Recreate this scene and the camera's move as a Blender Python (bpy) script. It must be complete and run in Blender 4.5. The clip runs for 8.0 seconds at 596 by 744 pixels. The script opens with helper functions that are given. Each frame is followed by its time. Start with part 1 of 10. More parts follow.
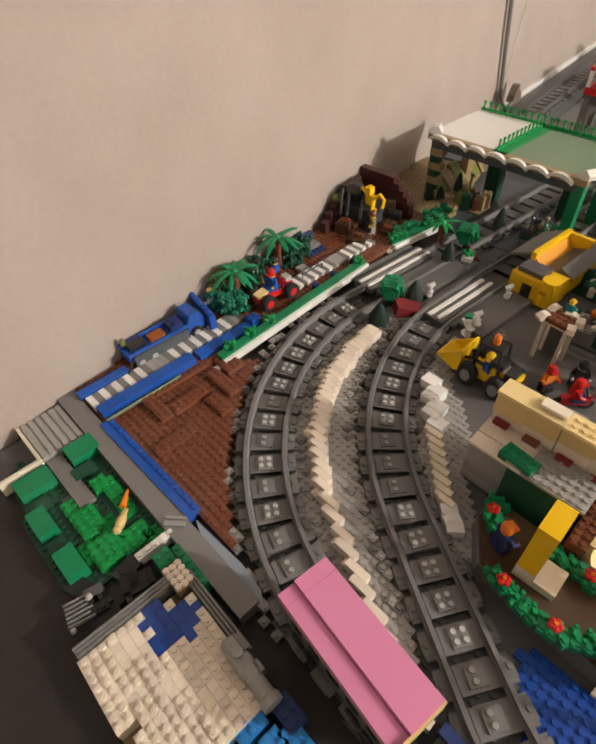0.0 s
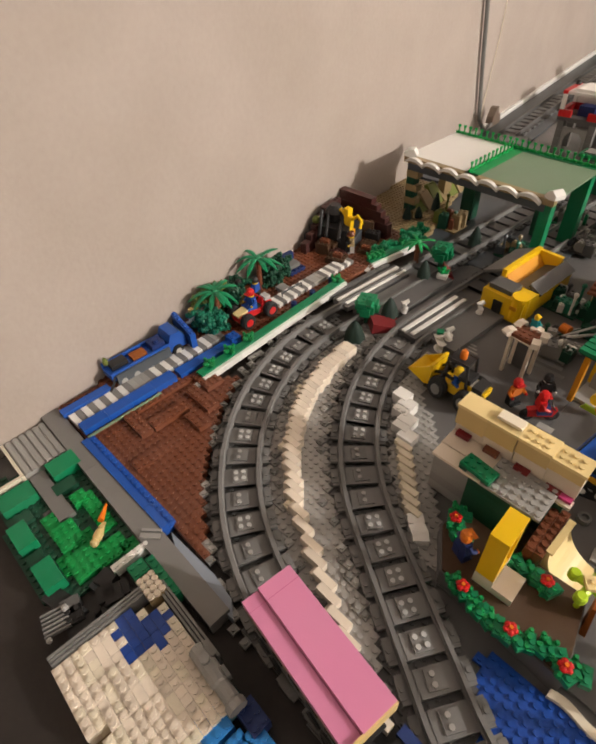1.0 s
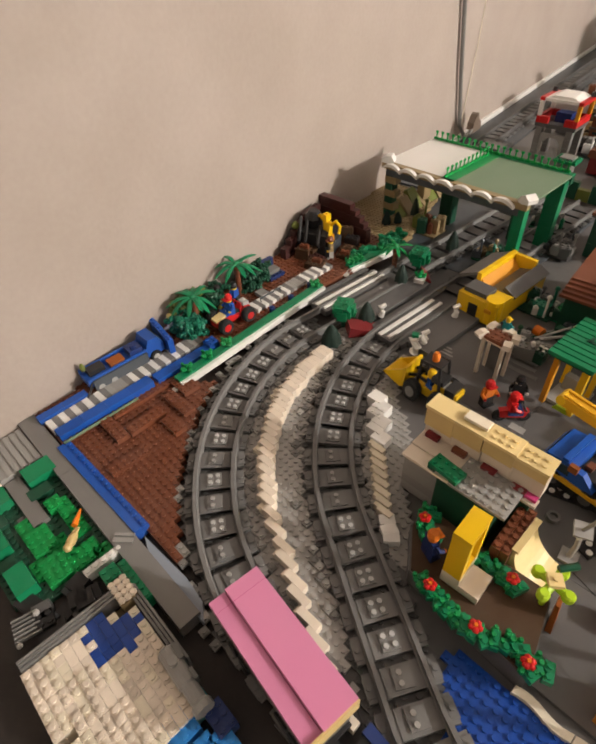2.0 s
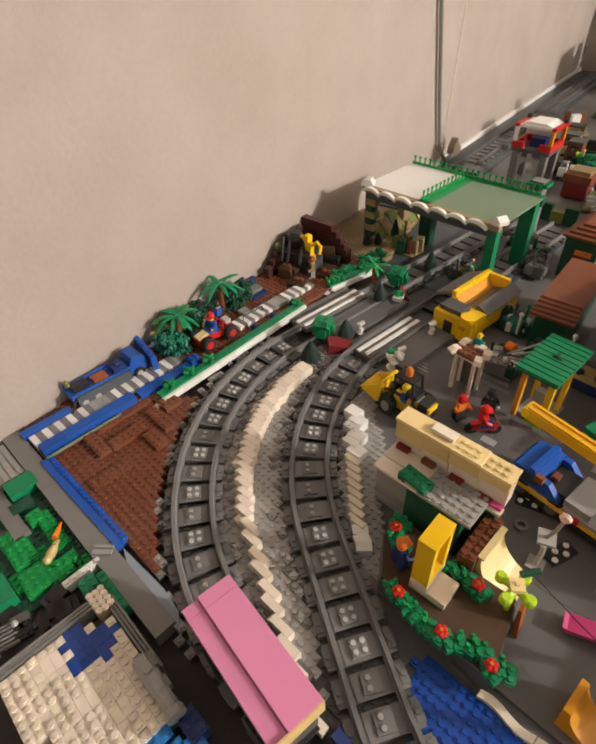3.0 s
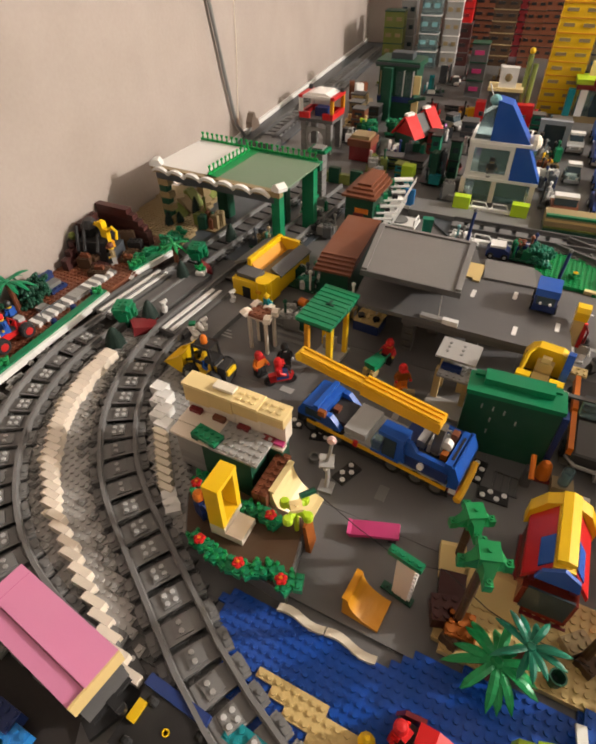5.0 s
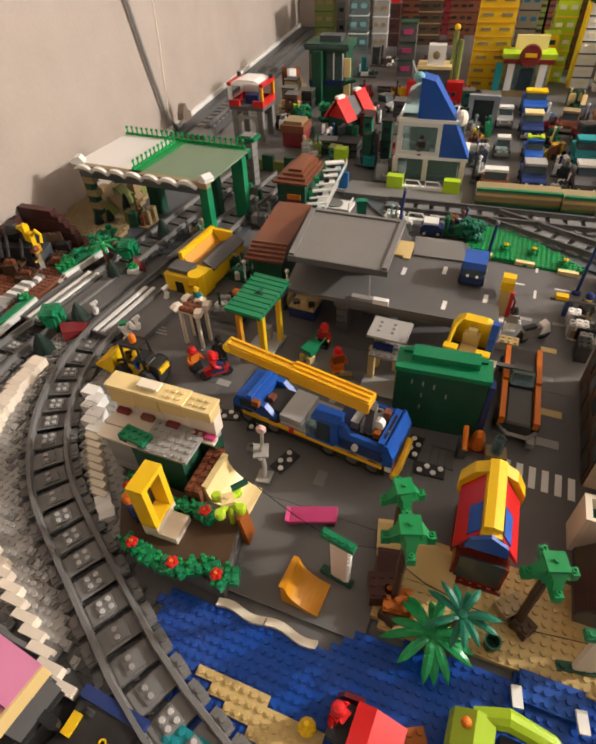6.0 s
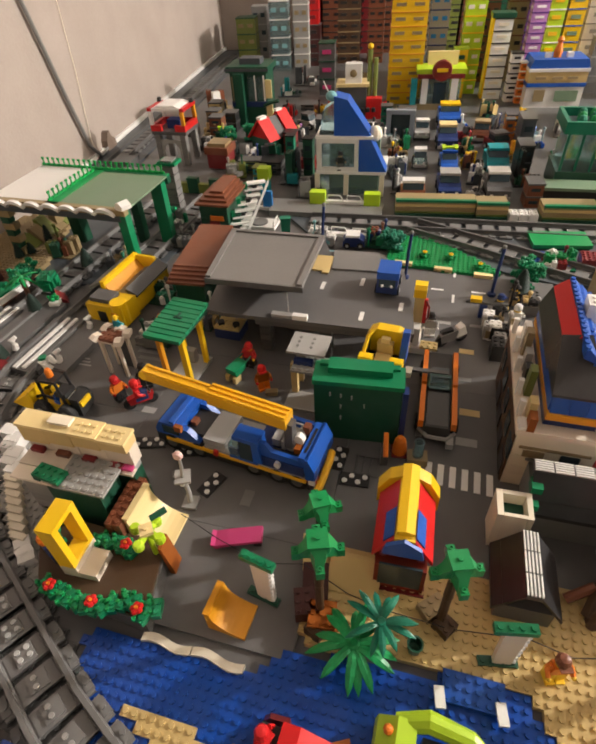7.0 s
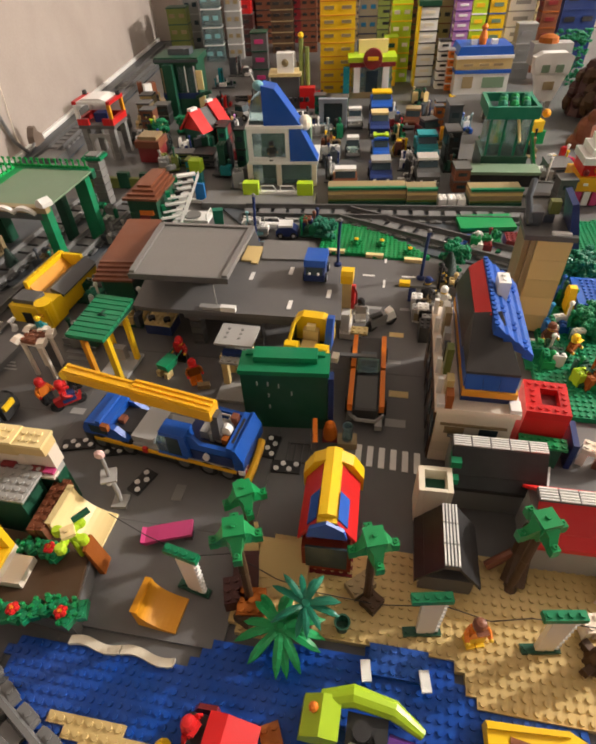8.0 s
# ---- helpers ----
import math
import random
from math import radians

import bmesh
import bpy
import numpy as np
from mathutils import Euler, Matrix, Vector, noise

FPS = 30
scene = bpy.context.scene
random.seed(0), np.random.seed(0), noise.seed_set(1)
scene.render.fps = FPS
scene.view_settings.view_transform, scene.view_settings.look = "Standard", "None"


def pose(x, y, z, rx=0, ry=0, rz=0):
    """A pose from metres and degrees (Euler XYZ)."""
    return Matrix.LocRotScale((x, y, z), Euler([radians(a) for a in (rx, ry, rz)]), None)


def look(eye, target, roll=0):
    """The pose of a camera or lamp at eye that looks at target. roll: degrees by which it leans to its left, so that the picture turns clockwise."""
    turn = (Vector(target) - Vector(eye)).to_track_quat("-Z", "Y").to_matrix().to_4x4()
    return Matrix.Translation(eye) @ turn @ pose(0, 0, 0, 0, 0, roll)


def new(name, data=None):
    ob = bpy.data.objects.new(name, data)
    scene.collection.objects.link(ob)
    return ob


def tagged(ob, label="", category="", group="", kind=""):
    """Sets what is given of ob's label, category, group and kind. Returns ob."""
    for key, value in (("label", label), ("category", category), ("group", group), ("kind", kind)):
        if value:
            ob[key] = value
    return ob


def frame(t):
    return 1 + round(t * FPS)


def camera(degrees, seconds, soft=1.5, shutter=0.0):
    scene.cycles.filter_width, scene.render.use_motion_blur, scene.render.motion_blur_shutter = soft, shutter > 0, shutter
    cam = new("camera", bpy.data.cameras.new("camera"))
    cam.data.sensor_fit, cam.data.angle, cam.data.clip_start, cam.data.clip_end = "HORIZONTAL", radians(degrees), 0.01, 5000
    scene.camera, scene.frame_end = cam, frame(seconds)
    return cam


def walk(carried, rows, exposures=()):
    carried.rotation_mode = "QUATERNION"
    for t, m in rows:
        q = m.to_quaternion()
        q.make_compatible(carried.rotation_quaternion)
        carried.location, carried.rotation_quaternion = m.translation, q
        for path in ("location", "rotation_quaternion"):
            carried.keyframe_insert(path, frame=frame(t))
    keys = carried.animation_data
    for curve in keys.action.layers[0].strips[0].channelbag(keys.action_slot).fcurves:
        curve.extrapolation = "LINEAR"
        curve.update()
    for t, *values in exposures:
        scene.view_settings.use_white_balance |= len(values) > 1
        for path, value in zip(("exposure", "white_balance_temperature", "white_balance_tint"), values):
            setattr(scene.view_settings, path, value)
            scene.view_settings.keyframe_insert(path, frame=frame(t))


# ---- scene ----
cam = camera(60.31, 8.0, soft=2.5)
PATH = [
    (0, (0.0597, 0.0210, 0.4469), (-0.8646, 1.1018, -0.9594), -2.21),
    (0.5, (0.0759, 0.0240, 0.4461), (-0.8511, 1.1102, -0.9543), -3.84),
    (1, (0.0932, 0.0286, 0.4611), (-0.8590, 1.1411, -0.9011), -2.93),
    (2.5, (0.1253, 0.0406, 0.4639), (-0.8180, 1.1954, -0.8690), -2.88),
    (3, (0.1416, 0.0375, 0.4716), (-0.8135, 1.2274, -0.8215), -2.61),
    (3.5, (0.1730, 0.0384, 0.4796), (-0.6753, 1.2879, -0.8315), -2.20),
    (4, (0.2052, 0.0464, 0.4836), (-0.5431, 1.3469, -0.8388), -2.42),
    (4.5, (0.2258, 0.0497, 0.4801), (-0.3916, 1.4023, -0.8575), -0.89),
    (6, (0.2887, 0.0706, 0.4662), (-0.1237, 1.4601, -0.9119), -2.73),
    (6.5, (0.3087, 0.0778, 0.4634), (-0.0247, 1.4862, -0.9169), -2.08),
    (7, (0.3370, 0.0810, 0.4701), (0.0594, 1.5369, -0.8728), -3.50),
    (7.5, (0.3617, 0.0836, 0.4661), (0.1719, 1.5365, -0.8953), -3.01),
    (8, (0.3778, 0.0811, 0.4657), (0.2442, 1.5344, -0.9017), -2.95),
]
walk(cam, [(t, look(eye, target, roll)) for t, eye, target, roll in PATH], exposures=[(0.0, 0.0), (1.0, 0.0), (2.5, 0.05), (4.5, 0.12), (6.5, 0.14), (8.0, 0.14)])

# ---- light: one warm ceiling lamp in a closed room ----
U, PL = 0.008, 0.0032          # one stud, one plate
G = -7.0                       # the turn of the board against the wall
LAMP = (3.30, 1.50, 1.55)
world = bpy.data.worlds.new("room_world")
scene.world = world
world.use_nodes = True
world.node_tree.nodes["Background"].inputs[0].default_value = (1.0, 0.8, 0.62, 1)
world.node_tree.nodes["Background"].inputs[1].default_value = 0.02
lamp_data = bpy.data.lights.new("ceiling_lamp_light", "POINT")
lamp_data.energy, lamp_data.shadow_soft_size, lamp_data.color = 440.0, 0.045, (1.0, 0.935, 0.870)
lamp_light = new("ceiling_lamp_light", lamp_data)
lamp_light.location = LAMP

# ---- materials ----
MATS = {}


def nodes_of(name):
    m = bpy.data.materials.new(name)
    m.use_nodes = True
    nt = m.node_tree
    return m, nt, nt.nodes["Principled BSDF"]


def plastic(name, col, rough=0.28, vary=0.10, bump=0.06, see=0.0):
    """Moulded plastic: slight dust, scuffs and a faint waviness; each piece a little different."""
    if name in MATS:
        return MATS[name]
    m, nt, b = nodes_of(name)
    L, N = nt.links, nt.nodes
    geo = N.new("ShaderNodeNewGeometry")
    big, fine = N.new("ShaderNodeTexNoise"), N.new("ShaderNodeTexNoise")
    big.inputs["Scale"].default_value, big.inputs["Detail"].default_value = 22.0, 3.0
    fine.inputs["Scale"].default_value, fine.inputs["Detail"].default_value = 520.0, 4.0
    for n in (big, fine):
        L.new(geo.outputs["Position"], n.inputs["Vector"])
    info = N.new("ShaderNodeObjectInfo")
    mix = N.new("ShaderNodeMix")
    mix.data_type = "RGBA"
    dust = tuple(0.92 * c + 0.08 * 0.40 for c in col)
    mix.inputs[6].default_value = (*col, 1)
    mix.inputs[7].default_value = (*dust, 1)
    ramp = N.new("ShaderNodeMapRange")
    ramp.inputs[1].default_value, ramp.inputs[2].default_value, ramp.inputs[4].default_value = 0.42, 0.78, 0.7
    L.new(big.outputs[0], ramp.inputs[0])
    L.new(ramp.outputs[0], mix.inputs[0])
    hsv = N.new("ShaderNodeHueSaturation")
    val = N.new("ShaderNodeMapRange")
    val.inputs[3].default_value, val.inputs[4].default_value = 1 - vary, 1 + vary
    L.new(info.outputs["Random"], val.inputs[0])
    L.new(val.outputs[0], hsv.inputs["Value"])
    L.new(mix.outputs[2], hsv.inputs["Color"])
    L.new(hsv.outputs[0], b.inputs["Base Color"])
    rr = N.new("ShaderNodeMapRange")
    rr.inputs[3].default_value, rr.inputs[4].default_value = rough - 0.08, rough + 0.22
    L.new(fine.outputs[0], rr.inputs[0])
    L.new(rr.outputs[0], b.inputs["Roughness"])
    b.inputs["Specular IOR Level"].default_value = 0.32
    bp = N.new("ShaderNodeBump")
    bp.inputs["Strength"].default_value, bp.inputs["Distance"].default_value = bump, 0.0006
    L.new(fine.outputs[0], bp.inputs["Height"])
    L.new(bp.outputs[0], b.inputs["Normal"])
    if see:
        b.inputs["Transmission Weight"].default_value = see
        b.inputs["IOR"].default_value = 1.3
    MATS[name] = m
    return m


C = {
    "dark_grey": (0.098, 0.096, 0.094), "road_grey": (0.126, 0.121, 0.118), "mid_grey": (0.20, 0.195, 0.185),
    "light_grey": (0.34, 0.33, 0.31), "white": (0.80, 0.78, 0.74), "black": (0.021, 0.020, 0.020),
    "tan": (0.64, 0.47, 0.20), "sand": (0.78, 0.70, 0.55), "dark_tan": (0.30, 0.22, 0.11), "brown": (0.185, 0.060, 0.028),
    "red": (0.56, 0.012, 0.012), "dark_red": (0.19, 0.016, 0.018), "blue": (0.012, 0.085, 0.40), "mid_blue": (0.02, 0.22, 0.58),
    "dark_blue": (0.014, 0.032, 0.135), "green": (0.005, 0.20, 0.080), "leaf_green": (0.008, 0.255, 0.070), "dark_green": (0.012, 0.074, 0.040),
    "sea_green": (0.01, 0.17, 0.10), "olive": (0.16, 0.19, 0.04), "lime": (0.42, 0.62, 0.02), "yellow": (0.82, 0.51, 0.008),
    "amber": (0.68, 0.29, 0.010), "orange": (0.75, 0.19, 0.012), "pink": (0.64, 0.225, 0.385), "magenta": (0.50, 0.045, 0.17),
    "teal": (0.01, 0.24, 0.27), "purple": (0.12, 0.03, 0.22), "lilac": (0.48, 0.22, 0.50), "skin": (0.85, 0.55, 0.03),
    "slate": (0.068, 0.078, 0.088), "rust": (0.29, 0.075, 0.004), "cream": (0.78, 0.61, 0.29), "sage": (0.17, 0.25, 0.16),
    "aqua": (0.20, 0.42, 0.44), "cream_white": (0.77, 0.67, 0.55), "pale_pink": (0.74, 0.50, 0.46), "silver": (0.45, 0.45, 0.44),
    "crater_brown": (0.062, 0.019, 0.016), "plug_brown": (0.19, 0.14, 0.105), "water_blue": (0.004, 0.058, 0.33), "beach_tan": (0.56, 0.405, 0.165), "soil": (0.075, 0.038, 0.017), "edge_grey": (0.20, 0.19, 0.18), "dark_inlay": (0.010, 0.050, 0.27), "rail_grey": (0.172, 0.167, 0.161), "pine_dark": (0.010, 0.026, 0.018), "boom_yellow": (0.80, 0.42, 0.010), "ballast_grey": (0.36, 0.345, 0.325), "charcoal": (0.042, 0.038, 0.036), "pale_blue": (0.30, 0.34, 0.40),
}


def mat(name):
    if name in MATS:
        return MATS[name]
    if name == "glass":
        return plastic("glass", (0.55, 0.78, 0.82), 0.10, 0.05, 0.02, 0.85)
    if name == "dark_glass":
        return plastic("dark_glass", (0.03, 0.05, 0.06), 0.10, 0.05, 0.02)
    if name == "red_glass":
        return plastic("red_glass", (0.35, 0.05, 0.03), 0.12, 0.05, 0.02, 0.35)
    if name == "green_glass":
        return plastic("green_glass", (0.02, 0.42, 0.10), 0.12, 0.05, 0.02, 0.3)
    if name == "tyre":
        return plastic("tyre", (0.016, 0.016, 0.016), 0.7, 0.1, 0.2)
    return plastic(name, C[name], {"rust": 0.62, "amber": 0.42, "soil": 0.5, "pine_dark": 0.6, "rail_grey": 0.58}.get(name, 0.28))


def rough_surface(name, a, b2, scale, fine_scale, rough, bump, dist):
    m, nt, b = nodes_of(name)
    L, N = nt.links, nt.nodes
    geo = N.new("ShaderNodeNewGeometry")
    n1, n2 = N.new("ShaderNodeTexNoise"), N.new("ShaderNodeTexNoise")
    n1.inputs["Scale"].default_value, n1.inputs["Detail"].default_value = scale, 5.0
    n2.inputs["Scale"].default_value, n2.inputs["Detail"].default_value = fine_scale, 6.0
    for n in (n1, n2):
        L.new(geo.outputs["Position"], n.inputs["Vector"])
    add = N.new("ShaderNodeMath")
    add.operation = "MULTIPLY_ADD"
    add.inputs[1].default_value = 0.35
    L.new(n2.outputs[0], add.inputs[0])
    L.new(n1.outputs[0], add.inputs[2])
    ramp = N.new("ShaderNodeValToRGB")
    ramp.color_ramp.elements[0].color, ramp.color_ramp.elements[1].color = (*a, 1), (*b2, 1)
    ramp.color_ramp.elements[0].position, ramp.color_ramp.elements[1].position = 0.42, 0.92
    L.new(add.outputs[0], ramp.inputs[0])
    L.new(ramp.outputs[0], b.inputs["Base Color"])
    b.inputs["Roughness"].default_value = rough
    bp = N.new("ShaderNodeBump")
    bp.inputs["Strength"].default_value, bp.inputs["Distance"].default_value = bump, dist
    L.new(add.outputs[0], bp.inputs["Height"])
    L.new(bp.outputs[0], b.inputs["Normal"])
    MATS[name] = m
    return m


rough_surface("wall_paint", (0.360, 0.302, 0.258), (0.418, 0.357, 0.312), 7.0, 140.0, 0.85, 0.35, 0.004)
rough_surface("pale_wall_paint", (0.31, 0.29, 0.27), (0.37, 0.345, 0.32), 7.0, 140.0, 0.85, 0.35, 0.004)
rough_surface("ceiling_paint", (0.56, 0.535, 0.51), (0.62, 0.60, 0.57), 5.0, 120.0, 0.9, 0.1, 0.002)
rough_surface("floor_wood", (0.008, 0.006, 0.005), (0.018, 0.012, 0.009), 6.0, 60.0, 0.8, 0.2, 0.002)
rough_surface("table_wood", (0.016, 0.012, 0.010), (0.034, 0.025, 0.020), 9.0, 180.0, 0.65, 0.2, 0.001)


# ---- mesh building ----
class Shape:
    """Collects faces and turns them into one mesh."""

    def __init__(self):
        self.v, self.f, self.k, self.slot = [], [], [], 0

    def add(self, verts, faces):
        o = len(self.v)
        self.v += verts
        self.f += [[i + o for i in f] for f in faces]
        self.k += [self.slot] * len(faces)
        return self

    def use(self, slot):
        self.slot = slot
        return self

    def box(self, x0, x1, y0, y1, z0, z1):
        v = [(x, y, z) for z in (z0, z1) for y in (y0, y1) for x in (x0, x1)]
        return self.add(v, [(0, 2, 3, 1), (4, 5, 7, 6), (0, 1, 5, 4), (2, 6, 7, 3), (0, 4, 6, 2), (1, 3, 7, 5)])

    def block(self, cx, cy, z0, sx, sy, sz):
        return self.box(cx - sx / 2, cx + sx / 2, cy - sy / 2, cy + sy / 2, z0, z0 + sz)

    def lathe(self, rings, n=12, at=(0, 0, 0), axis="z"):
        """rings: (radius, height) from low to high, closed at both ends."""
        v, f = [], []
        for r, h in rings:
            for i in range(n):
                a = 2 * math.pi * i / n
                c, s = r * math.cos(a), r * math.sin(a)
                p = {"z": (c, s, h), "y": (s, h, c), "x": (h, c, s)}[axis]
                v.append((p[0] + at[0], p[1] + at[1], p[2] + at[2]))
        for k in range(len(rings) - 1):
            for i in range(n):
                j = (i + 1) % n
                f.append((k * n + i, k * n + j, (k + 1) * n + j, (k + 1) * n + i))
        f.append(tuple(reversed(range(n))))
        f.append(tuple(range((len(rings) - 1) * n, len(rings) * n)))
        return self.add(v, f)

    def cyl(self, cx, cy, z0, r, h, n=10, axis="z"):
        return self.lathe([(r, 0), (r, h)], n, (cx, cy, z0), axis)

    def studs(self, w, d, z, cx=0.0, cy=0.0, n=8, skip=None):
        for i in range(w):
            for j in range(d):
                if skip and skip(i, j):
                    continue
                x, y = cx + (i - (w - 1) / 2) * U, cy + (j - (d - 1) / 2) * U
                v = []
                for h in (z, z + 0.0017):
                    for k in range(n):
                        a = 2 * math.pi * (k + 0.5) / n
                        v.append((x + 0.00243 * math.cos(a), y + 0.00243 * math.sin(a), h))
                self.add(v, [(k, (k + 1) % n, n + (k + 1) % n, n + k) for k in range(n)] + [tuple(range(n, 2 * n))])
        return self

    def prism(self, pts, a, b, axis="x"):
        """A polygon of (u, v), extruded from a to b along an axis; u, v are y, z for x; x, z for y; x, y for z."""
        n = len(pts)
        put = {"x": lambda u, v, t: (t, u, v), "y": lambda u, v, t: (u, t, v), "z": lambda u, v, t: (u, v, t)}[axis]
        v = [put(p, q, t) for t in (a, b) for p, q in pts]
        f = [(k, (k + 1) % n, n + (k + 1) % n, n + k) for k in range(n)]
        return self.add(v, f + [tuple(reversed(range(n))), tuple(range(n, 2 * n))])

    def ball(self, cx, cy, cz, rx, ry=None, rz=None, n=10, m=6):
        ry, rz = ry or rx, rz or rx
        o = len(self.v)
        rings = [(math.sin(math.pi * k / m), -math.cos(math.pi * k / m)) for k in range(1, m)]
        v, f = [], []
        for s, c in rings:
            v += [(cx + rx * s * math.cos(2 * math.pi * i / n), cy + ry * s * math.sin(2 * math.pi * i / n), cz + rz * c) for i in range(n)]
        for k in range(len(rings) - 1):
            f += [(k * n + i, k * n + (i + 1) % n, (k + 1) * n + (i + 1) % n, (k + 1) * n + i) for i in range(n)]
        v += [(cx, cy, cz - rz), (cx, cy, cz + rz)]
        b, t = len(v) - 2, len(v) - 1
        f += [(b, (i + 1) % n, i) for i in range(n)]
        q = (len(rings) - 1) * n
        f += [(t, q + i, q + (i + 1) % n) for i in range(n)]
        return self.add(v, f)

    def tube(self, pts, r, n=6):
        pts = [Vector(p) for p in pts]
        v, f = [], []
        for i, p in enumerate(pts):
            d = (pts[min(i + 1, len(pts) - 1)] - pts[max(i - 1, 0)]).normalized()
            a = d.cross(Vector((0.31, 0.17, 0.93))).normalized()
            b = d.cross(a)
            rr = r[i] if isinstance(r, (list, tuple)) else r
            v += [tuple(p + rr * (math.cos(2 * math.pi * k / n) * a + math.sin(2 * math.pi * k / n) * b)) for k in range(n)]
        for i in range(len(pts) - 1):
            f += [(i * n + k, i * n + (k + 1) % n, (i + 1) * n + (k + 1) % n, (i + 1) * n + k) for k in range(n)]
        f += [tuple(reversed(range(n))), tuple(range((len(pts) - 1) * n, len(pts) * n))]
        return self.add(v, f)

    def blade(self, base, ang, length, width, rise, droop, thick=0.0011):
        """A pointed leaf that rises from its base and droops to its tip."""
        c, s = math.cos(ang), math.sin(ang)
        v, f, n = [], [], 6
        for top in (0, 1):
            for i in range(n + 1):
                t = i / n
                w = width * (0.35 + 1.9 * t) * (1 - t) ** 0.6 if t < 1 else 0.0004
                d, z = length * t, rise * t - droop * t * t
                for q in (-0.5, 0, 0.5):
                    v.append((base[0] + c * d - s * w * q, base[1] + s * d + c * w * q, base[2] + z + top * thick - (0.12 * w if q else 0)))
        k = 3 * (n + 1)
        for i in range(n):
            for q in range(2):
                a = i * 3 + q
                f += [(a, a + 3, a + 4, a + 1), (k + a, k + a + 1, k + a + 4, k + a + 3)]
            for a, b in ((i * 3, i * 3 + 3), (i * 3 + 5, i * 3 + 2)):
                f.append((a, k + a, k + b, b))
        return self.add(v, f)

    def slab(self, quad, thick):
        """A flat or tilted panel with these top corners."""
        n = len(quad)
        v = [tuple(p) for p in quad] + [(x, y, z - thick) for x, y, z in quad]
        return self.add(v, [tuple(range(n)), tuple(range(2 * n - 1, n - 1, -1))] + [(i, (i + 1) % n, n + (i + 1) % n, n + i) for i in range(n)])

    def mesh(self, name, *mats):
        me = bpy.data.meshes.new(name)
        me.from_pydata(self.v, [], self.f)
        for m in mats:
            me.materials.append(mat(m) if isinstance(m, str) else m)
        me.polygons.foreach_set("material_index", self.k)
        me.validate()
        bm = bmesh.new()
        bm.from_mesh(me)
        bmesh.ops.recalc_face_normals(bm, faces=bm.faces)
        bm.to_mesh(me)
        bm.free()
        me.update()
        return me


def thing(name, label, category, x, y, z=0.0, rz=0.0, group="", kind=""):
    """An empty at the base of a thing; its parts hang on it."""
    ob = tagged(new(name), label, category, group, kind)
    ob.empty_display_size = 0.01
    ob.matrix_basis = pose(x, y, z, 0, 0, rz)
    return ob


def resize(ob, s, sz):
    """Makes a thing s times as wide and deep and sz times as high, standing where it stood."""
    ob.matrix_basis = ob.matrix_basis @ Matrix.Diagonal((s, s, sz, 1.0))
    return ob


def part(name, shape, mats, parent, label="", at=(0, 0, 0), turn=(0, 0, 0)):
    """One mesh under a thing or a part."""
    mats = (mats,) if isinstance(mats, str) else mats
    me = shape if isinstance(shape, bpy.types.Mesh) else shape.mesh(name, *mats)
    ob = new(name, me)
    ob.parent = parent
    ob.matrix_basis = pose(*at, *turn)
    if label:
        ob["label"] = label
    return ob


def solo(name, shape, mats, label, category, x=0, y=0, z=0, rz=0, group="", kind=""):
    """A thing that is one mesh."""
    mats = (mats,) if isinstance(mats, str) else mats
    me = shape if isinstance(shape, bpy.types.Mesh) else shape.mesh(name, *mats)
    ob = tagged(new(name, me), label, category, group, kind)
    ob.matrix_basis = pose(x, y, z, 0, 0, rz)
    return ob


CACHE = {}


def brick_mesh(m, w, d, h, studs=True):
    key = (m, w, d, h, studs)
    if key not in CACHE:
        s = Shape().box(-w * U / 2 + 1e-4, w * U / 2 - 1e-4, -d * U / 2 + 1e-4, d * U / 2 - 1e-4, 0, h * PL - 5e-5)
        if studs:
            s.studs(max(int(w), 1), max(int(d), 1), h * PL)
        CACHE[key] = s.mesh("brick", m)
    return CACHE[key]


def brick(parent, m, w, d, h, x, y, z, rz=0, studs=True, name="brick", label=""):
    """w, d and x, y in studs, h and z in plates; x, y is the middle."""
    return part(name, brick_mesh(m, w, d, h, studs), m, parent, label, (x * U, y * U, z * PL), (0, 0, rz))


def slope_mesh(m, w, d, h, top=1.0, lip=0.0015):
    """A roof brick: full height at +y for `top` studs, falling to a lip at -y."""
    key = ("slope", m, w, d, h, top)
    if key not in CACHE:
        a, b, z = -d * U / 2, d * U / 2, h * PL
        s = Shape().prism([(a, 0), (b, 0), (b, z), (b - top * U, z), (a, lip)], -w * U / 2 + 1e-4, w * U / 2 - 1e-4, "x")
        if top >= 1:
            s.studs(int(w), int(top), z, 0, b - top * U / 2)
        CACHE[key] = s.mesh("roof_brick", m)
    return CACHE[key]


def slope(parent, m, w, d, h, x, y, z, rz=0, top=1.0, name="roof_brick", label=""):
    return part(name, slope_mesh(m, w, d, h, top), m, parent, label, (x * U, y * U, z * PL), (0, 0, rz))


def round_mesh(m, r, h, stud=True, n=12, cone=1.0):
    key = ("round", m, r, h, stud, n, cone)
    if key not in CACHE:
        s = Shape().lathe([(r * 0.86, 0), (r, h * 0.12), (r * cone, h)], n)
        if stud:
            s.studs(1, 1, h)
        CACHE[key] = s.mesh("round_brick", m)
    return CACHE[key]


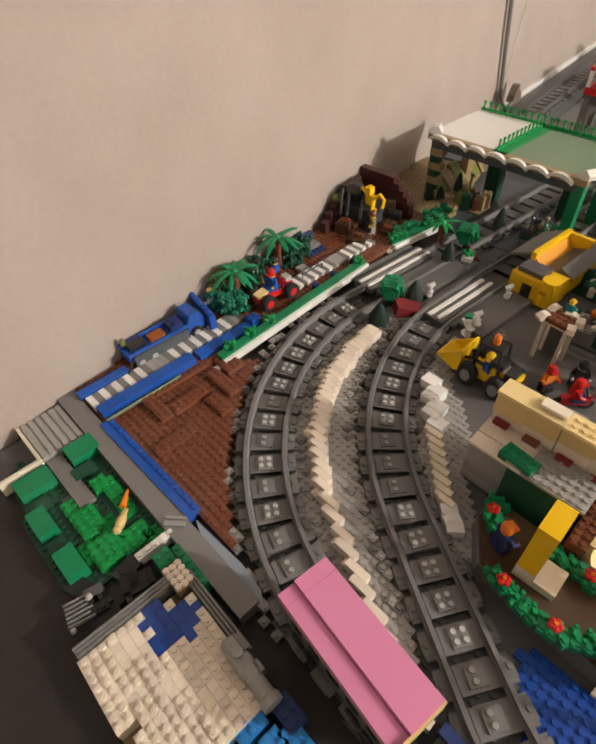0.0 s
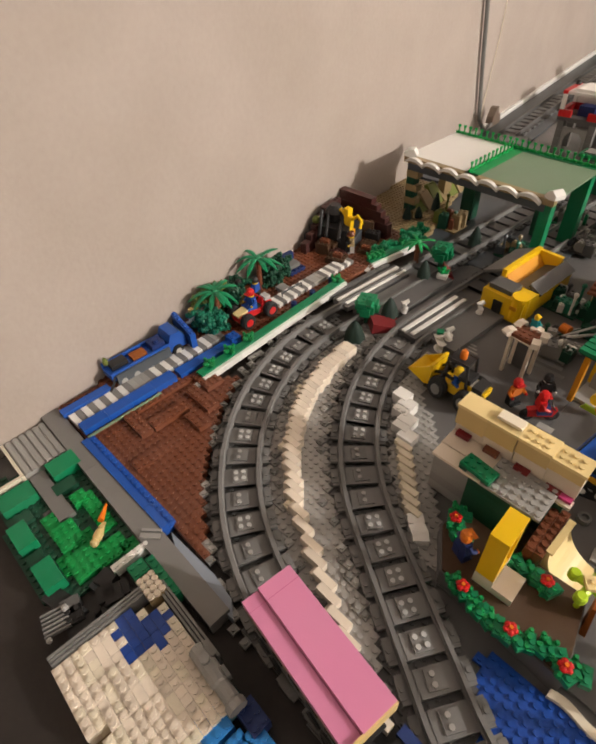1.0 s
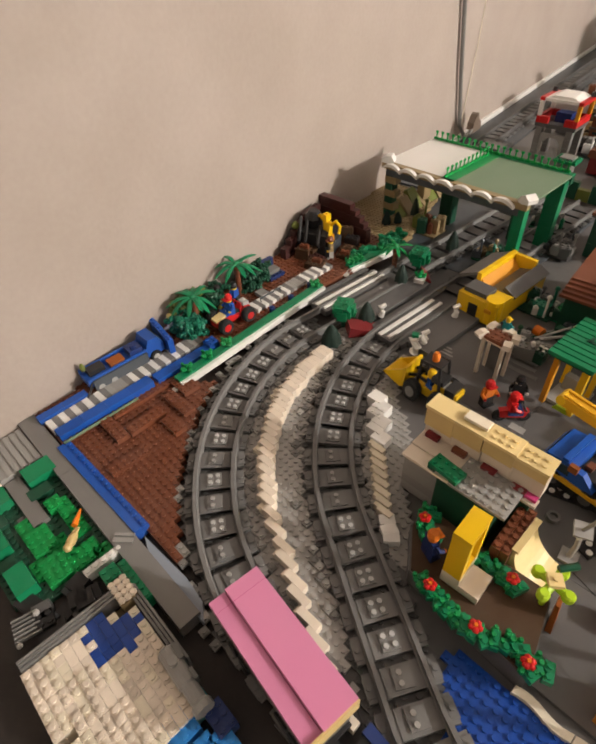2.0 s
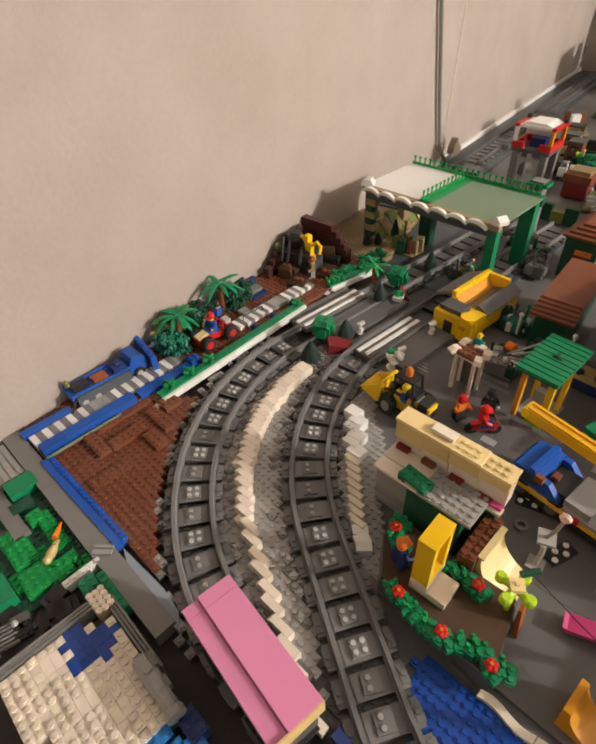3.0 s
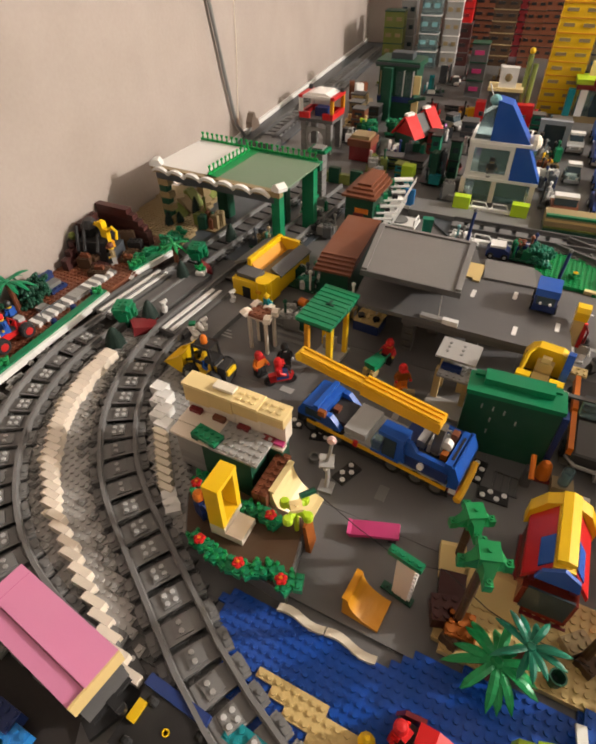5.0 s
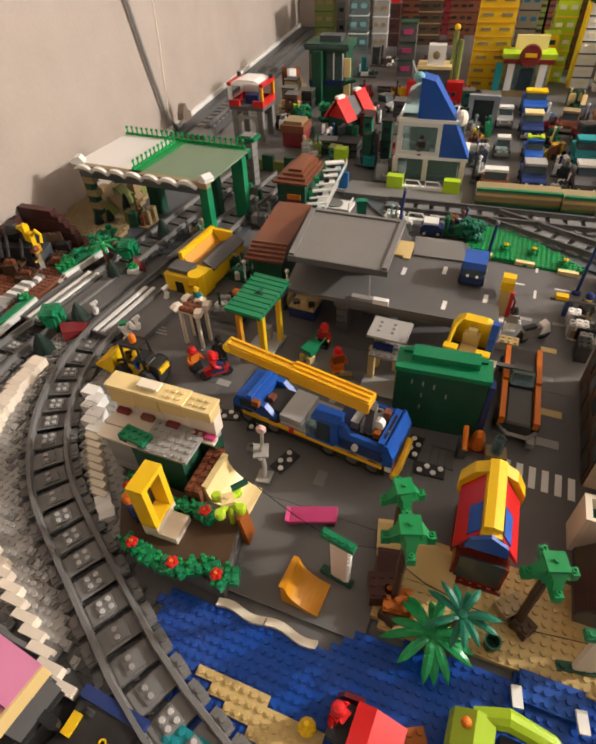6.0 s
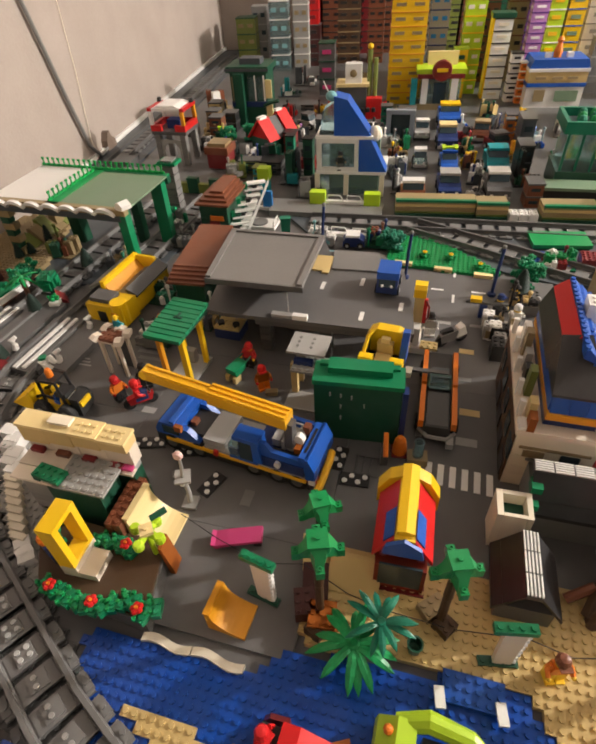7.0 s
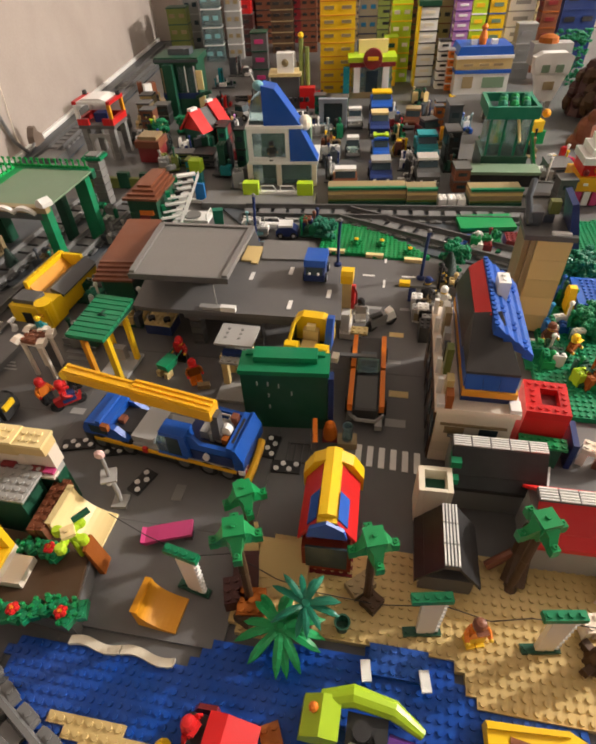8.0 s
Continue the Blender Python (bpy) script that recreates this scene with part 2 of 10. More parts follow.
def round_brick(parent, m, x, y, z, r=0.5, h=3, stud=True, name="round_brick", cone=1.0, label=""):
    return part(name, round_mesh(m, r * U, h * PL, stud, 12, cone), m, parent, label, (x * U, y * U, z * PL))


def wheel(parent, x, y, r, width, rim="light_grey", axis="x", z=None):
    """A tyre with a rim in it, lying on an axis; x, y and r in metres."""
    key = ("tyre", r, width, axis)
    if key not in CACHE:
        h = width / 2
        CACHE[key] = Shape().lathe([(r * 0.55, -h), (r * 0.86, -h), (r, -h * 0.55), (r, h * 0.55), (r * 0.86, h), (r * 0.55, h)], 14, axis=axis).mesh("tyre", "tyre")
        CACHE[key + (rim,)] = None
    rk = ("rim", rim, r, width, axis)
    if rk not in CACHE:
        h = width / 2
        CACHE[rk] = Shape().lathe([(r * 0.3, -h - 0.0007), (r * 0.52, -h - 0.0002), (r * 0.52, h + 0.0002), (r * 0.3, h + 0.0007)], 10, axis=axis).mesh("rim", rim)
    t = part("wheel", CACHE[key], "tyre", parent, "", (x, y, r if z is None else z))
    part("rim", CACHE[rk], rim, t)
    return t

# ---- the room ----
def room():
    X0, X1, Y0, Y1, Z0, Z1 = -0.42, 4.1, -1.7, 2.75, -0.75, 2.02
    for n, b in (("wall_west", (X0 - 0.1, X0, Y0 - 0.1, Y1 + 0.1, Z0, Z1)), ("wall_east", (X1, X1 + 0.1, Y0 - 0.1, Y1 + 0.1, Z0, Z1)),
                 ("wall_north", (X0, X1, Y1, Y1 + 0.1, Z0, Z1)), ("wall_south", (X0, X1, Y0 - 0.1, Y0, Z0, Z1))):
        solo(n, Shape().box(*b), "wall_paint" if n in ("wall_west", "wall_north") else "pale_wall_paint", "uneven warm white painted plaster wall", "wall", kind="structure")
    solo("floor", Shape().box(X0 - 0.1, X1 + 0.1, Y0 - 0.1, Y1 + 0.1, Z0 - 0.05, Z0), "floor_wood", "dark brown floor beneath the table", "floor", kind="structure")
    solo("ceiling", Shape().box(X0 - 0.1, X1 + 0.1, Y0 - 0.1, Y1 + 0.1, Z1, Z1 + 0.05), "ceiling_paint", "plain pale grey ceiling", "ceiling", kind="structure")
    lamp = thing("ceiling_lamp", "round warm ceiling lamp on a thin rod", "lamp", LAMP[0], LAMP[1], 2.02)
    part("canopy", Shape().lathe([(0.05, -0.015), (0.055, 0.0)], 20), "white", lamp)
    part("rod", Shape().lathe([(0.005, -0.22), (0.005, -0.014)], 8), "silver", lamp)
    table = thing("table", "large dark table that carries the whole brick city", "table", 0, 0)
    # front-left corner is extended as a dark stand-in for the shaded floor below
    part("tabletop", Shape().prism([(-0.418, -0.18), (0.10, -0.18), (0.14, -0.040), (1.75, -0.26), (1.75, 2.74), (-0.418, 2.74)], -0.034, -0.004, "z"), "table_wood", table)
    for x, y in ((-0.34, 0.14), (1.65, -0.14), (1.65, 2.64), (-0.34, 2.64), (0.65, 2.64), (0.65, 0.04)):
        part("leg", Shape().block(x, y, -0.75, 0.06, 0.06, 0.716), "table_wood", table)
    # pale board along the wall behind the far line
    solo("baseboard", Shape().box(-0.4195, -0.411, 1.16, 2.74, -0.004, 0.010), "white", "thin white board where table and wall meet", "trim", kind="structure")
    pts = [(-0.411, 1.262 - 0.29 * (z - 0.34), z) for z in (2.015, 1.7, 1.3, 0.9, 0.6)] + [(-0.411, 1.262, 0.34), (-0.411, 1.312, 0.16), (-0.411, 1.350, 0.04), (-0.405, 1.385, 0.002)]
    solo("wall_cable", Shape().tube(pts, 0.0048, 8), "mid_grey", "grey power cable hanging down the wall", "cable")
    pts = [(-0.416, 1.42 - 0.05 * z, z) for z in (2.015, 1.7, 1.3, 0.9, 0.6, 0.34)] + [(-0.416, 1.395, 0.20), (-0.416, 1.372, 0.05), (-0.41, 1.375, 0.002)]
    solo("thin_cable", Shape().tube(pts, 0.0010, 6), "sand", "thin pale cable on the wall beside the dark one", "cable")


room()
plug = thing("power_plug", "small beige plug box where the cable meets the wall", "power plug", -0.4085, 1.452, 0.0)
part("plug_body", Shape().prism([(-0.030, 0.0), (0.026, 0.0), (0.022, 0.020), (0.004, 0.030), (-0.002, 0.046), (-0.012, 0.044), (-0.026, 0.026)], -0.0115, 0.006, "x"), "plug_brown", plug)
part("plug_lead", Shape().tube([(0.004, -0.028, 0.010), (0.006, -0.050, 0.006), (0.004, -0.068, 0.003)], 0.0040, 8), "mid_grey", plug)


def at_board(u, v):
    """From the board's own grid to the room."""
    c, s = math.cos(radians(G)), math.sin(radians(G))
    return 0.30 + c * u - s * v, 0.335 + s * u + c * v


def inside(p, poly):
    x, y, hit = p[0], p[1], False
    for i in range(len(poly)):
        (a, b), (c, d) = poly[i - 1], poly[i]
        if (b > y) != (d > y) and x < (c - a) * (y - b) / (d - b) + a:
            hit = not hit
    return hit


# ---- road plates ----
def road():
    g = thing("road", "smooth dark grey plastic road plates with printed markings", "road", 0, 0, kind="structure")
    for u0, u1, v0, v1 in ((-0.2560, -0.0002, 0.0002, 0.2558), (0.0002, 0.2555, 0.0002, 0.2558), (-0.2560, -0.0002, -0.105, -0.0002), (-0.2560, -0.0002, 0.2562, 0.511),
                           (0.0002, 0.2555, 0.2562, 0.540), (-0.512, -0.2564, 0.13, 0.511), (-0.45, -0.2564, 0.0, 0.1296)):
        x, y = at_board((u0 + u1) / 2, (v0 + v1) / 2)
        part("road_plate", Shape().block(0, 0, -0.0035, u1 - u0, v1 - v0, 0.0035), "road_grey", g, "", (x, y, 0), (0, 0, G))
    # zebra crossing, dashes and faded stop blocks
    for i in range(6):
        part("stripe", Shape().block(0, 0, 0.0, 0.0068, 0.028, 0.0008), "white", g, "white crossing stripe", (0.408 + 0.0128 * i, 0.4415 - 0.0022 * i, 0), (0, 0, G))
    for x, y, w, d, c in ((0.461, 0.537, 0.024, 0.011, "tan"), (0.468, 0.655, 0.020, 0.010, "tan"), (0.453, 0.489, 0.024, 0.012, "light_grey"), (0.402, 0.497, 0.014, 0.010, "light_grey"),
                          (0.458, 0.597, 0.022, 0.008, "mid_grey"), (0.467, 0.858, 0.004, 0.020, "white"), (0.459, 0.785, 0.004, 0.022, "white"), (0.436, 0.81, 0.020, 0.004, "white"),
                          (0.50, 0.805, 0.022, 0.004, "white"), (0.44, 0.72, 0.022, 0.007, "light_grey"), (0.49, 0.715, 0.024, 0.007, "light_grey"), (0.215, 0.385, 0.011, 0.020, "mid_grey"),
                          (0.175, 0.53, 0.008, 0.018, "light_grey"), (0.205, 0.505, 0.008, 0.018, "light_grey"), (0.06, 0.50, 0.018, 0.010, "light_grey"), (0.118, 0.525, 0.012, 0.014, "light_grey"),
                          (0.006, 0.640, 0.044, 0.007, "mid_grey"), (0.014, 0.626, 0.044, 0.007, "mid_grey"), (0.022, 0.612, 0.044, 0.007, "mid_grey"), (0.028, 0.598, 0.044, 0.007, "mid_grey"),
                          (-0.074, 0.590, 0.020, 0.003, "light_grey"), (-0.070, 0.583, 0.020, 0.003, "light_grey"), (-0.066, 0.576, 0.020, 0.003, "light_grey")):
        part("marking", Shape().block(0, 0, 0.0, w, d, 0.0004), c, g, "", (x, y, 0), (0, 0, G))


road()


# ---- railway ----
def arc(c, r, a0, a1, step=4.0):
    n = max(2, int(abs(a1 - a0) / step))
    return [(c[0] + r * math.cos(radians(a0 + (a1 - a0) * i / n)), c[1] + r * math.sin(radians(a0 + (a1 - a0) * i / n))) for i in range(n + 1)]


def line(a, b, step=0.02):
    n = max(1, int(math.dist(a, b) / step))
    return [(a[0] + (b[0] - a[0]) * i / n, a[1] + (b[1] - a[1]) * i / n) for i in range(n + 1)]


def along(pts, pitch, start=0.0):
    """Places and directions at even steps along a line of points."""
    out, left = [], start
    for (a, b), (c, d) in zip(pts, pts[1:]):
        ln = math.dist((a, b), (c, d))
        while left <= ln:
            t = left / ln
            out.append((a + (c - a) * t, b + (d - b) * t, math.degrees(math.atan2(d - b, c - a))))
            left += pitch
        left -= ln
    return out


def sweep(shape, pts, off, prof):
    """A rail of the given (side, height) profile beside a line."""
    rows = []
    for i, p in enumerate(pts):
        a, b = pts[max(i - 1, 0)], pts[min(i + 1, len(pts) - 1)]
        dx, dy = b[0] - a[0], b[1] - a[1]
        ln = math.hypot(dx, dy)
        nx, ny = -dy / ln, dx / ln
        rows.append([(p[0] + nx * (off + s), p[1] + ny * (off + s), z) for s, z in prof])
    n, k = len(prof), len(rows)
    v = [q for r in rows for q in r]
    f = [(i * n + j, i * n + (j + 1) % n, (i + 1) * n + (j + 1) % n, (i + 1) * n + j) for i in range(k - 1) for j in range(n)]
    return shape.add(v, f + [tuple(reversed(range(n))), tuple(range((k - 1) * n, k * n))])


RAIL = [(-0.0032, 0.0035), (0.0032, 0.0035), (0.0032, 0.0058), (0.0020, 0.0068), (0.0020, 0.0128), (-0.0020, 0.0128), (-0.0020, 0.0068), (-0.0032, 0.0058)]
C1, R1, C2, R2 = (0.060, 0.450), 0.317, (0.170, 0.522), 0.318
D11 = (math.sin(radians(11)), math.cos(radians(11)))
END1, END2 = arc(C1, R1, 200, 169)[-1], arc(C2, R2, 200, 169)[-1]
TRACK1 = arc(C1, R1, 266, 169) + line(END1, (END1[0] + 0.62 * D11[0], END1[1] + 0.62 * D11[1]))[1:]
K2 = arc(C2, R2, 232, 200)[0]
BEND = line((0.240, 0.098), (0.195, 0.116)) + line((0.195, 0.116), (0.150, 0.1405))[1:] + line((0.150, 0.1405), (0.108, 0.1675))[1:] + line((0.108, 0.1675), K2)[1:]
TRACK2 = BEND[:-1] + arc(C2, R2, 232, 169) + line(END2, (END2[0] + 0.56 * D11[0], END2[1] + 0.56 * D11[1]))[1:]


def sleeper_mesh(m="rail_grey"):
    s = Shape().box(-0.0108, 0.0108, -0.031, 0.031, 0.0, 0.0032)
    s.box(-0.0108, 0.0108, -0.0155, 0.0155, 0.0, 0.0040)
    s.box(-0.0075, 0.0075, 0.0245, 0.0318, 0.0, 0.0040).box(-0.0075, 0.0075, -0.0318, -0.0245, 0.0, 0.0040)
    s.studs(1, 1, 0.004, 0, 0.028).studs(1, 1, 0.004, 0, -0.028)
    return s.mesh("sleeper", m)


SLEEPER, SHADED_SLEEPER = sleeper_mesh(), sleeper_mesh("dark_grey")
CLIP = Shape().box(-0.0079, 0.0079, -0.0079, 0.0079, 0.004, 0.0062).use(1).studs(2, 2, 0.0062).mesh("stud_plate", "mid_grey", "silver")
CLIP2 = Shape().box(-0.0079, 0.0079, -0.0079, 0.0079, 0.004, 0.0058).use(1).studs(2, 1, 0.0058, 0, 0.002).mesh("stud_plate", "rail_grey", "light_grey")


def railway(label, pts, cut, out, clear, name="railway_track"):
    """cut: stretches of distance along the line, in metres, with no sleepers (the level crossing)."""
    t = thing(name, label, "railway track", 0, 0, group="railway tracks")
    for off in (-0.0203, 0.0203):
        part("rail", sweep(Shape(), pts, off, RAIL), "rail_grey", t)
    rnd = random.Random(len(pts))
    for i, (x, y, a) in enumerate(along(pts, 0.0285, 0.01)):
        d = 0.01 + 0.0285 * i
        if any(p < d < q for p, q in cut):
            continue
        # past the crossing the sleepers are coloured darker, for the tunnel's shade
        if cut and d > cut[0][1]:
            part("sleeper", SHADED_SLEEPER, "dark_grey", t, "", (x, y, 0.0026), (0, 0, a))
            continue
        part("sleeper", SLEEPER, "rail_grey", t, "", (x, y, 0.0026), (0, 0, a))
        part("stud_plate", CLIP if rnd.random() < 0.55 else CLIP2, "light_grey", t, "", (x, y, 0.0026), (0, 0, a + rnd.uniform(-5, 5)))
    # loose ballast plates along both edges
    used = set()
    small = [Shape().block(0, 0, 0, w * U - 2e-4, d * U - 2e-4, PL).studs(w, d, PL).mesh("ballast_plate", m) for w, d, m in ((1, 1, "mid_grey"), (1, 1, "light_grey"), (1, 1, "light_grey"))]
    for i, (x, y, a) in enumerate(along(pts, 0.0088, 0.004)):
        d = 0.004 + 0.0088 * i
        if any(p < d < q for p, q in cut) or d > 0.62:
            continue
        for side in (-1, 1):
            if rnd.random() < (0.75 if side == out else 0.36) and d > clear[side == out]:
                o = side * (0.0362 + 0.005 * rnd.random())
                bx, by = x - math.sin(radians(a)) * o, y + math.cos(radians(a)) * o
                c, s = math.cos(radians(G)), math.sin(radians(G))
                u, v = round((c * bx + s * by) / U + 0.5) - 0.5, round((-s * bx + c * by) / U + 0.5) - 0.5
                if (u, v) in used:
                    continue
                used.add((u, v))
                k = rnd.choice((0, 0, 0, 2, 3, 5, 5))
                part("ballast_plate", small[k % 3], "mid_grey", t, "", (U * (c * u - s * v), U * (s * u + c * v), 0.0 if k < 3 else 0.0010), (0, 0, G))
    return t


def length_to(pts, k):
    return sum(math.dist(a, b) for a, b in zip(pts[:k], pts[1 : k + 1]))


L1, L2 = length_to(TRACK1, len(arc(C1, R1, 266, 169)) - 1), length_to(TRACK2, len(BEND) - 1 + len(arc(C2, R2, 232, 169)) - 1)
railway("dark grey curved plastic track on grey ballast, outer loop", TRACK1, [(L1 - 0.005, L1 + 0.165)], 1, (0.05, 0.08))
railway("dark grey curved plastic track on grey ballast, inner loop", TRACK2, [(L2 - 0.035, L2 + 0.115)], 1, (0.42, 0.24))


def crossing():
    """Dark road slabs round the rails where the street crosses both lines, with pairs of white strips."""
    g = thing("level_crossing", "dark grey road slabs across both tracks with paired white strips", "level crossing", 0, 0)
    a = -11.0
    for (x, y), w, ln in (((-0.303, 0.640), 0.016, 0.15), ((-0.196, 0.640), 0.046, 0.15), ((-0.088, 0.620), 0.042, 0.13)):
        part("road_slab", Shape().block(0, 0, 0.0, w, ln, 0.0088), "road_grey", g, "", (x, y, 0), (0, 0, a))
    for (x, y), ln in (((-0.2535, 0.624), 0.140), ((-0.1385, 0.610), 0.126)):
        part("road_slab", Shape().block(0, 0, 0.0, 0.033, ln, 0.0086), "road_grey", g, "", (x, y, 0), (0, 0, a))
        for o in (-0.0068, 0.0068):
            part("white_strip", Shape().block(0, 0, 0.0086, 0.0058, ln - 0.006, 0.0022), "white", g, "worn white strip", (x + o, y, 0), (0, 0, a))
        for o in (-0.027, 0.027):
            part("road_slab", Shape().block(0, 0, 0.0, 0.0075, ln, 0.0086), "road_grey", g, "", (x + o, y, 0), (0, 0, a))


crossing()


def studded(name, poly, m, z0, h, label, category, kind="structure", rz=G, ribs=None):
    """A studded plate cut to an outline on the board's grid; its studs are real."""
    c, s = math.cos(radians(rz)), math.sin(radians(rz))
    loc = [(c * x + s * y, -s * x + c * y) for x, y in poly]
    xs, ys = [p[0] for p in loc], [p[1] for p in loc]
    cells = {(i, j) for i in range(math.floor(min(xs) / U), math.ceil(max(xs) / U)) for j in range(math.floor(min(ys) / U), math.ceil(max(ys) / U)) if inside(((i + 0.5) * U, (j + 0.5) * U), loc)}
    sh = Shape()
    for i, j in sorted(cells):
        x, y = i * U, j * U
        v = [(x, y, z0 + h), (x + U, y, z0 + h), (x + U, y + U, z0 + h), (x, y + U, z0 + h)]
        sh.add(v, [(0, 1, 2, 3)])
        for di, dj, a, b in ((-1, 0, (0, 0), (0, 1)), (1, 0, (1, 0), (1, 1)), (0, -1, (0, 0), (1, 0)), (0, 1, (0, 1), (1, 1))):
            if (i + di, j + dj) not in cells:
                p, q = (x + a[0] * U, y + a[1] * U), (x + b[0] * U, y + b[1] * U)
                sh.add([(*p, z0), (*q, z0), (*q, z0 + h), (*p, z0 + h)], [(0, 1, 2, 3)])
        sh.studs(1, 1, z0 + h, x + U / 2, y + U / 2)
    return solo(name, sh, m, label, category, rz=rz, kind=kind)


# grey ground plates between and beside the tracks
studded("ballast_ground", arc(C1, 0.288, 268, 160) + arc(C2, 0.352, 172, 232)[:-2] + [(0.02, 0.195), (0.06, 0.155), (0.045, 0.14)], "ballast_grey", -0.0035, 0.0045, "light grey studded plates between the two curved tracks", "baseplate")
studded("inner_ground", arc(C2, 0.286, 176, 236) + [(0.03, 0.262), (0.05, 0.285), (-0.005, 0.35), (-0.02, 0.40), (-0.075, 0.46)], "light_grey", -0.0035, 0.0045, "grey studded plates inside the curved track", "baseplate")
studded("outer_ground", [(-0.12, 0.155)] + arc(C1, 0.352, 240, 165) + arc(C1, 0.288, 165, 262) + [(0.06, 0.10), (-0.05, 0.118)], "dark_grey", -0.0035, 0.0035, "dark studded plates under the outer track", "baseplate")
studded("track_ground", arc(C2, 0.350, 170, 232) + [(0.17, 0.07), (0.22, 0.13)] + arc(C2, 0.288, 232, 170), "dark_grey", -0.0035, 0.0034, "dark studded plates under the inner track", "baseplate")

# ---- kinds of small things ----
def figure(x, y, z, rz, torso, legs, head="skin", hat="", pose_kind="stand", label="", category="toy figure", group="toy figures", tilt=0):
    """A small plastic figure, one plain mesh."""
    key = ("fig", torso, legs, head, hat, pose_kind)
    if key not in CACHE:
        s = Shape().use(0)
        lo = 0.0
        if pose_kind == "stand":
            s.box(-0.0076, -0.0004, -0.0038, 0.0038, 0, 0.0115).box(0.0004, 0.0076, -0.0038, 0.0038, 0, 0.0115)
            s.box(-0.0076, -0.0004, -0.0070, -0.0036, 0, 0.003).box(0.0004, 0.0076, -0.0070, -0.0036, 0, 0.003)
            s.box(-0.0078, 0.0078, -0.0040, 0.0040, 0.0113, 0.0140)
            lo = 0.014
        elif pose_kind == "sit":
            s.box(-0.0076, -0.0004, -0.0125, 0.0038, 0, 0.0062).box(0.0004, 0.0076, -0.0125, 0.0038, 0, 0.0062)
            lo = 0.006
        s.use(1).prism([(-0.0078, lo), (0.0078, lo), (0.0058, lo + 0.0125), (-0.0058, lo + 0.0125)], -0.0038, 0.0038, "y")
        for q in (-1, 1):
            s.tube([(q * 0.0066, 0, lo + 0.0112), (q * 0.0094, -0.001, lo + 0.0060), (q * 0.0096, -0.0062, lo + 0.0032)], 0.0023, 6)
        s.use(2)
        for q in (-1, 1):
            s.ball(q * 0.0096, -0.0074, lo + 0.0030, 0.0021, n=6, m=4)
        s.lathe([(0.0026, lo + 0.0125), (0.0049, lo + 0.0138), (0.0051, lo + 0.0195), (0.0046, lo + 0.0212)], 12)
        if hat:
            s.use(3).lathe([(0.0056, lo + 0.0165), (0.0058, lo + 0.0205), (0.0040, lo + 0.0242), (0.0012, lo + 0.0250)], 12)
            s.box(-0.0050, 0.0050, -0.0084, -0.0040, lo + 0.0178, lo + 0.0188)
        CACHE[key] = s.mesh("toy_figure", legs, torso, head, hat or "black")
    ob = tagged(new("toy_figure", CACHE[key]), label, category, group)
    ob.matrix_basis = pose(x, y, z, tilt, 0, rz)
    return ob


def flower_bush(parent, x, y, z, bloom, rz=0):
    """A leafy sprig with one bloom."""
    if "sprig" not in CACHE:
        s = Shape()
        rnd = random.Random(5)
        for k in range(4):
            a = k * math.pi / 2
            c, q = 0.0052 * math.cos(a), 0.0052 * math.sin(a)
            s.lathe([(0.0022, 0.0), (0.0036, 0.0012), (0.0036, 0.0040), (0.0020, 0.0052)], 8, (c, q, 0.001 + 0.0014 * (k % 2)))
            s.lathe([(0.0018, 0.0), (0.0026, 0.0010), (0.0018, 0.0032)], 7, (c * 1.5, q * 1.5, 0.0055))
        s.cyl(0, 0, 0, 0.0022, 0.010, 8)
        CACHE["sprig"] = s.mesh("sprig", "leaf_green")
    p = part("sprig", CACHE["sprig"], "leaf_green", parent, "", (x, y, z), (0, 0, rz))
    if bloom:
        key = ("bloom", bloom)
        if key not in CACHE:
            s = Shape()
            for k in range(5):
                a = 2 * math.pi * k / 5
                s.ball(0.0024 * math.cos(a), 0.0024 * math.sin(a), 0.0, 0.0023, 0.0023, 0.0015, 7, 4)
            s.use(1).cyl(0, 0, 0.0, 0.0013, 0.0022, 6)
            CACHE[key] = s.mesh("bloom", bloom, "orange")
        part("bloom", CACHE[key], bloom, p, "", (0, 0, 0.0115))
    return p


def palm(x, y, z, height, leaves, ln, label, lean=0.0, m="green", spread=1.0, seed=1):
    rnd = random.Random(seed)
    t = thing("palm_tree", label, "palm tree", x, y, z)
    rings = []
    n = max(3, int(height / 0.008))
    for k in range(n):
        h = height * k / n
        rings += [(0.0048, h), (0.0038, h + height / n * 0.9)]
    part("trunk", Shape().lathe(rings, 10), "brown", t)
    for k in range(leaves):
        a = 2 * math.pi * k / leaves + rnd.uniform(-0.2, 0.2)
        part("leaf", Shape().blade((0, 0, height), a, ln * rnd.uniform(0.85, 1.1), ln * 0.23, ln * rnd.uniform(0.2, 0.65) * spread, ln * rnd.uniform(0.5, 0.8)), m, t)
    part("crown_knob", Shape().lathe([(0.0045, height - 0.002), (0.0052, height + 0.002), (0.0030, height + 0.005)], 10), m, t)
    return t


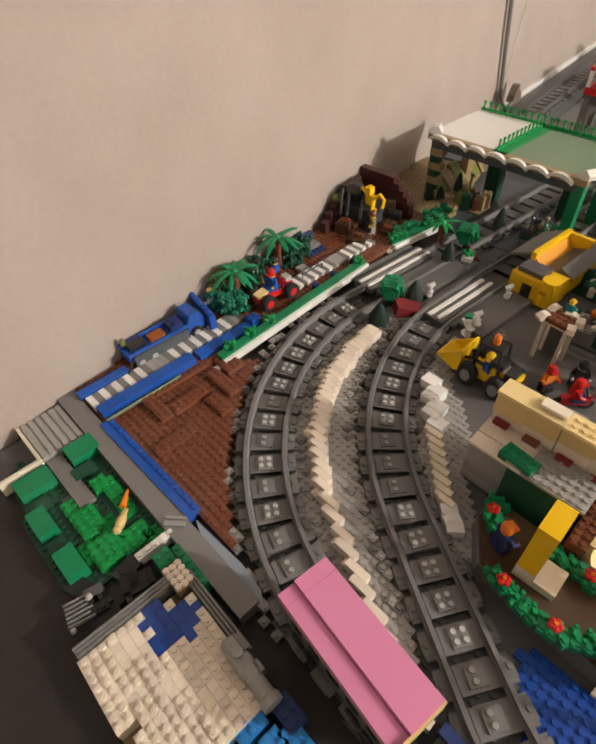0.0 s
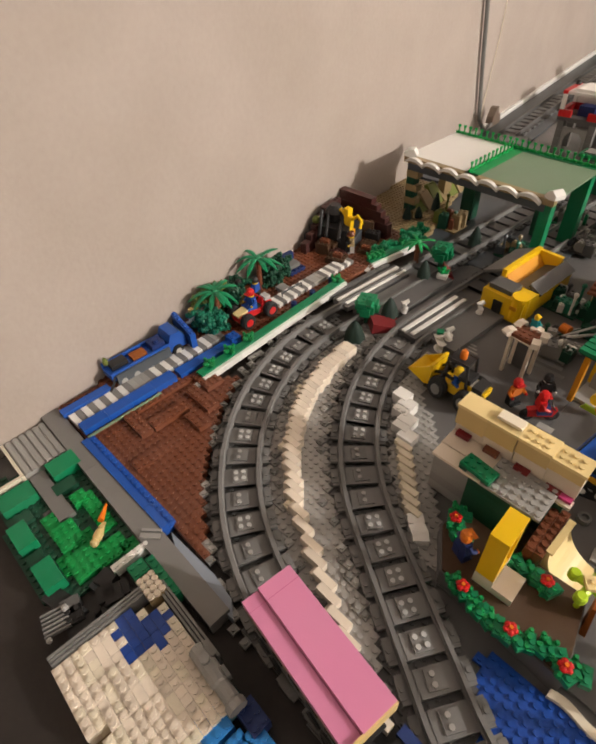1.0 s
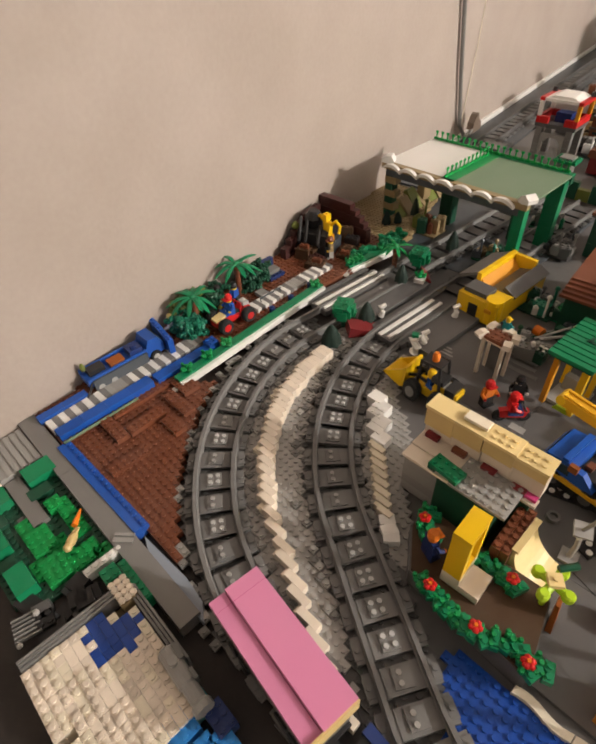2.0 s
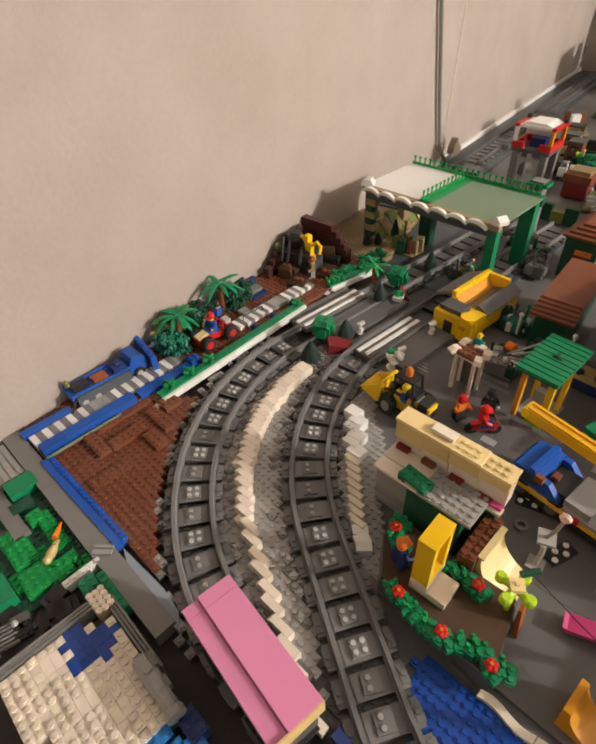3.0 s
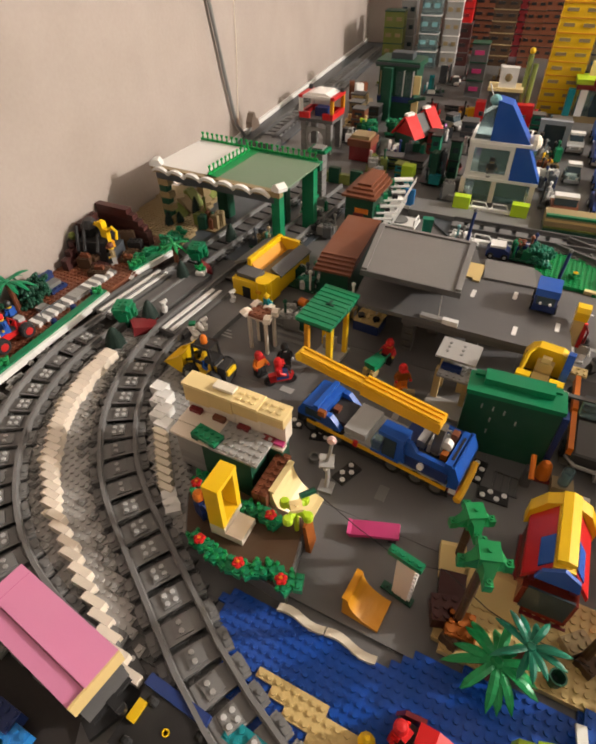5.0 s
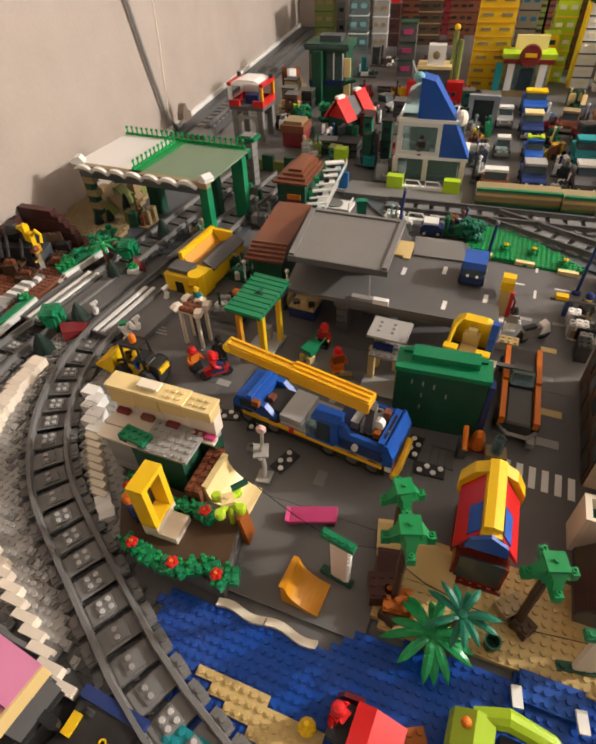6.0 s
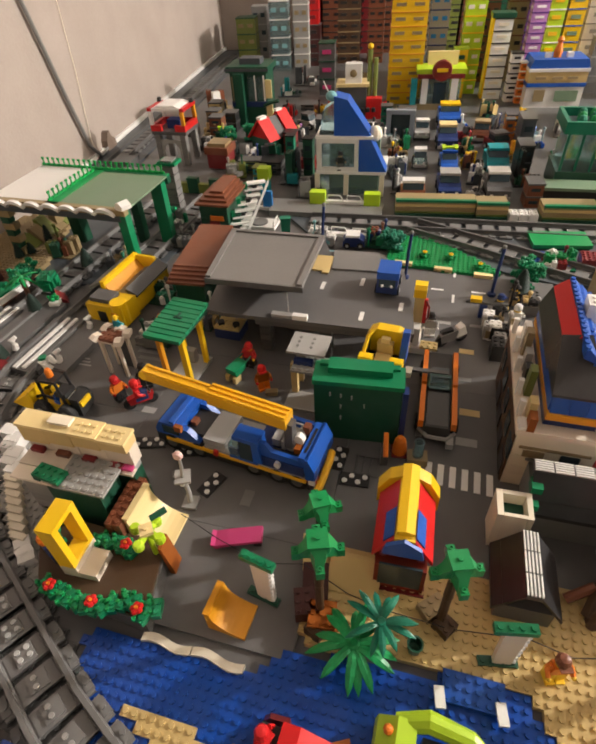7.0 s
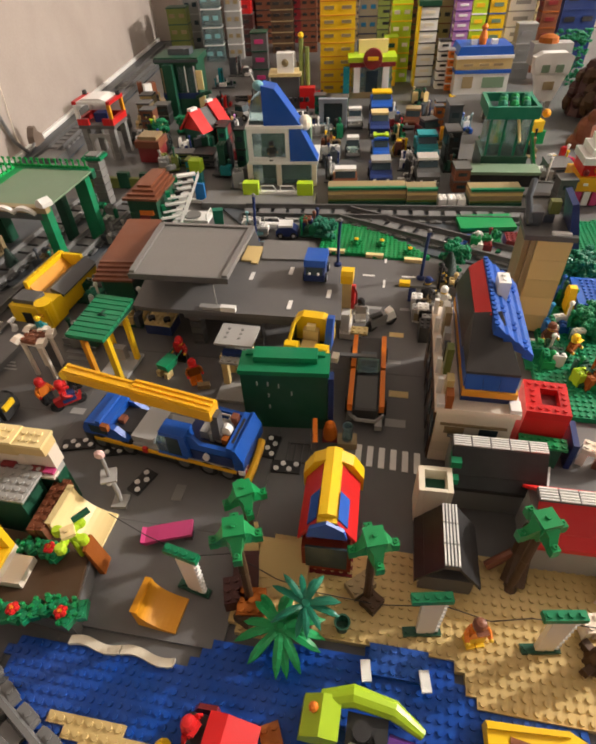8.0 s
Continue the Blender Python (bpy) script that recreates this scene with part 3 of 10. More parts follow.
def arm_tree(x, y, z, rz, tiers, label, trunk_h=0.022):
    """A tree of square foliage pieces, each with four drooping arms that end in open knobs."""
    if "arms" not in CACHE:
        s = Shape().box(-0.0100, 0.0100, -0.0100, 0.0100, 0.0060, 0.0134).studs(1, 1, 0.0134)
        lo, hi = 0.0062, 0.0096
        v = [(a * lo, b * lo, -0.0120) for a, b in ((-1, -1), (1, -1), (1, 1), (-1, 1))] + [(a * hi, b * hi, 0.0059) for a, b in ((-1, -1), (1, -1), (1, 1), (-1, 1))]
        s.add(v, [(3, 2, 1, 0), (4, 5, 6, 7), (0, 1, 5, 4), (1, 2, 6, 5), (2, 3, 7, 6), (3, 0, 4, 7)])
        for k in range(4):
            a = k * math.pi / 2
            c, q = math.cos(a), math.sin(a)
            R = lambda u, v, w: (c * u - q * v, q * u + c * v, w)  # noqa: E731
            pr = [(0.0095, 0.0110), (0.0140, 0.0052), (0.0190, -0.0010), (0.0190, -0.0085), (0.0140, -0.0080), (0.0080, -0.0030)]
            v = [R(u, side * (0.0080 if u < 0.01 else 0.0042), w) for side in (-1, 1) for u, w in pr]
            s.add(v, [tuple(range(6)), tuple(range(11, 5, -1))] + [(i, (i + 1) % 6, 6 + (i + 1) % 6, 6 + i) for i in range(6)])
            p = R(0.0210, 0, 0)
            s.box(p[0] - 0.0042, p[0] + 0.0042, p[1] - 0.0042, p[1] + 0.0042, -0.0095, -0.0010)
            s.lathe([(0.0027, -0.0010), (0.0027, 0.0008), (0.0014, 0.0008), (0.0014, -0.0006)], 8, (p[0], p[1], 0.0))
        CACHE["arms"] = s.mesh("foliage", "leaf_green")
    t = thing("toy_tree", label, "tree", x, y, z, rz, group="brick trees")
    part("trunk", Shape().lathe([(0.0080, 0), (0.0048, 0.006), (0.0046, trunk_h * 0.5), (0.0052, trunk_h * 0.52), (0.0044, trunk_h + 0.003)], 10), "soil", t)
    for k in range(tiers):
        part("foliage", CACHE["arms"], "leaf_green", t, "", (0.002 * k, 0.004 * k, trunk_h + 0.019 * k), (0, 0, 20 * k))
    return resize(t, 0.79, 1.0)


def pine(x, y, z, h, r, label, m="pine_dark", tiers=6):
    """A moulded conifer: ragged skirts on a stem."""
    key = ("pine", h, r, m, tiers)
    if key not in CACHE:
        s = Shape().use(1).cyl(0, 0, 0, r * 0.22, h * 0.25, 8).use(0)
        n = 14
        for k in range(tiers):
            z0, z1 = h * (0.14 + 0.8 * k / tiers), h * (0.14 + 0.8 * (k + 1.25) / tiers)
            rr = r * (1 - 0.80 * (k / tiers) ** 1.8)
            v = [(rr * (1 if i % 2 else 0.82) * math.cos(2 * math.pi * i / n), rr * (1 if i % 2 else 0.82) * math.sin(2 * math.pi * i / n), z0 + (0 if i % 2 else 0.04 * h)) for i in range(n)]
            v += [(rr * 0.28 * math.cos(2 * math.pi * i / n), rr * 0.28 * math.sin(2 * math.pi * i / n), min(z1, h)) for i in range(n)]
            s.add(v, [(i, (i + 1) % n, n + (i + 1) % n, n + i) for i in range(n)] + [tuple(range(n, 2 * n)), tuple(reversed(range(n)))])
        CACHE[key] = s.mesh("pine_tree", m, "brown")
    return solo("pine_tree", CACHE[key], m, label, "tree", x, y, z, group="pine trees")


def hedge(x, y, z, rz, w, d, h, label, m="green", bloom=""):
    """A clump of leaf pieces: overlapping knobbly lobes."""
    t = thing("bush", label, "bush", x, y, z, rz)
    rnd = random.Random(int(1e4 * (x + 2 * y)))
    n = max(4, int(w * d / 2.2e-5))
    for k in range(n):
        a, b, c = rnd.uniform(-0.5, 0.5) * w, rnd.uniform(-0.5, 0.5) * d, rnd.uniform(0.0, 1.0) * h
        s = Shape()
        r = rnd.uniform(0.0036, 0.0055)
        for q in range(4):
            e = q * math.pi / 2 + 0.3
            s.lathe([(r * 0.35, 0), (r * 0.55, r * 0.3), (r * 0.55, r), (r * 0.3, r * 1.3)], 7, (r * 0.75 * math.cos(e), r * 0.75 * math.sin(e), 0))
        s.cyl(0, 0, 0, r * 0.45, r * 1.4, 7)
        part("leaf_piece", s, m, t, "", (a, b, min(c, h - 0.003)), (rnd.uniform(-20, 20), rnd.uniform(-20, 20), rnd.uniform(0, 90)))
    return t


# ---- pink wagon over the outer track ----
def pink_wagon():
    t = thing("railway_wagon", "railway wagon with a two-level pink roof and tan frame", "railway wagon", 0.0085, 0.1295, 0.0128, -14)
    L, W = 0.118, 0.045
    part("roof", Shape().box(-L / 2, L / 2, -0.0075, W / 2, 0.055, 0.0625).box(-L / 2 + 0.001, L / 2 - 0.001, -0.0080, -0.0074, 0.05, 0.0600), "pink", t, "smooth pink roof panel")
    part("roof_step", Shape().box(-L / 2, L / 2, -W / 2, -0.0085, 0.052, 0.0592), "pink", t, "lower pink roof panel")
    part("roof_step", Shape().box(-L / 2 + 0.012, -L / 2 + 0.0122, -W / 2, W / 2, 0.0625, 0.0626), "magenta", t)
    part("cornice", Shape().box(-L / 2 + 0.0005, L / 2 - 0.0005, -W / 2 + 0.0005, W / 2 - 0.0005, 0.0450, 0.0520), "dark_tan", t)
    part("cornice", Shape().box(L / 2 - 0.0006, L / 2 + 0.0014, -W / 2, W / 2, 0.0455, 0.0620), "tan", t, "tan end board")
    part("body", Shape().box(-L / 2 + 0.003, L / 2 - 0.003, -W / 2 + 0.003, W / 2 - 0.003, 0.010, 0.0450), "dark_grey", t)
    for k in range(5):
        for q in (-1, 1):
            part("window", Shape().block(-0.042 + 0.021 * k, q * (W / 2 - 0.003), 0.024, 0.013, 0.0012, 0.015), "dark_glass", t)
    part("chassis", Shape().box(-L / 2, L / 2, -W / 2 + 0.004, W / 2 - 0.004, 0.006, 0.010), "black", t)
    for x in (-0.040, -0.024, 0.024, 0.040):
        for q in (-1, 1):
            part("wheel", Shape().lathe([(0.0075, -0.002), (0.0068, 0.002)], 14, axis="y"), "black", t, "", (x, q * 0.0195, 0.0072))
    for q in (-1, 1):
        part("coupling", Shape().box(q * L / 2 - 0.004, q * L / 2 + 0.008, -0.004, 0.004, 0.006, 0.012).cyl(q * (L / 2 + 0.008), 0, 0.004, 0.0045, 0.007, 10), "black", t)


pink_wagon()


# ---- pale stepped border along the ballast ----
def border():
    t = thing("ballast_border", "stepped cream-white bricks lining the curved ballast", "brick border", 0, 0)
    rnd = random.Random(3)
    pts = arc((0.066, 0.449), 0.262, 173, 236, 1.0) + line((-0.081, 0.232), (-0.020, 0.192)) + line((-0.020, 0.192), (0.062, 0.140))
    rows = set()
    c, s = math.cos(radians(G)), math.sin(radians(G))
    for i, (x, y, a) in enumerate(along(pts, 0.0040, 0.002)):
        wide = i < 70
        u, v = round((c * x + s * y) / (U / 2)) / 2, round((-s * x + c * y) / U)
        if v in rows:
            continue
        rows.add(v)
        w = 2.4 if wide else 3
        px, py = U * (c * u - s * v), U * (s * u + c * v)
        place = lambda q: (px + q * U * c, py + q * U * s)  # noqa: E731
        part("brick", brick_mesh("cream_white", w, 1, 4.4 if wide else 3.8, False), "cream_white", t, "", (*place(0), 0.001), (0, 0, G))
        if wide:
            part("stud_brick", brick_mesh("cream_white", 1, 1, 3.6, True), "cream_white", t, "", (*place(-w / 2), 0.001), (0, 0, G))
            if i > 14 and rnd.random() < 0.2:
                part("stud_brick", brick_mesh("sand", 1, 1, 2, True), "sand", t, "", (*place(-w / 2 - 1), 0.001), (0, 0, G))
        elif rnd.random() < 0.5:
            part("stud_brick", brick_mesh("cream_white", 1, 1, 2, True), "cream_white", t, "", (*place(-w / 2), 0.001), (0, 0, G))


border()


def inner_border():
    t = thing("ballast_border", "white corner bricks and thin cream bricks along the inner ballast", "brick border", 0, 0)
    for i in range(6):
        x, y = -0.0885 + 0.0058 * i, 0.437 - 0.0100 * i
        part("brick", brick_mesh("white", 2.5, 2, 5 - 0.3 * i, i == 2), "white", t, "", (x + (0.0032 if i % 2 else -0.0032), y, 0.001 + 0.0002 * i), (0, 0, G))
    rnd = random.Random(8)
    for i, (x, y, a) in enumerate(along(line((-0.054, 0.377), (-0.003, 0.306)), 0.0058)):
        part("brick", brick_mesh("sand", 2.1, 0.85, 2.6 + i % 2, False), "sand", t, "", (x - 0.0020 + 0.0012 * (1 if i % 2 else -1), y, 0.001), (0, 0, G))
    for x, y, r in ((0.002, 0.301, 40), (0.009, 0.293, 52), (0.015, 0.287, 35)):
        part("brick", brick_mesh("white", 2, 1.4, 3, False), "white", t, "", (x, y, 0.001), (0, 0, r))


inner_border()


# ---- raised brown bank on the wall side ----
def brown_bank():
    poly = [(-0.350, 0.170), (-0.128, 0.143)] + arc(C1, 0.357, 238, 196) + [(-0.318, 0.325)]
    studded("brown_ground", poly, "brown", -0.0035, 0.0080, "reddish brown studded plates with raised ledges", "baseplate")
    t = thing("brown_ledges", "stacked reddish brown bricks on the brown plates", "brick ledge", 0, 0, 0.0045, G)
    rnd = random.Random(11)
    c, s = math.cos(radians(-G)), math.sin(radians(-G))
    for x, y, w, d, h in ((-0.322, 0.215, 6, 2, 2), (-0.300, 0.246, 6, 2, 2), (-0.268, 0.262, 4, 2, 2),
                          (-0.290, 0.290, 6, 2, 2), (-0.308, 0.318, 3, 4, 2), (-0.270, 0.196, 6, 2, 1)):
        part("brick", brick_mesh("brown", w, d, h, True), "brown", t, "", (c * x - s * y, s * x + c * y, 0), (0, 0, rnd.choice((0, 0, 90))))
    # blue kerb along the near edge, dark grey edge wall outside it
    b = thing("blue_kerb", "glossy blue brick kerb round the brown plates", "kerb", 0, 0)
    for i, (x, y, a) in enumerate(along(line((-0.346, 0.1600), (-0.181, 0.1430)), 0.032, 0.016)):
        part("brick", brick_mesh("blue", 4, 1, 5, False), "blue", b, "", (x, y, -0.002), (0, 0, a))
        part("brick", brick_mesh("blue", 4, 1, 4.2, True), "blue", b, "", (x + 0.0008, y + 0.008, -0.002), (0, 0, a))
    part("pale_panel", Shape().prism([(-0.181, 0.145), (-0.116, 0.1405), (-0.088, 0.134), (-0.074, 0.122), (-0.100, 0.1225), (-0.150, 0.1285)], -0.003, 0.0075, "z"), "pale_blue", b, "pale translucent blue panel")
    e = thing("edge_wall", "long smooth dark grey edge wall of the city board", "wall edge", 0, 0)
    for i, (x, y, a) in enumerate(along(line((-0.420, 0.1595), (-0.062, 0.1122)), 0.1135, 0.0567)):
        part("panel", Shape().block(0, 0, -0.004, 0.1132, 0.021, 0.0165), "edge_grey", e, "", (x, y, 0), (0, 0, a))
    part("pale_clip", Shape().block(0, 0, 0.013, 0.020, 0.005, 0.0018).block(0, 0.006, 0.013, 0.020, 0.003, 0.0018), "light_grey", e, "", (-0.190, 0.128, 0), (0, 0, 35))


brown_bank()


def strip_path():
    base = [(-0.419, 0.165), (-0.352, 0.165), (-0.318, 0.325), (-0.296, 0.60), (-0.264, 0.79), (-0.419, 0.81)]
    studded("bank_ground", base, "brown", -0.0035, 0.0125, "brown studded bank between the wall and the railway", "baseplate")
    studded("tunnel_bank", [(-0.419, 0.812), (-0.264, 0.792), (-0.262, 0.83), (-0.300, 1.02), (-0.419, 1.02)], "dark_tan", -0.0035, 0.0115, "dull tan studded bank beside the tunnel", "baseplate")
    # slate colour stands in for the shade that the tunnel roof casts here
    solo("tunnel_ground", Shape().prism([(-0.300, 0.790), (-0.055, 0.770), (-0.010, 1.10), (-0.285, 1.12)], -0.0034, 0.0009, "z"), "slate", "ground under the tunnel tracks, slate-dark for the roof's shade", "baseplate", kind="structure")
    for n, (a, b), k in (("long", ((-0.3805, 0.168), (-0.3575, 0.392)), 14), ("short", ((-0.343, 0.492), (-0.324, 0.660)), 11)):
        t = thing("striped_path", "footpath of alternating pale and dark grey tiles", "footpath", 0, 0, group="footpaths")
        ln = math.dist(a, b)
        ang = math.degrees(math.atan2(b[1] - a[1], b[0] - a[0])) - 90
        for i in range(2 * k):
            f = (i + 0.5) / (2 * k)
            x, y = a[0] + (b[0] - a[0]) * f, a[1] + (b[1] - a[1]) * f
            m = ("light_grey" if i in (10, 12, 26) else "white") if i % 2 == 0 else ("light_grey" if i in (11,) else "edge_grey")
            part("tile", Shape().block(0, 0, 0.0092, 0.0225, ln / (2 * k) - 0.0003, 0.0066), m, t, "", (x, y, 0), (0, 0, ang))
    k = thing("blue_kerb", "blue brick kerbs on both sides of the striped path", "kerb", 0, 0)
    for a, b, h in (((-0.3605, 0.167), (-0.344, 0.30), 6), ((-0.344, 0.30), (-0.332, 0.385), 5), ((-0.400, 0.166), (-0.392, 0.232), 6)):
        for x, y, ang in along(line(a, b), 0.032, 0.016):
            part("brick", brick_mesh("blue", 4, 2 if x > -0.385 else 1.4, h - 3, False), "blue", k, "", (x, y, 0.009), (0, 0, ang))
    part("trim_strip", Shape().block(0, 0, 0.010, 0.0015, 0.10, 0.003), "sage", k, "thin pale green strip", (-0.3415, 0.215, 0), (0, 0, -7))
    part("brick", brick_mesh("blue", 2, 2, 4, True), "blue", k, "", (-0.332, 0.392, 0.009), (0, 0, G))


strip_path()


def blue_hauler():
    t = thing("toy_truck", "long low blue flatbed truck parked by the wall", "truck", -0.395, 0.292, 0.009, -8)
    part("bed", Shape().box(-0.013, 0.013, -0.055, 0.03, 0.012, 0.020).box(-0.014, -0.011, -0.055, 0.03, 0.02, 0.026).box(0.011, 0.014, -0.055, 0.03, 0.02, 0.024), "blue", t, "blue loading bed")
    part("cab", Shape().prism([(0.03, 0.01), (0.055, 0.01), (0.055, 0.024), (0.048, 0.036), (0.034, 0.036), (0.03, 0.026)], -0.014, 0.014, "x"), "blue", t)
    part("windscreen", Shape().prism([(0.0552, 0.024), (0.0485, 0.036), (0.0495, 0.0365), (0.0565, 0.0245)], -0.011, 0.011, "x"), "dark_glass", t)
    part("chassis", Shape().box(-0.010, 0.010, -0.052, 0.050, 0.006, 0.012), "black", t)
    part("load", Shape().box(-0.006, 0.008, -0.02, 0.0, 0.02, 0.026), "rust", t)
    part("side_skirt", Shape().box(0.0142, 0.0172, -0.050, 0.028, 0.006, 0.0215), "slate", t, "dark grey side skirt")
    part("engine", Shape().box(-0.008, 0.010, 0.008, 0.026, 0.0202, 0.0300).cyl(0.004, 0.016, 0.030, 0.004, 0.005, 8), "dark_blue", t)
    part("load", Shape().box(-0.010, 0.004, -0.048, -0.026, 0.0202, 0.0270), "black", t, "dark load block")
    part("lever", Shape().tube([(0.012, -0.050, 0.02), (0.016, -0.056, 0.012), (0.020, -0.064, 0.006)], 0.0014), "black", t)
    part("lamp", Shape().lathe([(0.003, 0.026), (0.004, 0.030), (0.002, 0.036)], 8, (-0.008, -0.05, 0)), "olive", t)
    for y in (-0.042, -0.024, 0.04):
        for q in (-1, 1):
            wheel(t, q * 0.013, y, 0.0085, 0.008)
    w = thing("blue_panel_wall", "blue brick wall standing across the bank", "brick wall", -0.392, 0.357, 0.009, -16)
    for i in range(3):
        brick(w, "blue", 8, 1, 3, 0, 0, 3 * i, studs=i == 2)


blue_hauler()
palm(-0.384, 0.416, 0.009, 0.050, 11, 0.037, "small palm with drooping green leaves on a brown stem", seed=3, m="green")
palm(-0.392, 0.515, 0.009, 0.052, 11, 0.037, "small palm with drooping green leaves on a brown stem", seed=5, m="green")
hedge(-0.380, 0.395, 0.009, 0, 0.05, 0.03, 0.028, "dense dark green bush under the palm", "sea_green")
hedge(-0.392, 0.545, 0.009, 0, 0.04, 0.05, 0.034, "tall dark bush by the wall", "dark_green")
hedge(-0.404, 0.420, 0.009, 0, 0.02, 0.06, 0.046, "olive shrub against the wall", "olive")
hedge(-0.395, 0.460, 0.009, 0, 0.035, 0.05, 0.034, "dark green bush by the wall", "dark_green")
figure(-0.405, 0.386, 0.012, -60, "white", "brown", "tan", "", "sit", "small figure with a pale top beside the palm")
figure(-0.392, 0.470, 0.009, -70, "black", "tan", "skin", "black", label="dark figure standing beneath the palm")
figure(-0.378, 0.490, 0.009, -80, "blue", "black", "skin", "black", label="blue-shirted figure near the path")


def buggy(x, y, z, rz):
    t = thing("toy_buggy", "red open buggy with big black tyres and a tan bonnet", "toy car", x, y, z, rz)
    part("body", Shape().prism([(-0.030, 0.009), (0.030, 0.009), (0.030, 0.017), (0.006, 0.020), (-0.004, 0.016), (-0.014, 0.016), (-0.020, 0.022), (-0.030, 0.020)], -0.0085, 0.0085, "x"), "red", t)
    part("bonnet", Shape().prism([(0.004, 0.0195), (0.030, 0.0165), (0.030, 0.020), (0.006, 0.024)], -0.0065, 0.0065, "x"), "cream", t, "cream bonnet")
    part("roll_bar", Shape().tube([(-0.008, -0.012, 0.016), (-0.008, -0.014, 0.030), (0.008, -0.014, 0.030), (0.008, -0.012, 0.016)], 0.0014), "red", t)
    part("engine", Shape().box(-0.006, 0.006, -0.030, -0.020, 0.020, 0.027), "silver", t)
    part("driver_seat", Shape().box(-0.006, 0.006, -0.012, -0.002, 0.016, 0.020), "black", t)
    for yy in (-0.021, 0.021):
        for q in (-1, 1):
            wheel(t, q * 0.015, yy, 0.0115, 0.011, "red")
    figure(x, y, z + 0.018, rz + 180, "blue", "blue", "skin", "red", "sit", "driver in blue sitting in the red buggy")


buggy(-0.345, 0.447, 0.0135, 172)


def kerbs():
    for a, b in (((-0.314, 0.316), (-0.293, 0.604)), ((-0.287, 0.672), (-0.265, 0.752))):
        t = thing("garden_kerb", "low white kerb with a green plate on top", "kerb", 0, 0, group="garden kerbs")
        for x, y, ang in along(line(a, b), 0.032, 0.014):
            part("brick", brick_mesh("white", 4, 1, 3, False), "white", t, "", (x + 0.003, y, 0.004), (0, 0, ang))
            part("plate", brick_mesh("green", 4, 1.5, 1, False), "green", t, "", (x - 0.0035, y, 0.0138), (0, 0, ang))
        part("end_slope", slope_mesh("white", 1, 2, 2, 0.4), "white", t, "", (a[0] + 0.001, a[1] - 0.008, 0.004), (0, 0, G))
        for f in (0.06, 0.18, 0.30, 0.95):
            flower_bush(t, a[0] + (b[0] - a[0]) * f - 0.005, a[1] + (b[1] - a[1]) * f, 0.017, "")
    s = thing("bench", "grey bench with a dark tube rail on the bank", "bench", -0.352, 0.53, 0.009, -8)
    brick(s, "light_grey", 4, 2, 2, 0, 0, 0, studs=False, name="seat")
    part("rail", Shape().tube([(0.014, -0.02, 0), (0.014, -0.02, 0.014), (0.014, 0.02, 0.014), (0.014, 0.02, 0)], 0.0013), "slate", s)
    p = thing("blue_armchair", "blue and grey seat block at the wall", "armchair", -0.385, 0.585, 0.009, -8)
    brick(p, "dark_blue", 4, 4, 2, 0, 0, 0, name="base")
    brick(p, "mid_grey", 2, 3, 2, 0, 0, 2, name="cushion", studs=False)
    brick(p, "dark_blue", 1, 4, 5, -2, 0, 2, name="backrest", studs=False)
    for x, y in ((-0.312, 0.505), (-0.308, 0.545), (-0.305, 0.59)):
        b = thing("flower_tub", "small dark blue tub beside the striped path", "flower tub", x - 0.004, y, 0.009, G, group="flower tubs")
        round_brick(b, "dark_blue", 0, 0, 0, 0.6, 3)


kerbs()


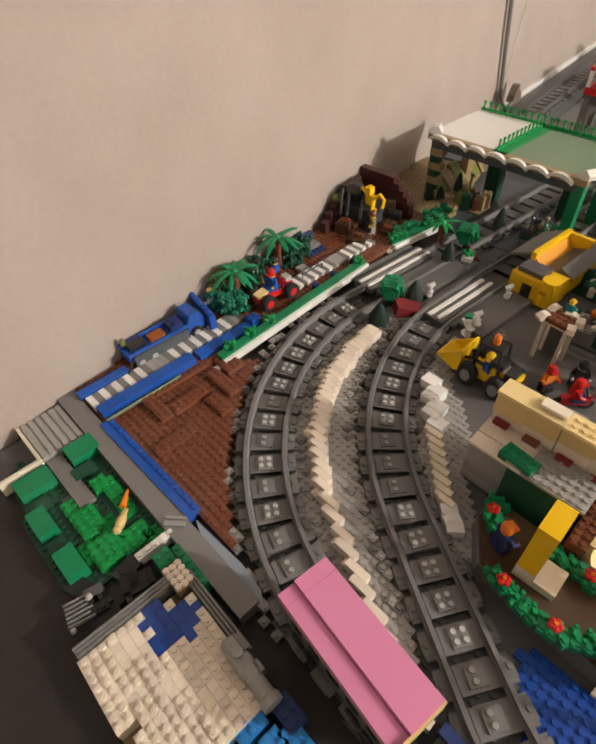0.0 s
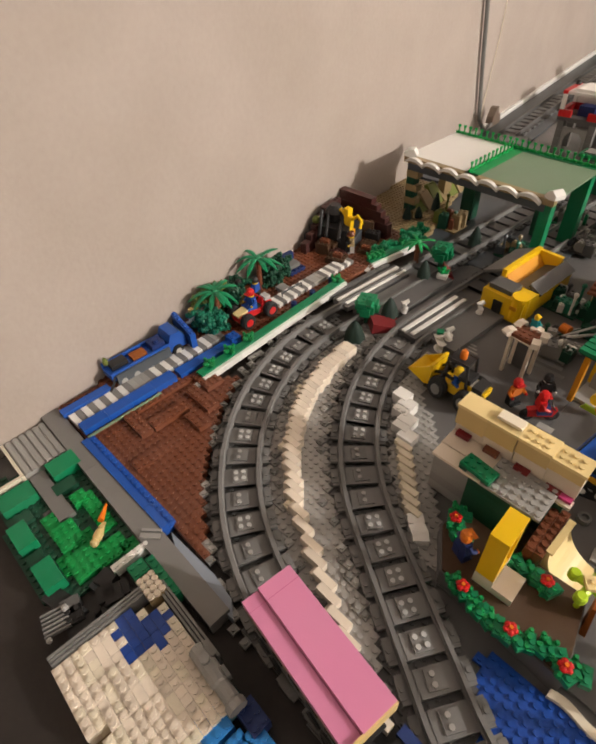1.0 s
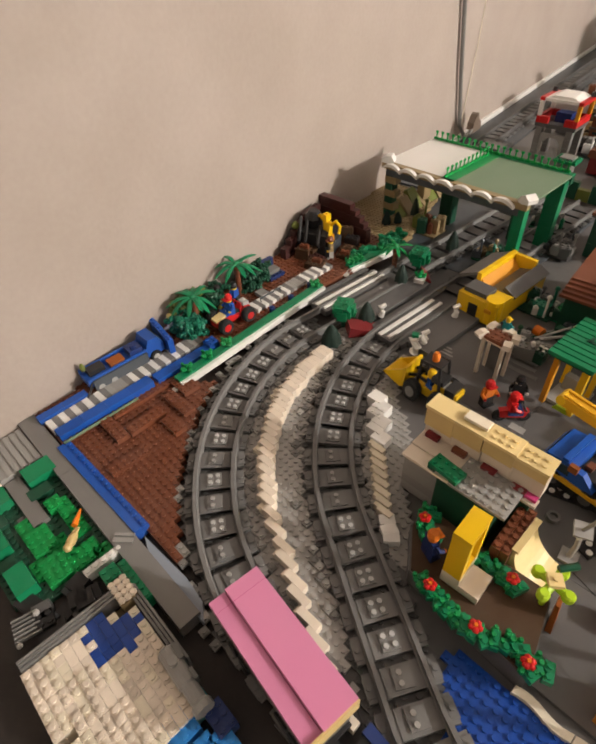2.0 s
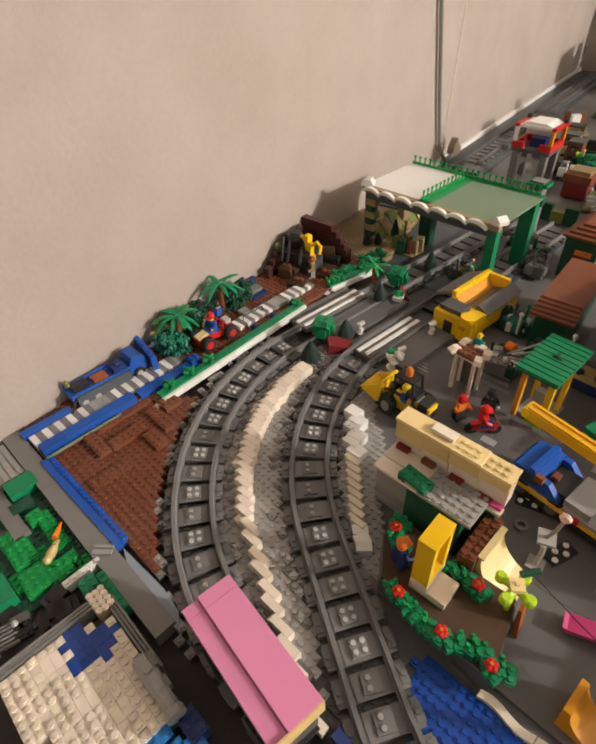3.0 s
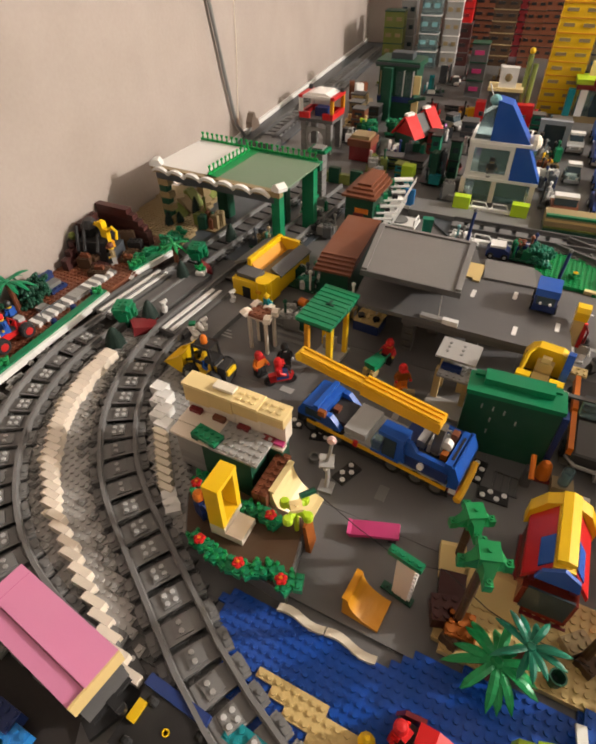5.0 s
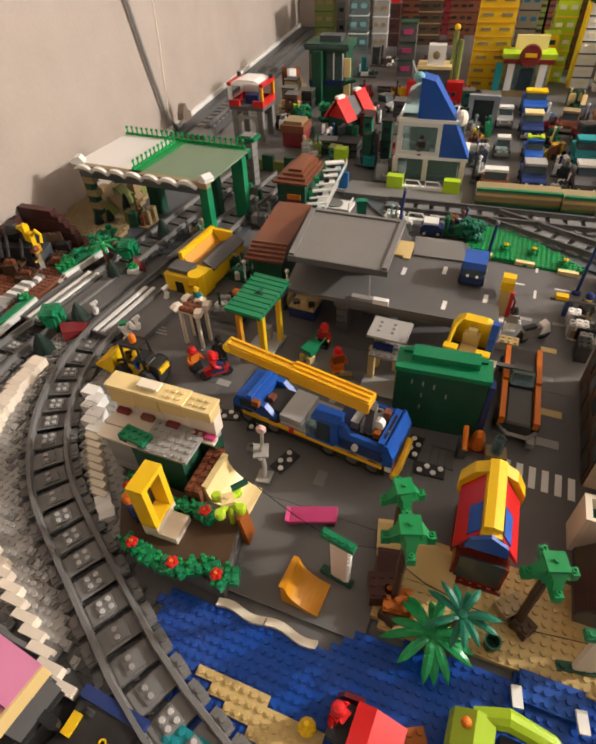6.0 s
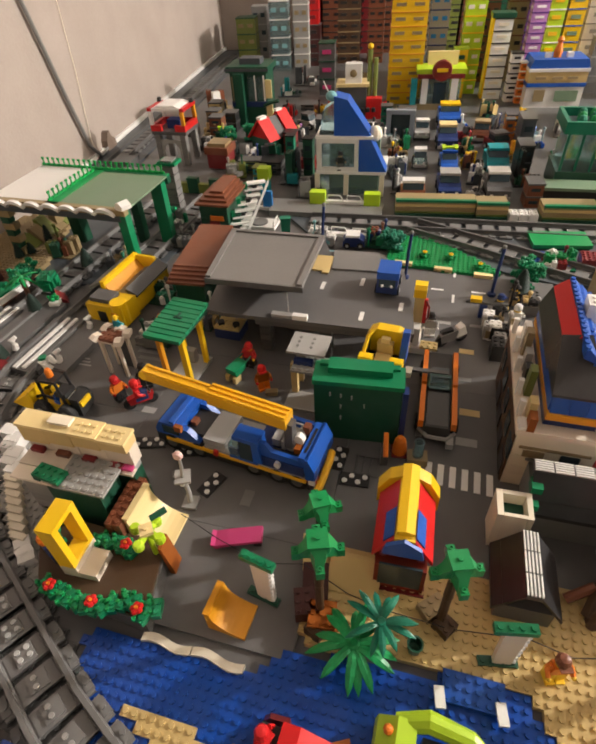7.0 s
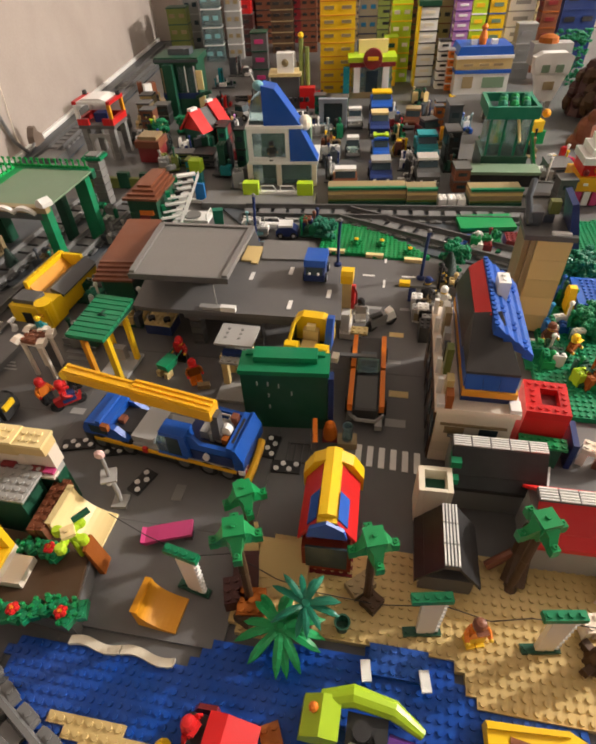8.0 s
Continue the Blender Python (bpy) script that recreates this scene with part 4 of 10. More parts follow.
def dig_site():
    t = thing("rock_wall", "dark reddish brown crater wall round the dig site", "rock wall", 0, 0, 0.009)
    rnd = random.Random(4)
    # curved back along the room wall, in stepped bricks
    for i, (x, y, ang) in enumerate(along(line((-0.400, 0.640), (-0.408, 0.750)), 0.016, 0.004)):
        for k in range((2, 3, 4, 5, 6, 6, 6)[min(i, 6)]):
            part("brick", brick_mesh("crater_brown", 2, 1.4, 3, k > 1 and rnd.random() < 0.5), "crater_brown", t, "", (x + 0.0015 * rnd.uniform(-1, 1), y, 3 * PL * k), (0, 0, ang))
    for i, (x, y, w, d, h, m) in enumerate(((-0.352, 0.664, 4, 2, 3, "crater_brown"), (-0.366, 0.672, 2, 2, 5, "soil"), (-0.322, 0.716, 3, 3, 3, "soil"), (-0.330, 0.744, 3, 2, 5, "black"), (-0.350, 0.748, 4, 1, 9, "soil"))):
        part("brick", brick_mesh(m, w, d, h, True), m, t, "", (x, y, 0), (0, 0, G + 7 * i))
    # side wall of slabs that falls towards the track
    w = thing("rock_wall", "tall dark red slab wall beside the dig site", "rock wall", -0.352, 0.768, 0.009, -5)
    for k in range(7):
        reach = 0.108 - 0.0060 * max(0, k - 2) ** 1.3
        part("slab", Shape().box(-0.066, -0.066 + reach, -0.007 + 0.0006 * (k % 2), 0.007, 0.0092 * k, 0.0092 * (k + 1) - 0.0004), "crater_brown", w)
    for x, y, w, d, h in ((-0.34, 0.648, 4, 3, 3), (-0.375, 0.66, 3, 2, 6), (-0.318, 0.700, 3, 2, 2)):
        b = thing("rock", "dark brown brick rock", "rock", x, y, 0.009, G + 20, group="brown rocks")
        brick(b, "soil", w, d, h, 0, 0, 0)
        brick(b, "brown", max(2, w - 2), 1, 2, 0.3, 0, h)
    m = thing("digging_machine", "black machine with dark hoses inside the rocks", "machine", -0.384, 0.700, 0.009, 12)
    part("hull", Shape().prism([(-0.02, 0), (0.02, 0), (0.024, 0.018), (0.010, 0.030), (-0.016, 0.026)], -0.024, 0.024, "x"), "black", m)
    part("engine", Shape().lathe([(0.010, 0), (0.012, 0.012), (0.006, 0.020)], 10, (0, 0.004, 0.026)), "black", m)
    for q in (-1, 1):
        part("track_frame", Shape().block(q * 0.0272, -0.001, 0.0, 0.0055, 0.038, 0.014), "slate", m)
    for k in (0, 2, 3):
        part("hose", Shape().tube([(0.016 - 0.008 * k, -0.016, 0.01), (0.018 - 0.008 * k, -0.026, 0.020), (0.012 - 0.008 * k, -0.006, 0.032 + 0.003 * k)], 0.0020), "black", m)
    part("lamp", Shape().ball(-0.018, -0.010, 0.030, 0.005), "olive", m)
    resize(m, 1.45, 1.45)
    r = thing("toy_robot", "chunky bright yellow robot standing among dark rocks", "robot", -0.354, 0.702, 0.009, -12)
    part("leg", Shape().box(-0.0075, -0.002, -0.004, 0.003, 0.010, 0.030).ball(-0.004, -0.003, 0.006, 0.0075, 0.008, 0.007, 9, 6), "yellow", r)
    part("leg", Shape().box(0.003, 0.008, 0.002, 0.008, 0.004, 0.028), "amber", r)
    part("torso", Shape().prism([(-0.006, 0.028), (0.007, 0.028), (0.009, 0.048), (-0.007, 0.050)], -0.004, 0.004, "y"), "yellow", r)
    part("head", Shape().box(-0.006, 0.004, -0.006, 0.004, 0.0505, 0.060).studs(1, 1, 0.060, -0.001, -0.001), "yellow", r)
    part("upper_arm", Shape().tube([(0.008, 0, 0.045), (0.018, 0.002, 0.053), (0.027, 0.002, 0.048), (0.028, -0.002, 0.038)], 0.0026, 8), "yellow", r)
    part("lower_arm", Shape().tube([(-0.007, 0, 0.046), (-0.016, -0.002, 0.054), (-0.022, -0.004, 0.047)], 0.0026, 8), "yellow", r)
    resize(r, 1.05, 1.16)
    figure(-0.338, 0.688, 0.009, -40, "dark_tan", "light_grey", "skin", "brown", label="pale little figure by the rocks")


dig_site()


# ---- tunnel portal ----
def tunnel():
    t = thing("railway_tunnel", "wide railway tunnel with a white and sage green flat roof", "railway tunnel", -0.2045, 0.829, 0.0, -8.0)
    W, D, H = 0.272, 0.160, 0.118
    x0, x1 = -W / 2, W / 2
    split = x0 + 0.43 * W
    part("roof_panel", Shape().box(x0, split, 0.012, D, H, H + 0.0032), "white", t, "smooth white roof panel")
    part("roof_panel", Shape().box(split + 0.024, x1, 0.012, D - 0.012, H, H + 0.0030), "sage", t, "sage green roof panel")
    part("roof_plate", Shape().box(split + 0.0003, split + 0.0237, 0.004, D, H, H + 0.0034), "leaf_green", t, "bright green plate strip")
    part("roof_plate", Shape().box(split + 0.024, x1, D - 0.0117, D, H, H + 0.0034), "green", t)
    part("front_beam", Shape().box(x0, x1, 0.0, 0.0117, H - 0.006, H + 0.0034), "dark_tan", t, "tan front beam")
    part("front_girder", Shape().box(x0 + 0.008, x1 - 0.012, 0.002, 0.014, H - 0.018, H - 0.0062), "slate", t, "dark slate girder")
    part("rear_beam", Shape().box(x0, x1, D - 0.012, D, H - 0.012, H - 0.0002), "dark_green", t)
    sc = Shape()
    n = 10
    sc.prism([(-0.0185 + 0.037 * i / n, 0.0075 * math.sin(math.pi * i / n) ** 0.8) for i in range(n + 1)][::-1] + [(-0.0185 + 0.037 * i / n, -0.0030 + 0.0050 * math.sin(math.pi * i / n)) for i in range(n + 1)], -0.0035, 0.0035, "y")
    arch = sc.mesh("scallop", "white")
    for i in range(7):
        part("scallop", arch, "white", t, "white curved trim", (x0 + 0.026 + 0.0350 * i, -0.0036 - 0.0006 * (i % 2), H - 0.0015), (0, 6, 0))
    for q, s in ((x0 + 0.008, 1), (x1 - 0.004, -1)):
        part("corner_cap", Shape().prism([(-0.010, 0.0), (0.010, 0.0), (0.012, 0.006), (0.004, 0.014), (-0.004, 0.012), (-0.011, 0.005)], -0.008, 0.010, "y"), "white", t, "white horn-shaped corner cap", (q, 0.006, H + 0.0035), (0, 12 * s, 24 * s))
    fence = Shape()
    fence.box(-0.0050, 0.0050, -0.0015, 0.0015, 0, 0.0040).box(-0.0011, 0.0011, -0.0009, 0.0009, 0.0040, 0.0140).box(-0.0026, 0.0026, -0.0010, 0.0010, 0.0120, 0.0155)
    post = fence.mesh("fence_post", "green_glass")
    for i in range(int(W / 0.0115)):
        part("fence_post", post, "green", t, "", (x0 + 0.006 + 0.0115 * i, D - 0.004, H + 0.0034))
    for i in range(11):
        part("fence_post", post, "green", t, "", (split + 0.005, 0.016 + 0.0125 * i, H + 0.0034), (0, 0, 90))
    # west column of alternating tan and dark green bricks
    for k in range(9):
        brick(t, "dark_tan" if k % 2 else "dark_green", 3 if k % 2 else 2, 2, 3.8, x0 / U + 1.8 + 0.35 * (k % 2), 1.6, 3.8 * k + 0.2, studs=False, label="")
    for (x, y, m, w, d) in ((x1 - 0.010, 0.010, "green", 2, 2), (x1 - 0.010, 0.128, "green", 3, 2), (x1 - 0.06, 0.12, "dark_green", 2, 2), (split - 0.03, 0.10, "dark_green", 3, 3), (x0 + 0.01, 0.13, "dark_tan", 2, 3)):
        for k in range(6):
            brick(t, m, w, d, 6.1, x / U, y / U, 6.1 * k, studs=False, name="pillar_brick")
    w = thing("tunnel_side_wall", "tan and olive rock wall along the tunnel track", "rock wall", -0.315, 0.955, 0.009, -8)
    for i in range(6):
        slope(w, "dark_tan" if i % 2 else "olive", 3, 4, 6 + 2 * (i % 3), 0.3 * (i % 2), -8 + 3.2 * i, 0, rz=90, top=1)
    for x, y, h in ((-0.318, 0.842, 0.030), (-0.29, 0.90, 0.040), (-0.305, 0.86, 0.024)):
        pine(x, y, 0.009, h, 0.010, "dark green conifer beside the tunnel mouth")


tunnel()

# ---- bushes round the crossing ----
def tub_tree(x, y, rz, m, label, wedge=1.0, h=0.022):
    """A square-knobbed green crown on a short stem above a dark red wedge."""
    t = thing("street_tree", label, "tree", x, y, 0.003, rz, group="street trees")
    part("stem", Shape().cyl(0, 0, 0.0, 0.0040, h + 0.004, 8), "dark_green", t)
    crown = Shape().box(-0.012, 0.012, -0.012, 0.012, h, h + 0.020).studs(2, 2, h + 0.020)
    crown.box(-0.016, -0.0122, -0.007, 0.007, h + 0.002, h + 0.013).box(0.0122, 0.016, -0.007, 0.007, h + 0.005, h + 0.016)
    crown.box(-0.007, 0.007, -0.016, -0.0122, h - 0.003, h + 0.010).box(-0.010, 0.002, -0.0165, -0.0122, h + 0.012, h + 0.019)
    part("crown", crown, m, t, "green crown of square knobs")
    for k in range(5):
        e = 1.3 * k
        part("leaf_block", Shape().box(-0.005, 0.005, -0.0045, 0.0045, -0.004, 0.004), m, t, "", (0.013 * math.cos(e), 0.013 * math.sin(e), h + 0.004 + 0.0035 * k), (12 * k, 10, 40 * k))
    part("wedge", Shape().prism([(-0.006, 0.0), (0.046 * wedge, 0.0), (0.040 * wedge, 0.003), (-0.004, 0.017)], -0.013, 0.013, "x"), "dark_red", t, "dark red sloping block", (0.014, -0.012, 0.0), (0, 0, -65))
    return t


tub_tree(-0.214, 0.545, 20, "green", "square-knobbed green tree above a dark red wedge")
pine(-0.203, 0.498, 0.003, 0.036, 0.016, "dark green fir at the end of the ballast")
pine(-0.192, 0.572, 0.003, 0.036, 0.014, "dark green fir beside the crossing")
tub_tree(-0.194, 0.733, 10, "green", "green block tree by the tunnel track", 0.25, 0.024)
hedge(-0.268, 0.776, 0.009, 70, 0.05, 0.020, 0.026, "spread green bush at the tunnel mouth", "green")
hedge(-0.292, 0.722, 0.009, 68, 0.058, 0.012, 0.012, "low green sprigs along the kerb", "green")
pine(-0.179, 0.830, 0.003, 0.040, 0.013, "round black-green cypress at the tunnel mouth", tiers=6)
pine(-0.198, 0.684, 0.009, 0.034, 0.012, "slim dark fir between the tracks")
palm(-0.232, 0.722, 0.009, 0.036, 8, 0.028, "small bright green palm at the tunnel mouth", m="leaf_green", seed=9)
pb = thing("flower_planter", "small white planter with a green sprig", "planter", -0.176, 0.706, 0.009, 10)
brick(pb, "white", 2, 2, 2, 0, 0, 0, name="box", studs=False)
flower_bush(pb, 0, 0, 0.0066, "")
for x, y in ((-0.178, 0.590), (-0.098, 0.570), (-0.090, 0.650)):
    s = thing("ghost_statue", "small white curved statue at the crossing", "statue", x, y, 0.0088, 30)
    part("statue_body", Shape().tube([(0, 0, 0), (0.002, 0, 0.008), (-0.001, 0.003, 0.014), (0.006, 0.004, 0.018)], [0.005, 0.004, 0.005, 0.003], 8), "white", s)

def beach_end():
    t = thing("tree_stump", "dark brown stump with tan root blocks on the beach", "tree stump", 0.5935, 0.2330, 0.0032, 8)
    part("stump_body", Shape().lathe([(0.0125, 0), (0.0100, 0.010), (0.0085, 0.030), (0.0095, 0.052), (0.0070, 0.060)], 9), "soil", t)
    for k in range(4):
        part("root", Shape().block(0.0, 0.012, 0.0, 0.0062, 0.012, 0.009), "soil", t, "", (0, 0, 0), (0, 0, 90 * k + 20))
    w = thing("white_bench", "small pale bench block behind the stump", "bench", 0.5935, 0.2590, 0.0032, 4)
    brick(w, "cream_white", 2, 2, 1, 0, 0, 4.4, name="seat")
    for x in (-0.6, 0.6):
        brick(w, "sand", 0.7, 1.8, 4.4, x, 0, 0, studs=False, name="leg")
    # cream steps added to show a bright, lit edge of the sand
    p = thing("lit_sand_edge", "pale stepped bricks standing in for a lit edge of sand", "brick wall", 0.6250, 0.2930, 0.0032, 40)
    for k, n in enumerate((5, 4, 3, 2)):
        brick(p, "cream_white", n, 1, 2, (5 - n) / 2, 0, 2 * k)
    q = thing("stone_arch", "small pale stone arch on the plaza", "arch", 0.6580, 0.4330, 0.0020, -30)
    for x in (-1.5, 1.5):
        brick(q, "cream_white", 1, 2, 6, x, 0, 0, studs=False, name="pier")
    brick(q, "sand", 4, 2, 2, 0, 0, 6, name="lintel")
    brick(q, "brown", 1, 1, 3, 0.5, -0.2, 0, studs=False, name="filling")


beach_end()


# ---- ground of the city, water and beach ----
solo("ground", Shape().prism([(0.07, 0.02), (1.7, -0.20), (1.7, 2.72), (-0.40, 2.72), (-0.40, 1.03), (-0.30, 0.80), (0.0, 0.60), (0.0, 0.20)], -0.0039, -0.0036, "z"), "road_grey", "dark grey plates under the city", "ground", kind="structure")
studded("water", [(0.100, 0.232), (0.160, 0.232), (0.255, 0.221), (0.290, 0.240), (0.420, 0.236), (0.478, 0.228), (0.490, 0.199), (0.60, 0.178), (0.60, 0.03), (0.15, 0.08), (0.17, 0.12), (0.118, 0.188)], "water_blue", -0.0035, 0.0038, "glossy blue studded water plate", "water")
studded("beach", [(0.297, 0.338), (0.36, 0.331), (0.50, 0.322), (0.575, 0.320), (0.64, 0.304), (0.68, 0.19), (0.60, 0.182), (0.491, 0.201), (0.480, 0.232), (0.42, 0.240), (0.293, 0.246)], "beach_tan", -0.0035, 0.0067, "tan studded beach plates", "beach")
studded("near_beach", [(0.150, 0.186), (0.268, 0.160), (0.280, 0.140), (0.31, 0.095), (0.255, 0.128), (0.212, 0.146), (0.172, 0.168)], "beach_tan", -0.0030, 0.0065, "small tan studded shore plate", "beach")


def shore():
    t = thing("shore_edge", "wavy white shore edging between road and water", "edging", 0, 0)
    for i, (a, b) in enumerate((((0.156, 0.2365), (0.202, 0.2305)), ((0.203, 0.2305), (0.250, 0.2225)))):
        n = 10
        top = [(a[0] + (b[0] - a[0]) * k / n, a[1] + (b[1] - a[1]) * k / n + 0.002 * math.sin(2 * math.pi * k / n)) for k in range(n + 1)]
        part("edging_piece", Shape().prism(top + [(x - 0.001, y - 0.0070) for x, y in reversed(top)], 0.0, 0.0048, "z"), "sand", t)
    d = thing("raft", "dark blue studded raft with white corner tiles", "raft", 0.434, 0.2265, 0.0032, G)
    brick(d, "blue", 6, 3, 1, 0, 0, 0, name="deck")
    for x in (-3.2, 2.6):
        brick(d, "white", 1, 2, 1, x, -1.4, 1.4, studs=False, name="tile", rz=10)


shore()


# ---- garden ----
def garden():
    m = thing("garden_mound", "raised dark garden bed with a smooth brown top", "garden bed", 0, 0)
    rim = [(0.046, 0.262), (0.160, 0.238), (0.1595, 0.262), (0.1545, 0.314), (0.104, 0.318), (0.030, 0.330), (0.026, 0.302)]
    part("mound_wall", Shape().prism(rim, -0.0035, 0.0205, "z"), "road_grey", m)
    part("mound_top", Shape().prism([(0.098 + 0.97 * (x - 0.098), 0.29 + 0.97 * (y - 0.29)) for x, y in rim], 0.0205, 0.0240, "z"), "soil", m, "smooth brown soil plate")
    h = thing("flower_hedge", "low green hedge with red flowers round the garden bed", "hedge", 0, 0, 0.024)
    pts = [(0.061, 0.256, ""), (0.069, 0.253, "red"), (0.083, 0.248, ""), (0.098, 0.245, ""), (0.113, 0.244, "red"), (0.127, 0.248, ""), (0.140, 0.253, ""), (0.155, 0.243, "red"), (0.163, 0.250, ""),
           (0.036, 0.308, "red"), (0.043, 0.300, ""), (0.033, 0.320, ""), (0.122, 0.299, "red"), (0.108, 0.303, ""), (0.093, 0.304, "")]
    for i, (x, y, b) in enumerate(pts):
        sp = flower_bush(h, x, y, 0.0, b, 37 * i)
        sp.matrix_basis = sp.matrix_basis @ Matrix.Diagonal((0.92, 0.92, 1.15, 1.0))
        part("leaf_plate", brick_mesh("green", 2, 1, 2, True), "green", h, "", (x + 0.002, y - 0.001, 0.0004 * (i % 3)), (0, 0, 25 * i - 20))
        part("leaf_plate", brick_mesh("green", 2, 1, 2, True), "green", h, "", (x + 0.007, y - 0.002, 0.0020), (0, 0, 35 * i))
        for ob in sp.children:
            ob.matrix_basis = ob.matrix_basis @ Matrix.Diagonal((1.45, 1.45, 1.3, 1.0))
    f = thing("garden_arch", "upright bright yellow garden arch on a white plinth", "arch", 0.082, 0.2845, 0.024, -5)
    part("plinth", Shape().block(-0.001, 0, 0.0, 0.0165, 0.032, 0.016), "cream_white", f, "pale tiled plinth")
    part("step", Shape().block(0.0165, -0.003, 0.0, 0.0180, 0.026, 0.009), "cream_white", f, "pale worn step")
    for q in (-1, 1):
        part("post", Shape().block(-0.001, q * 0.0128, 0.0162, 0.0160, 0.0064, 0.0538), "yellow", f)
    part("lintel", Shape().block(-0.001, 0, 0.0701, 0.0165, 0.0324, 0.0055), "yellow", f)
    part("threshold", Shape().block(-0.001, 0, 0.0162, 0.0156, 0.0190, 0.004), "yellow", f)
    figure(0.054, 0.284, 0.024, 150, "dark_blue", "dark_blue", "orange", "orange", label="figure in dark blue with an orange helmet")
    w = thing("garden_wall", "brown studded brick wall with a rust slope by the garden", "brick wall", 0, 0)
    for i in range(7):
        for j in range(2):
            for k in range(4):
                part("brick", brick_mesh("brown", 1, 1, 3.4, k == 3), "brown", w, "", (0.1082 - 0.0081 * j + 0.0008 * i, 0.316 + 0.0081 * i, 0.0110 * k), (0, 0, -6))
    # concave cream ramp that falls from the brown wall to the road
    n = 10
    prof = [(0.0, 0.0), (0.0400, 0.0), (0.0400, 0.0032)] + [(0.0400 - 0.0370 * math.sin(0.5 * math.pi * k / n), 0.0032 + 0.0405 * (1 - math.cos(0.5 * math.pi * k / n))) for k in range(1, n + 1)] + [(0.0, 0.0437)]
    rp = thing("quarter_ramp", "cream curved quarter-pipe ramp against the brown wall", "ramp", 0.1158, 0.3400, 0.0, -8)
    part("ramp_body", Shape().prism(prof, -0.0215, 0.0215, "y"), "cream", rp)
    part("ramp_lip", Shape().box(-0.0012, 0.005, -0.0216, 0.0216, 0.0433, 0.0455), "cream", rp)
    part("rust_panel", Shape().prism([(0.1600, 0.0), (0.1655, 0.0), (0.1600, 0.0440), (0.1570, 0.0440)], 0.2930, 0.3095, "y"), "rust", w, "rust orange slope brick")
    pl = thing("lime_plant", "lime green plant with round knobs beside the ramp", "plant", 0.1485, 0.3000, 0.054, 30)
    for k in range(4):
        e = 0.5 * math.pi * (k + 0.5)
        c, q = math.cos(e), math.sin(e)
        part("leaf_arm", Shape().tube([(0.004 * c, 0.004 * q, 0.006), (0.013 * c, 0.013 * q, 0.005)], 0.0042, 8).lathe([(0.0040, 0.0), (0.0058, 0.0015), (0.0058, 0.0075), (0.0042, 0.0095)], 10, (0.0155 * c, 0.0155 * q, 0)), "lime", pl)
    part("core_block", Shape().block(0, 0, 0.0085, 0.0135, 0.0135, 0.0045).studs(1, 1, 0.0130), "cream", pl, "cream middle block")
    part("stem", Shape().cyl(0, 0, -0.0310, 0.003, 0.0410, 8), "lime", pl)
    part("nozzle", Shape().tube([(0.006, 0.012, 0.010), (0.024, 0.016, 0.012)], 0.0036, 8), "dark_green", pl)
    resize(pl, 0.86, 0.95)


garden()


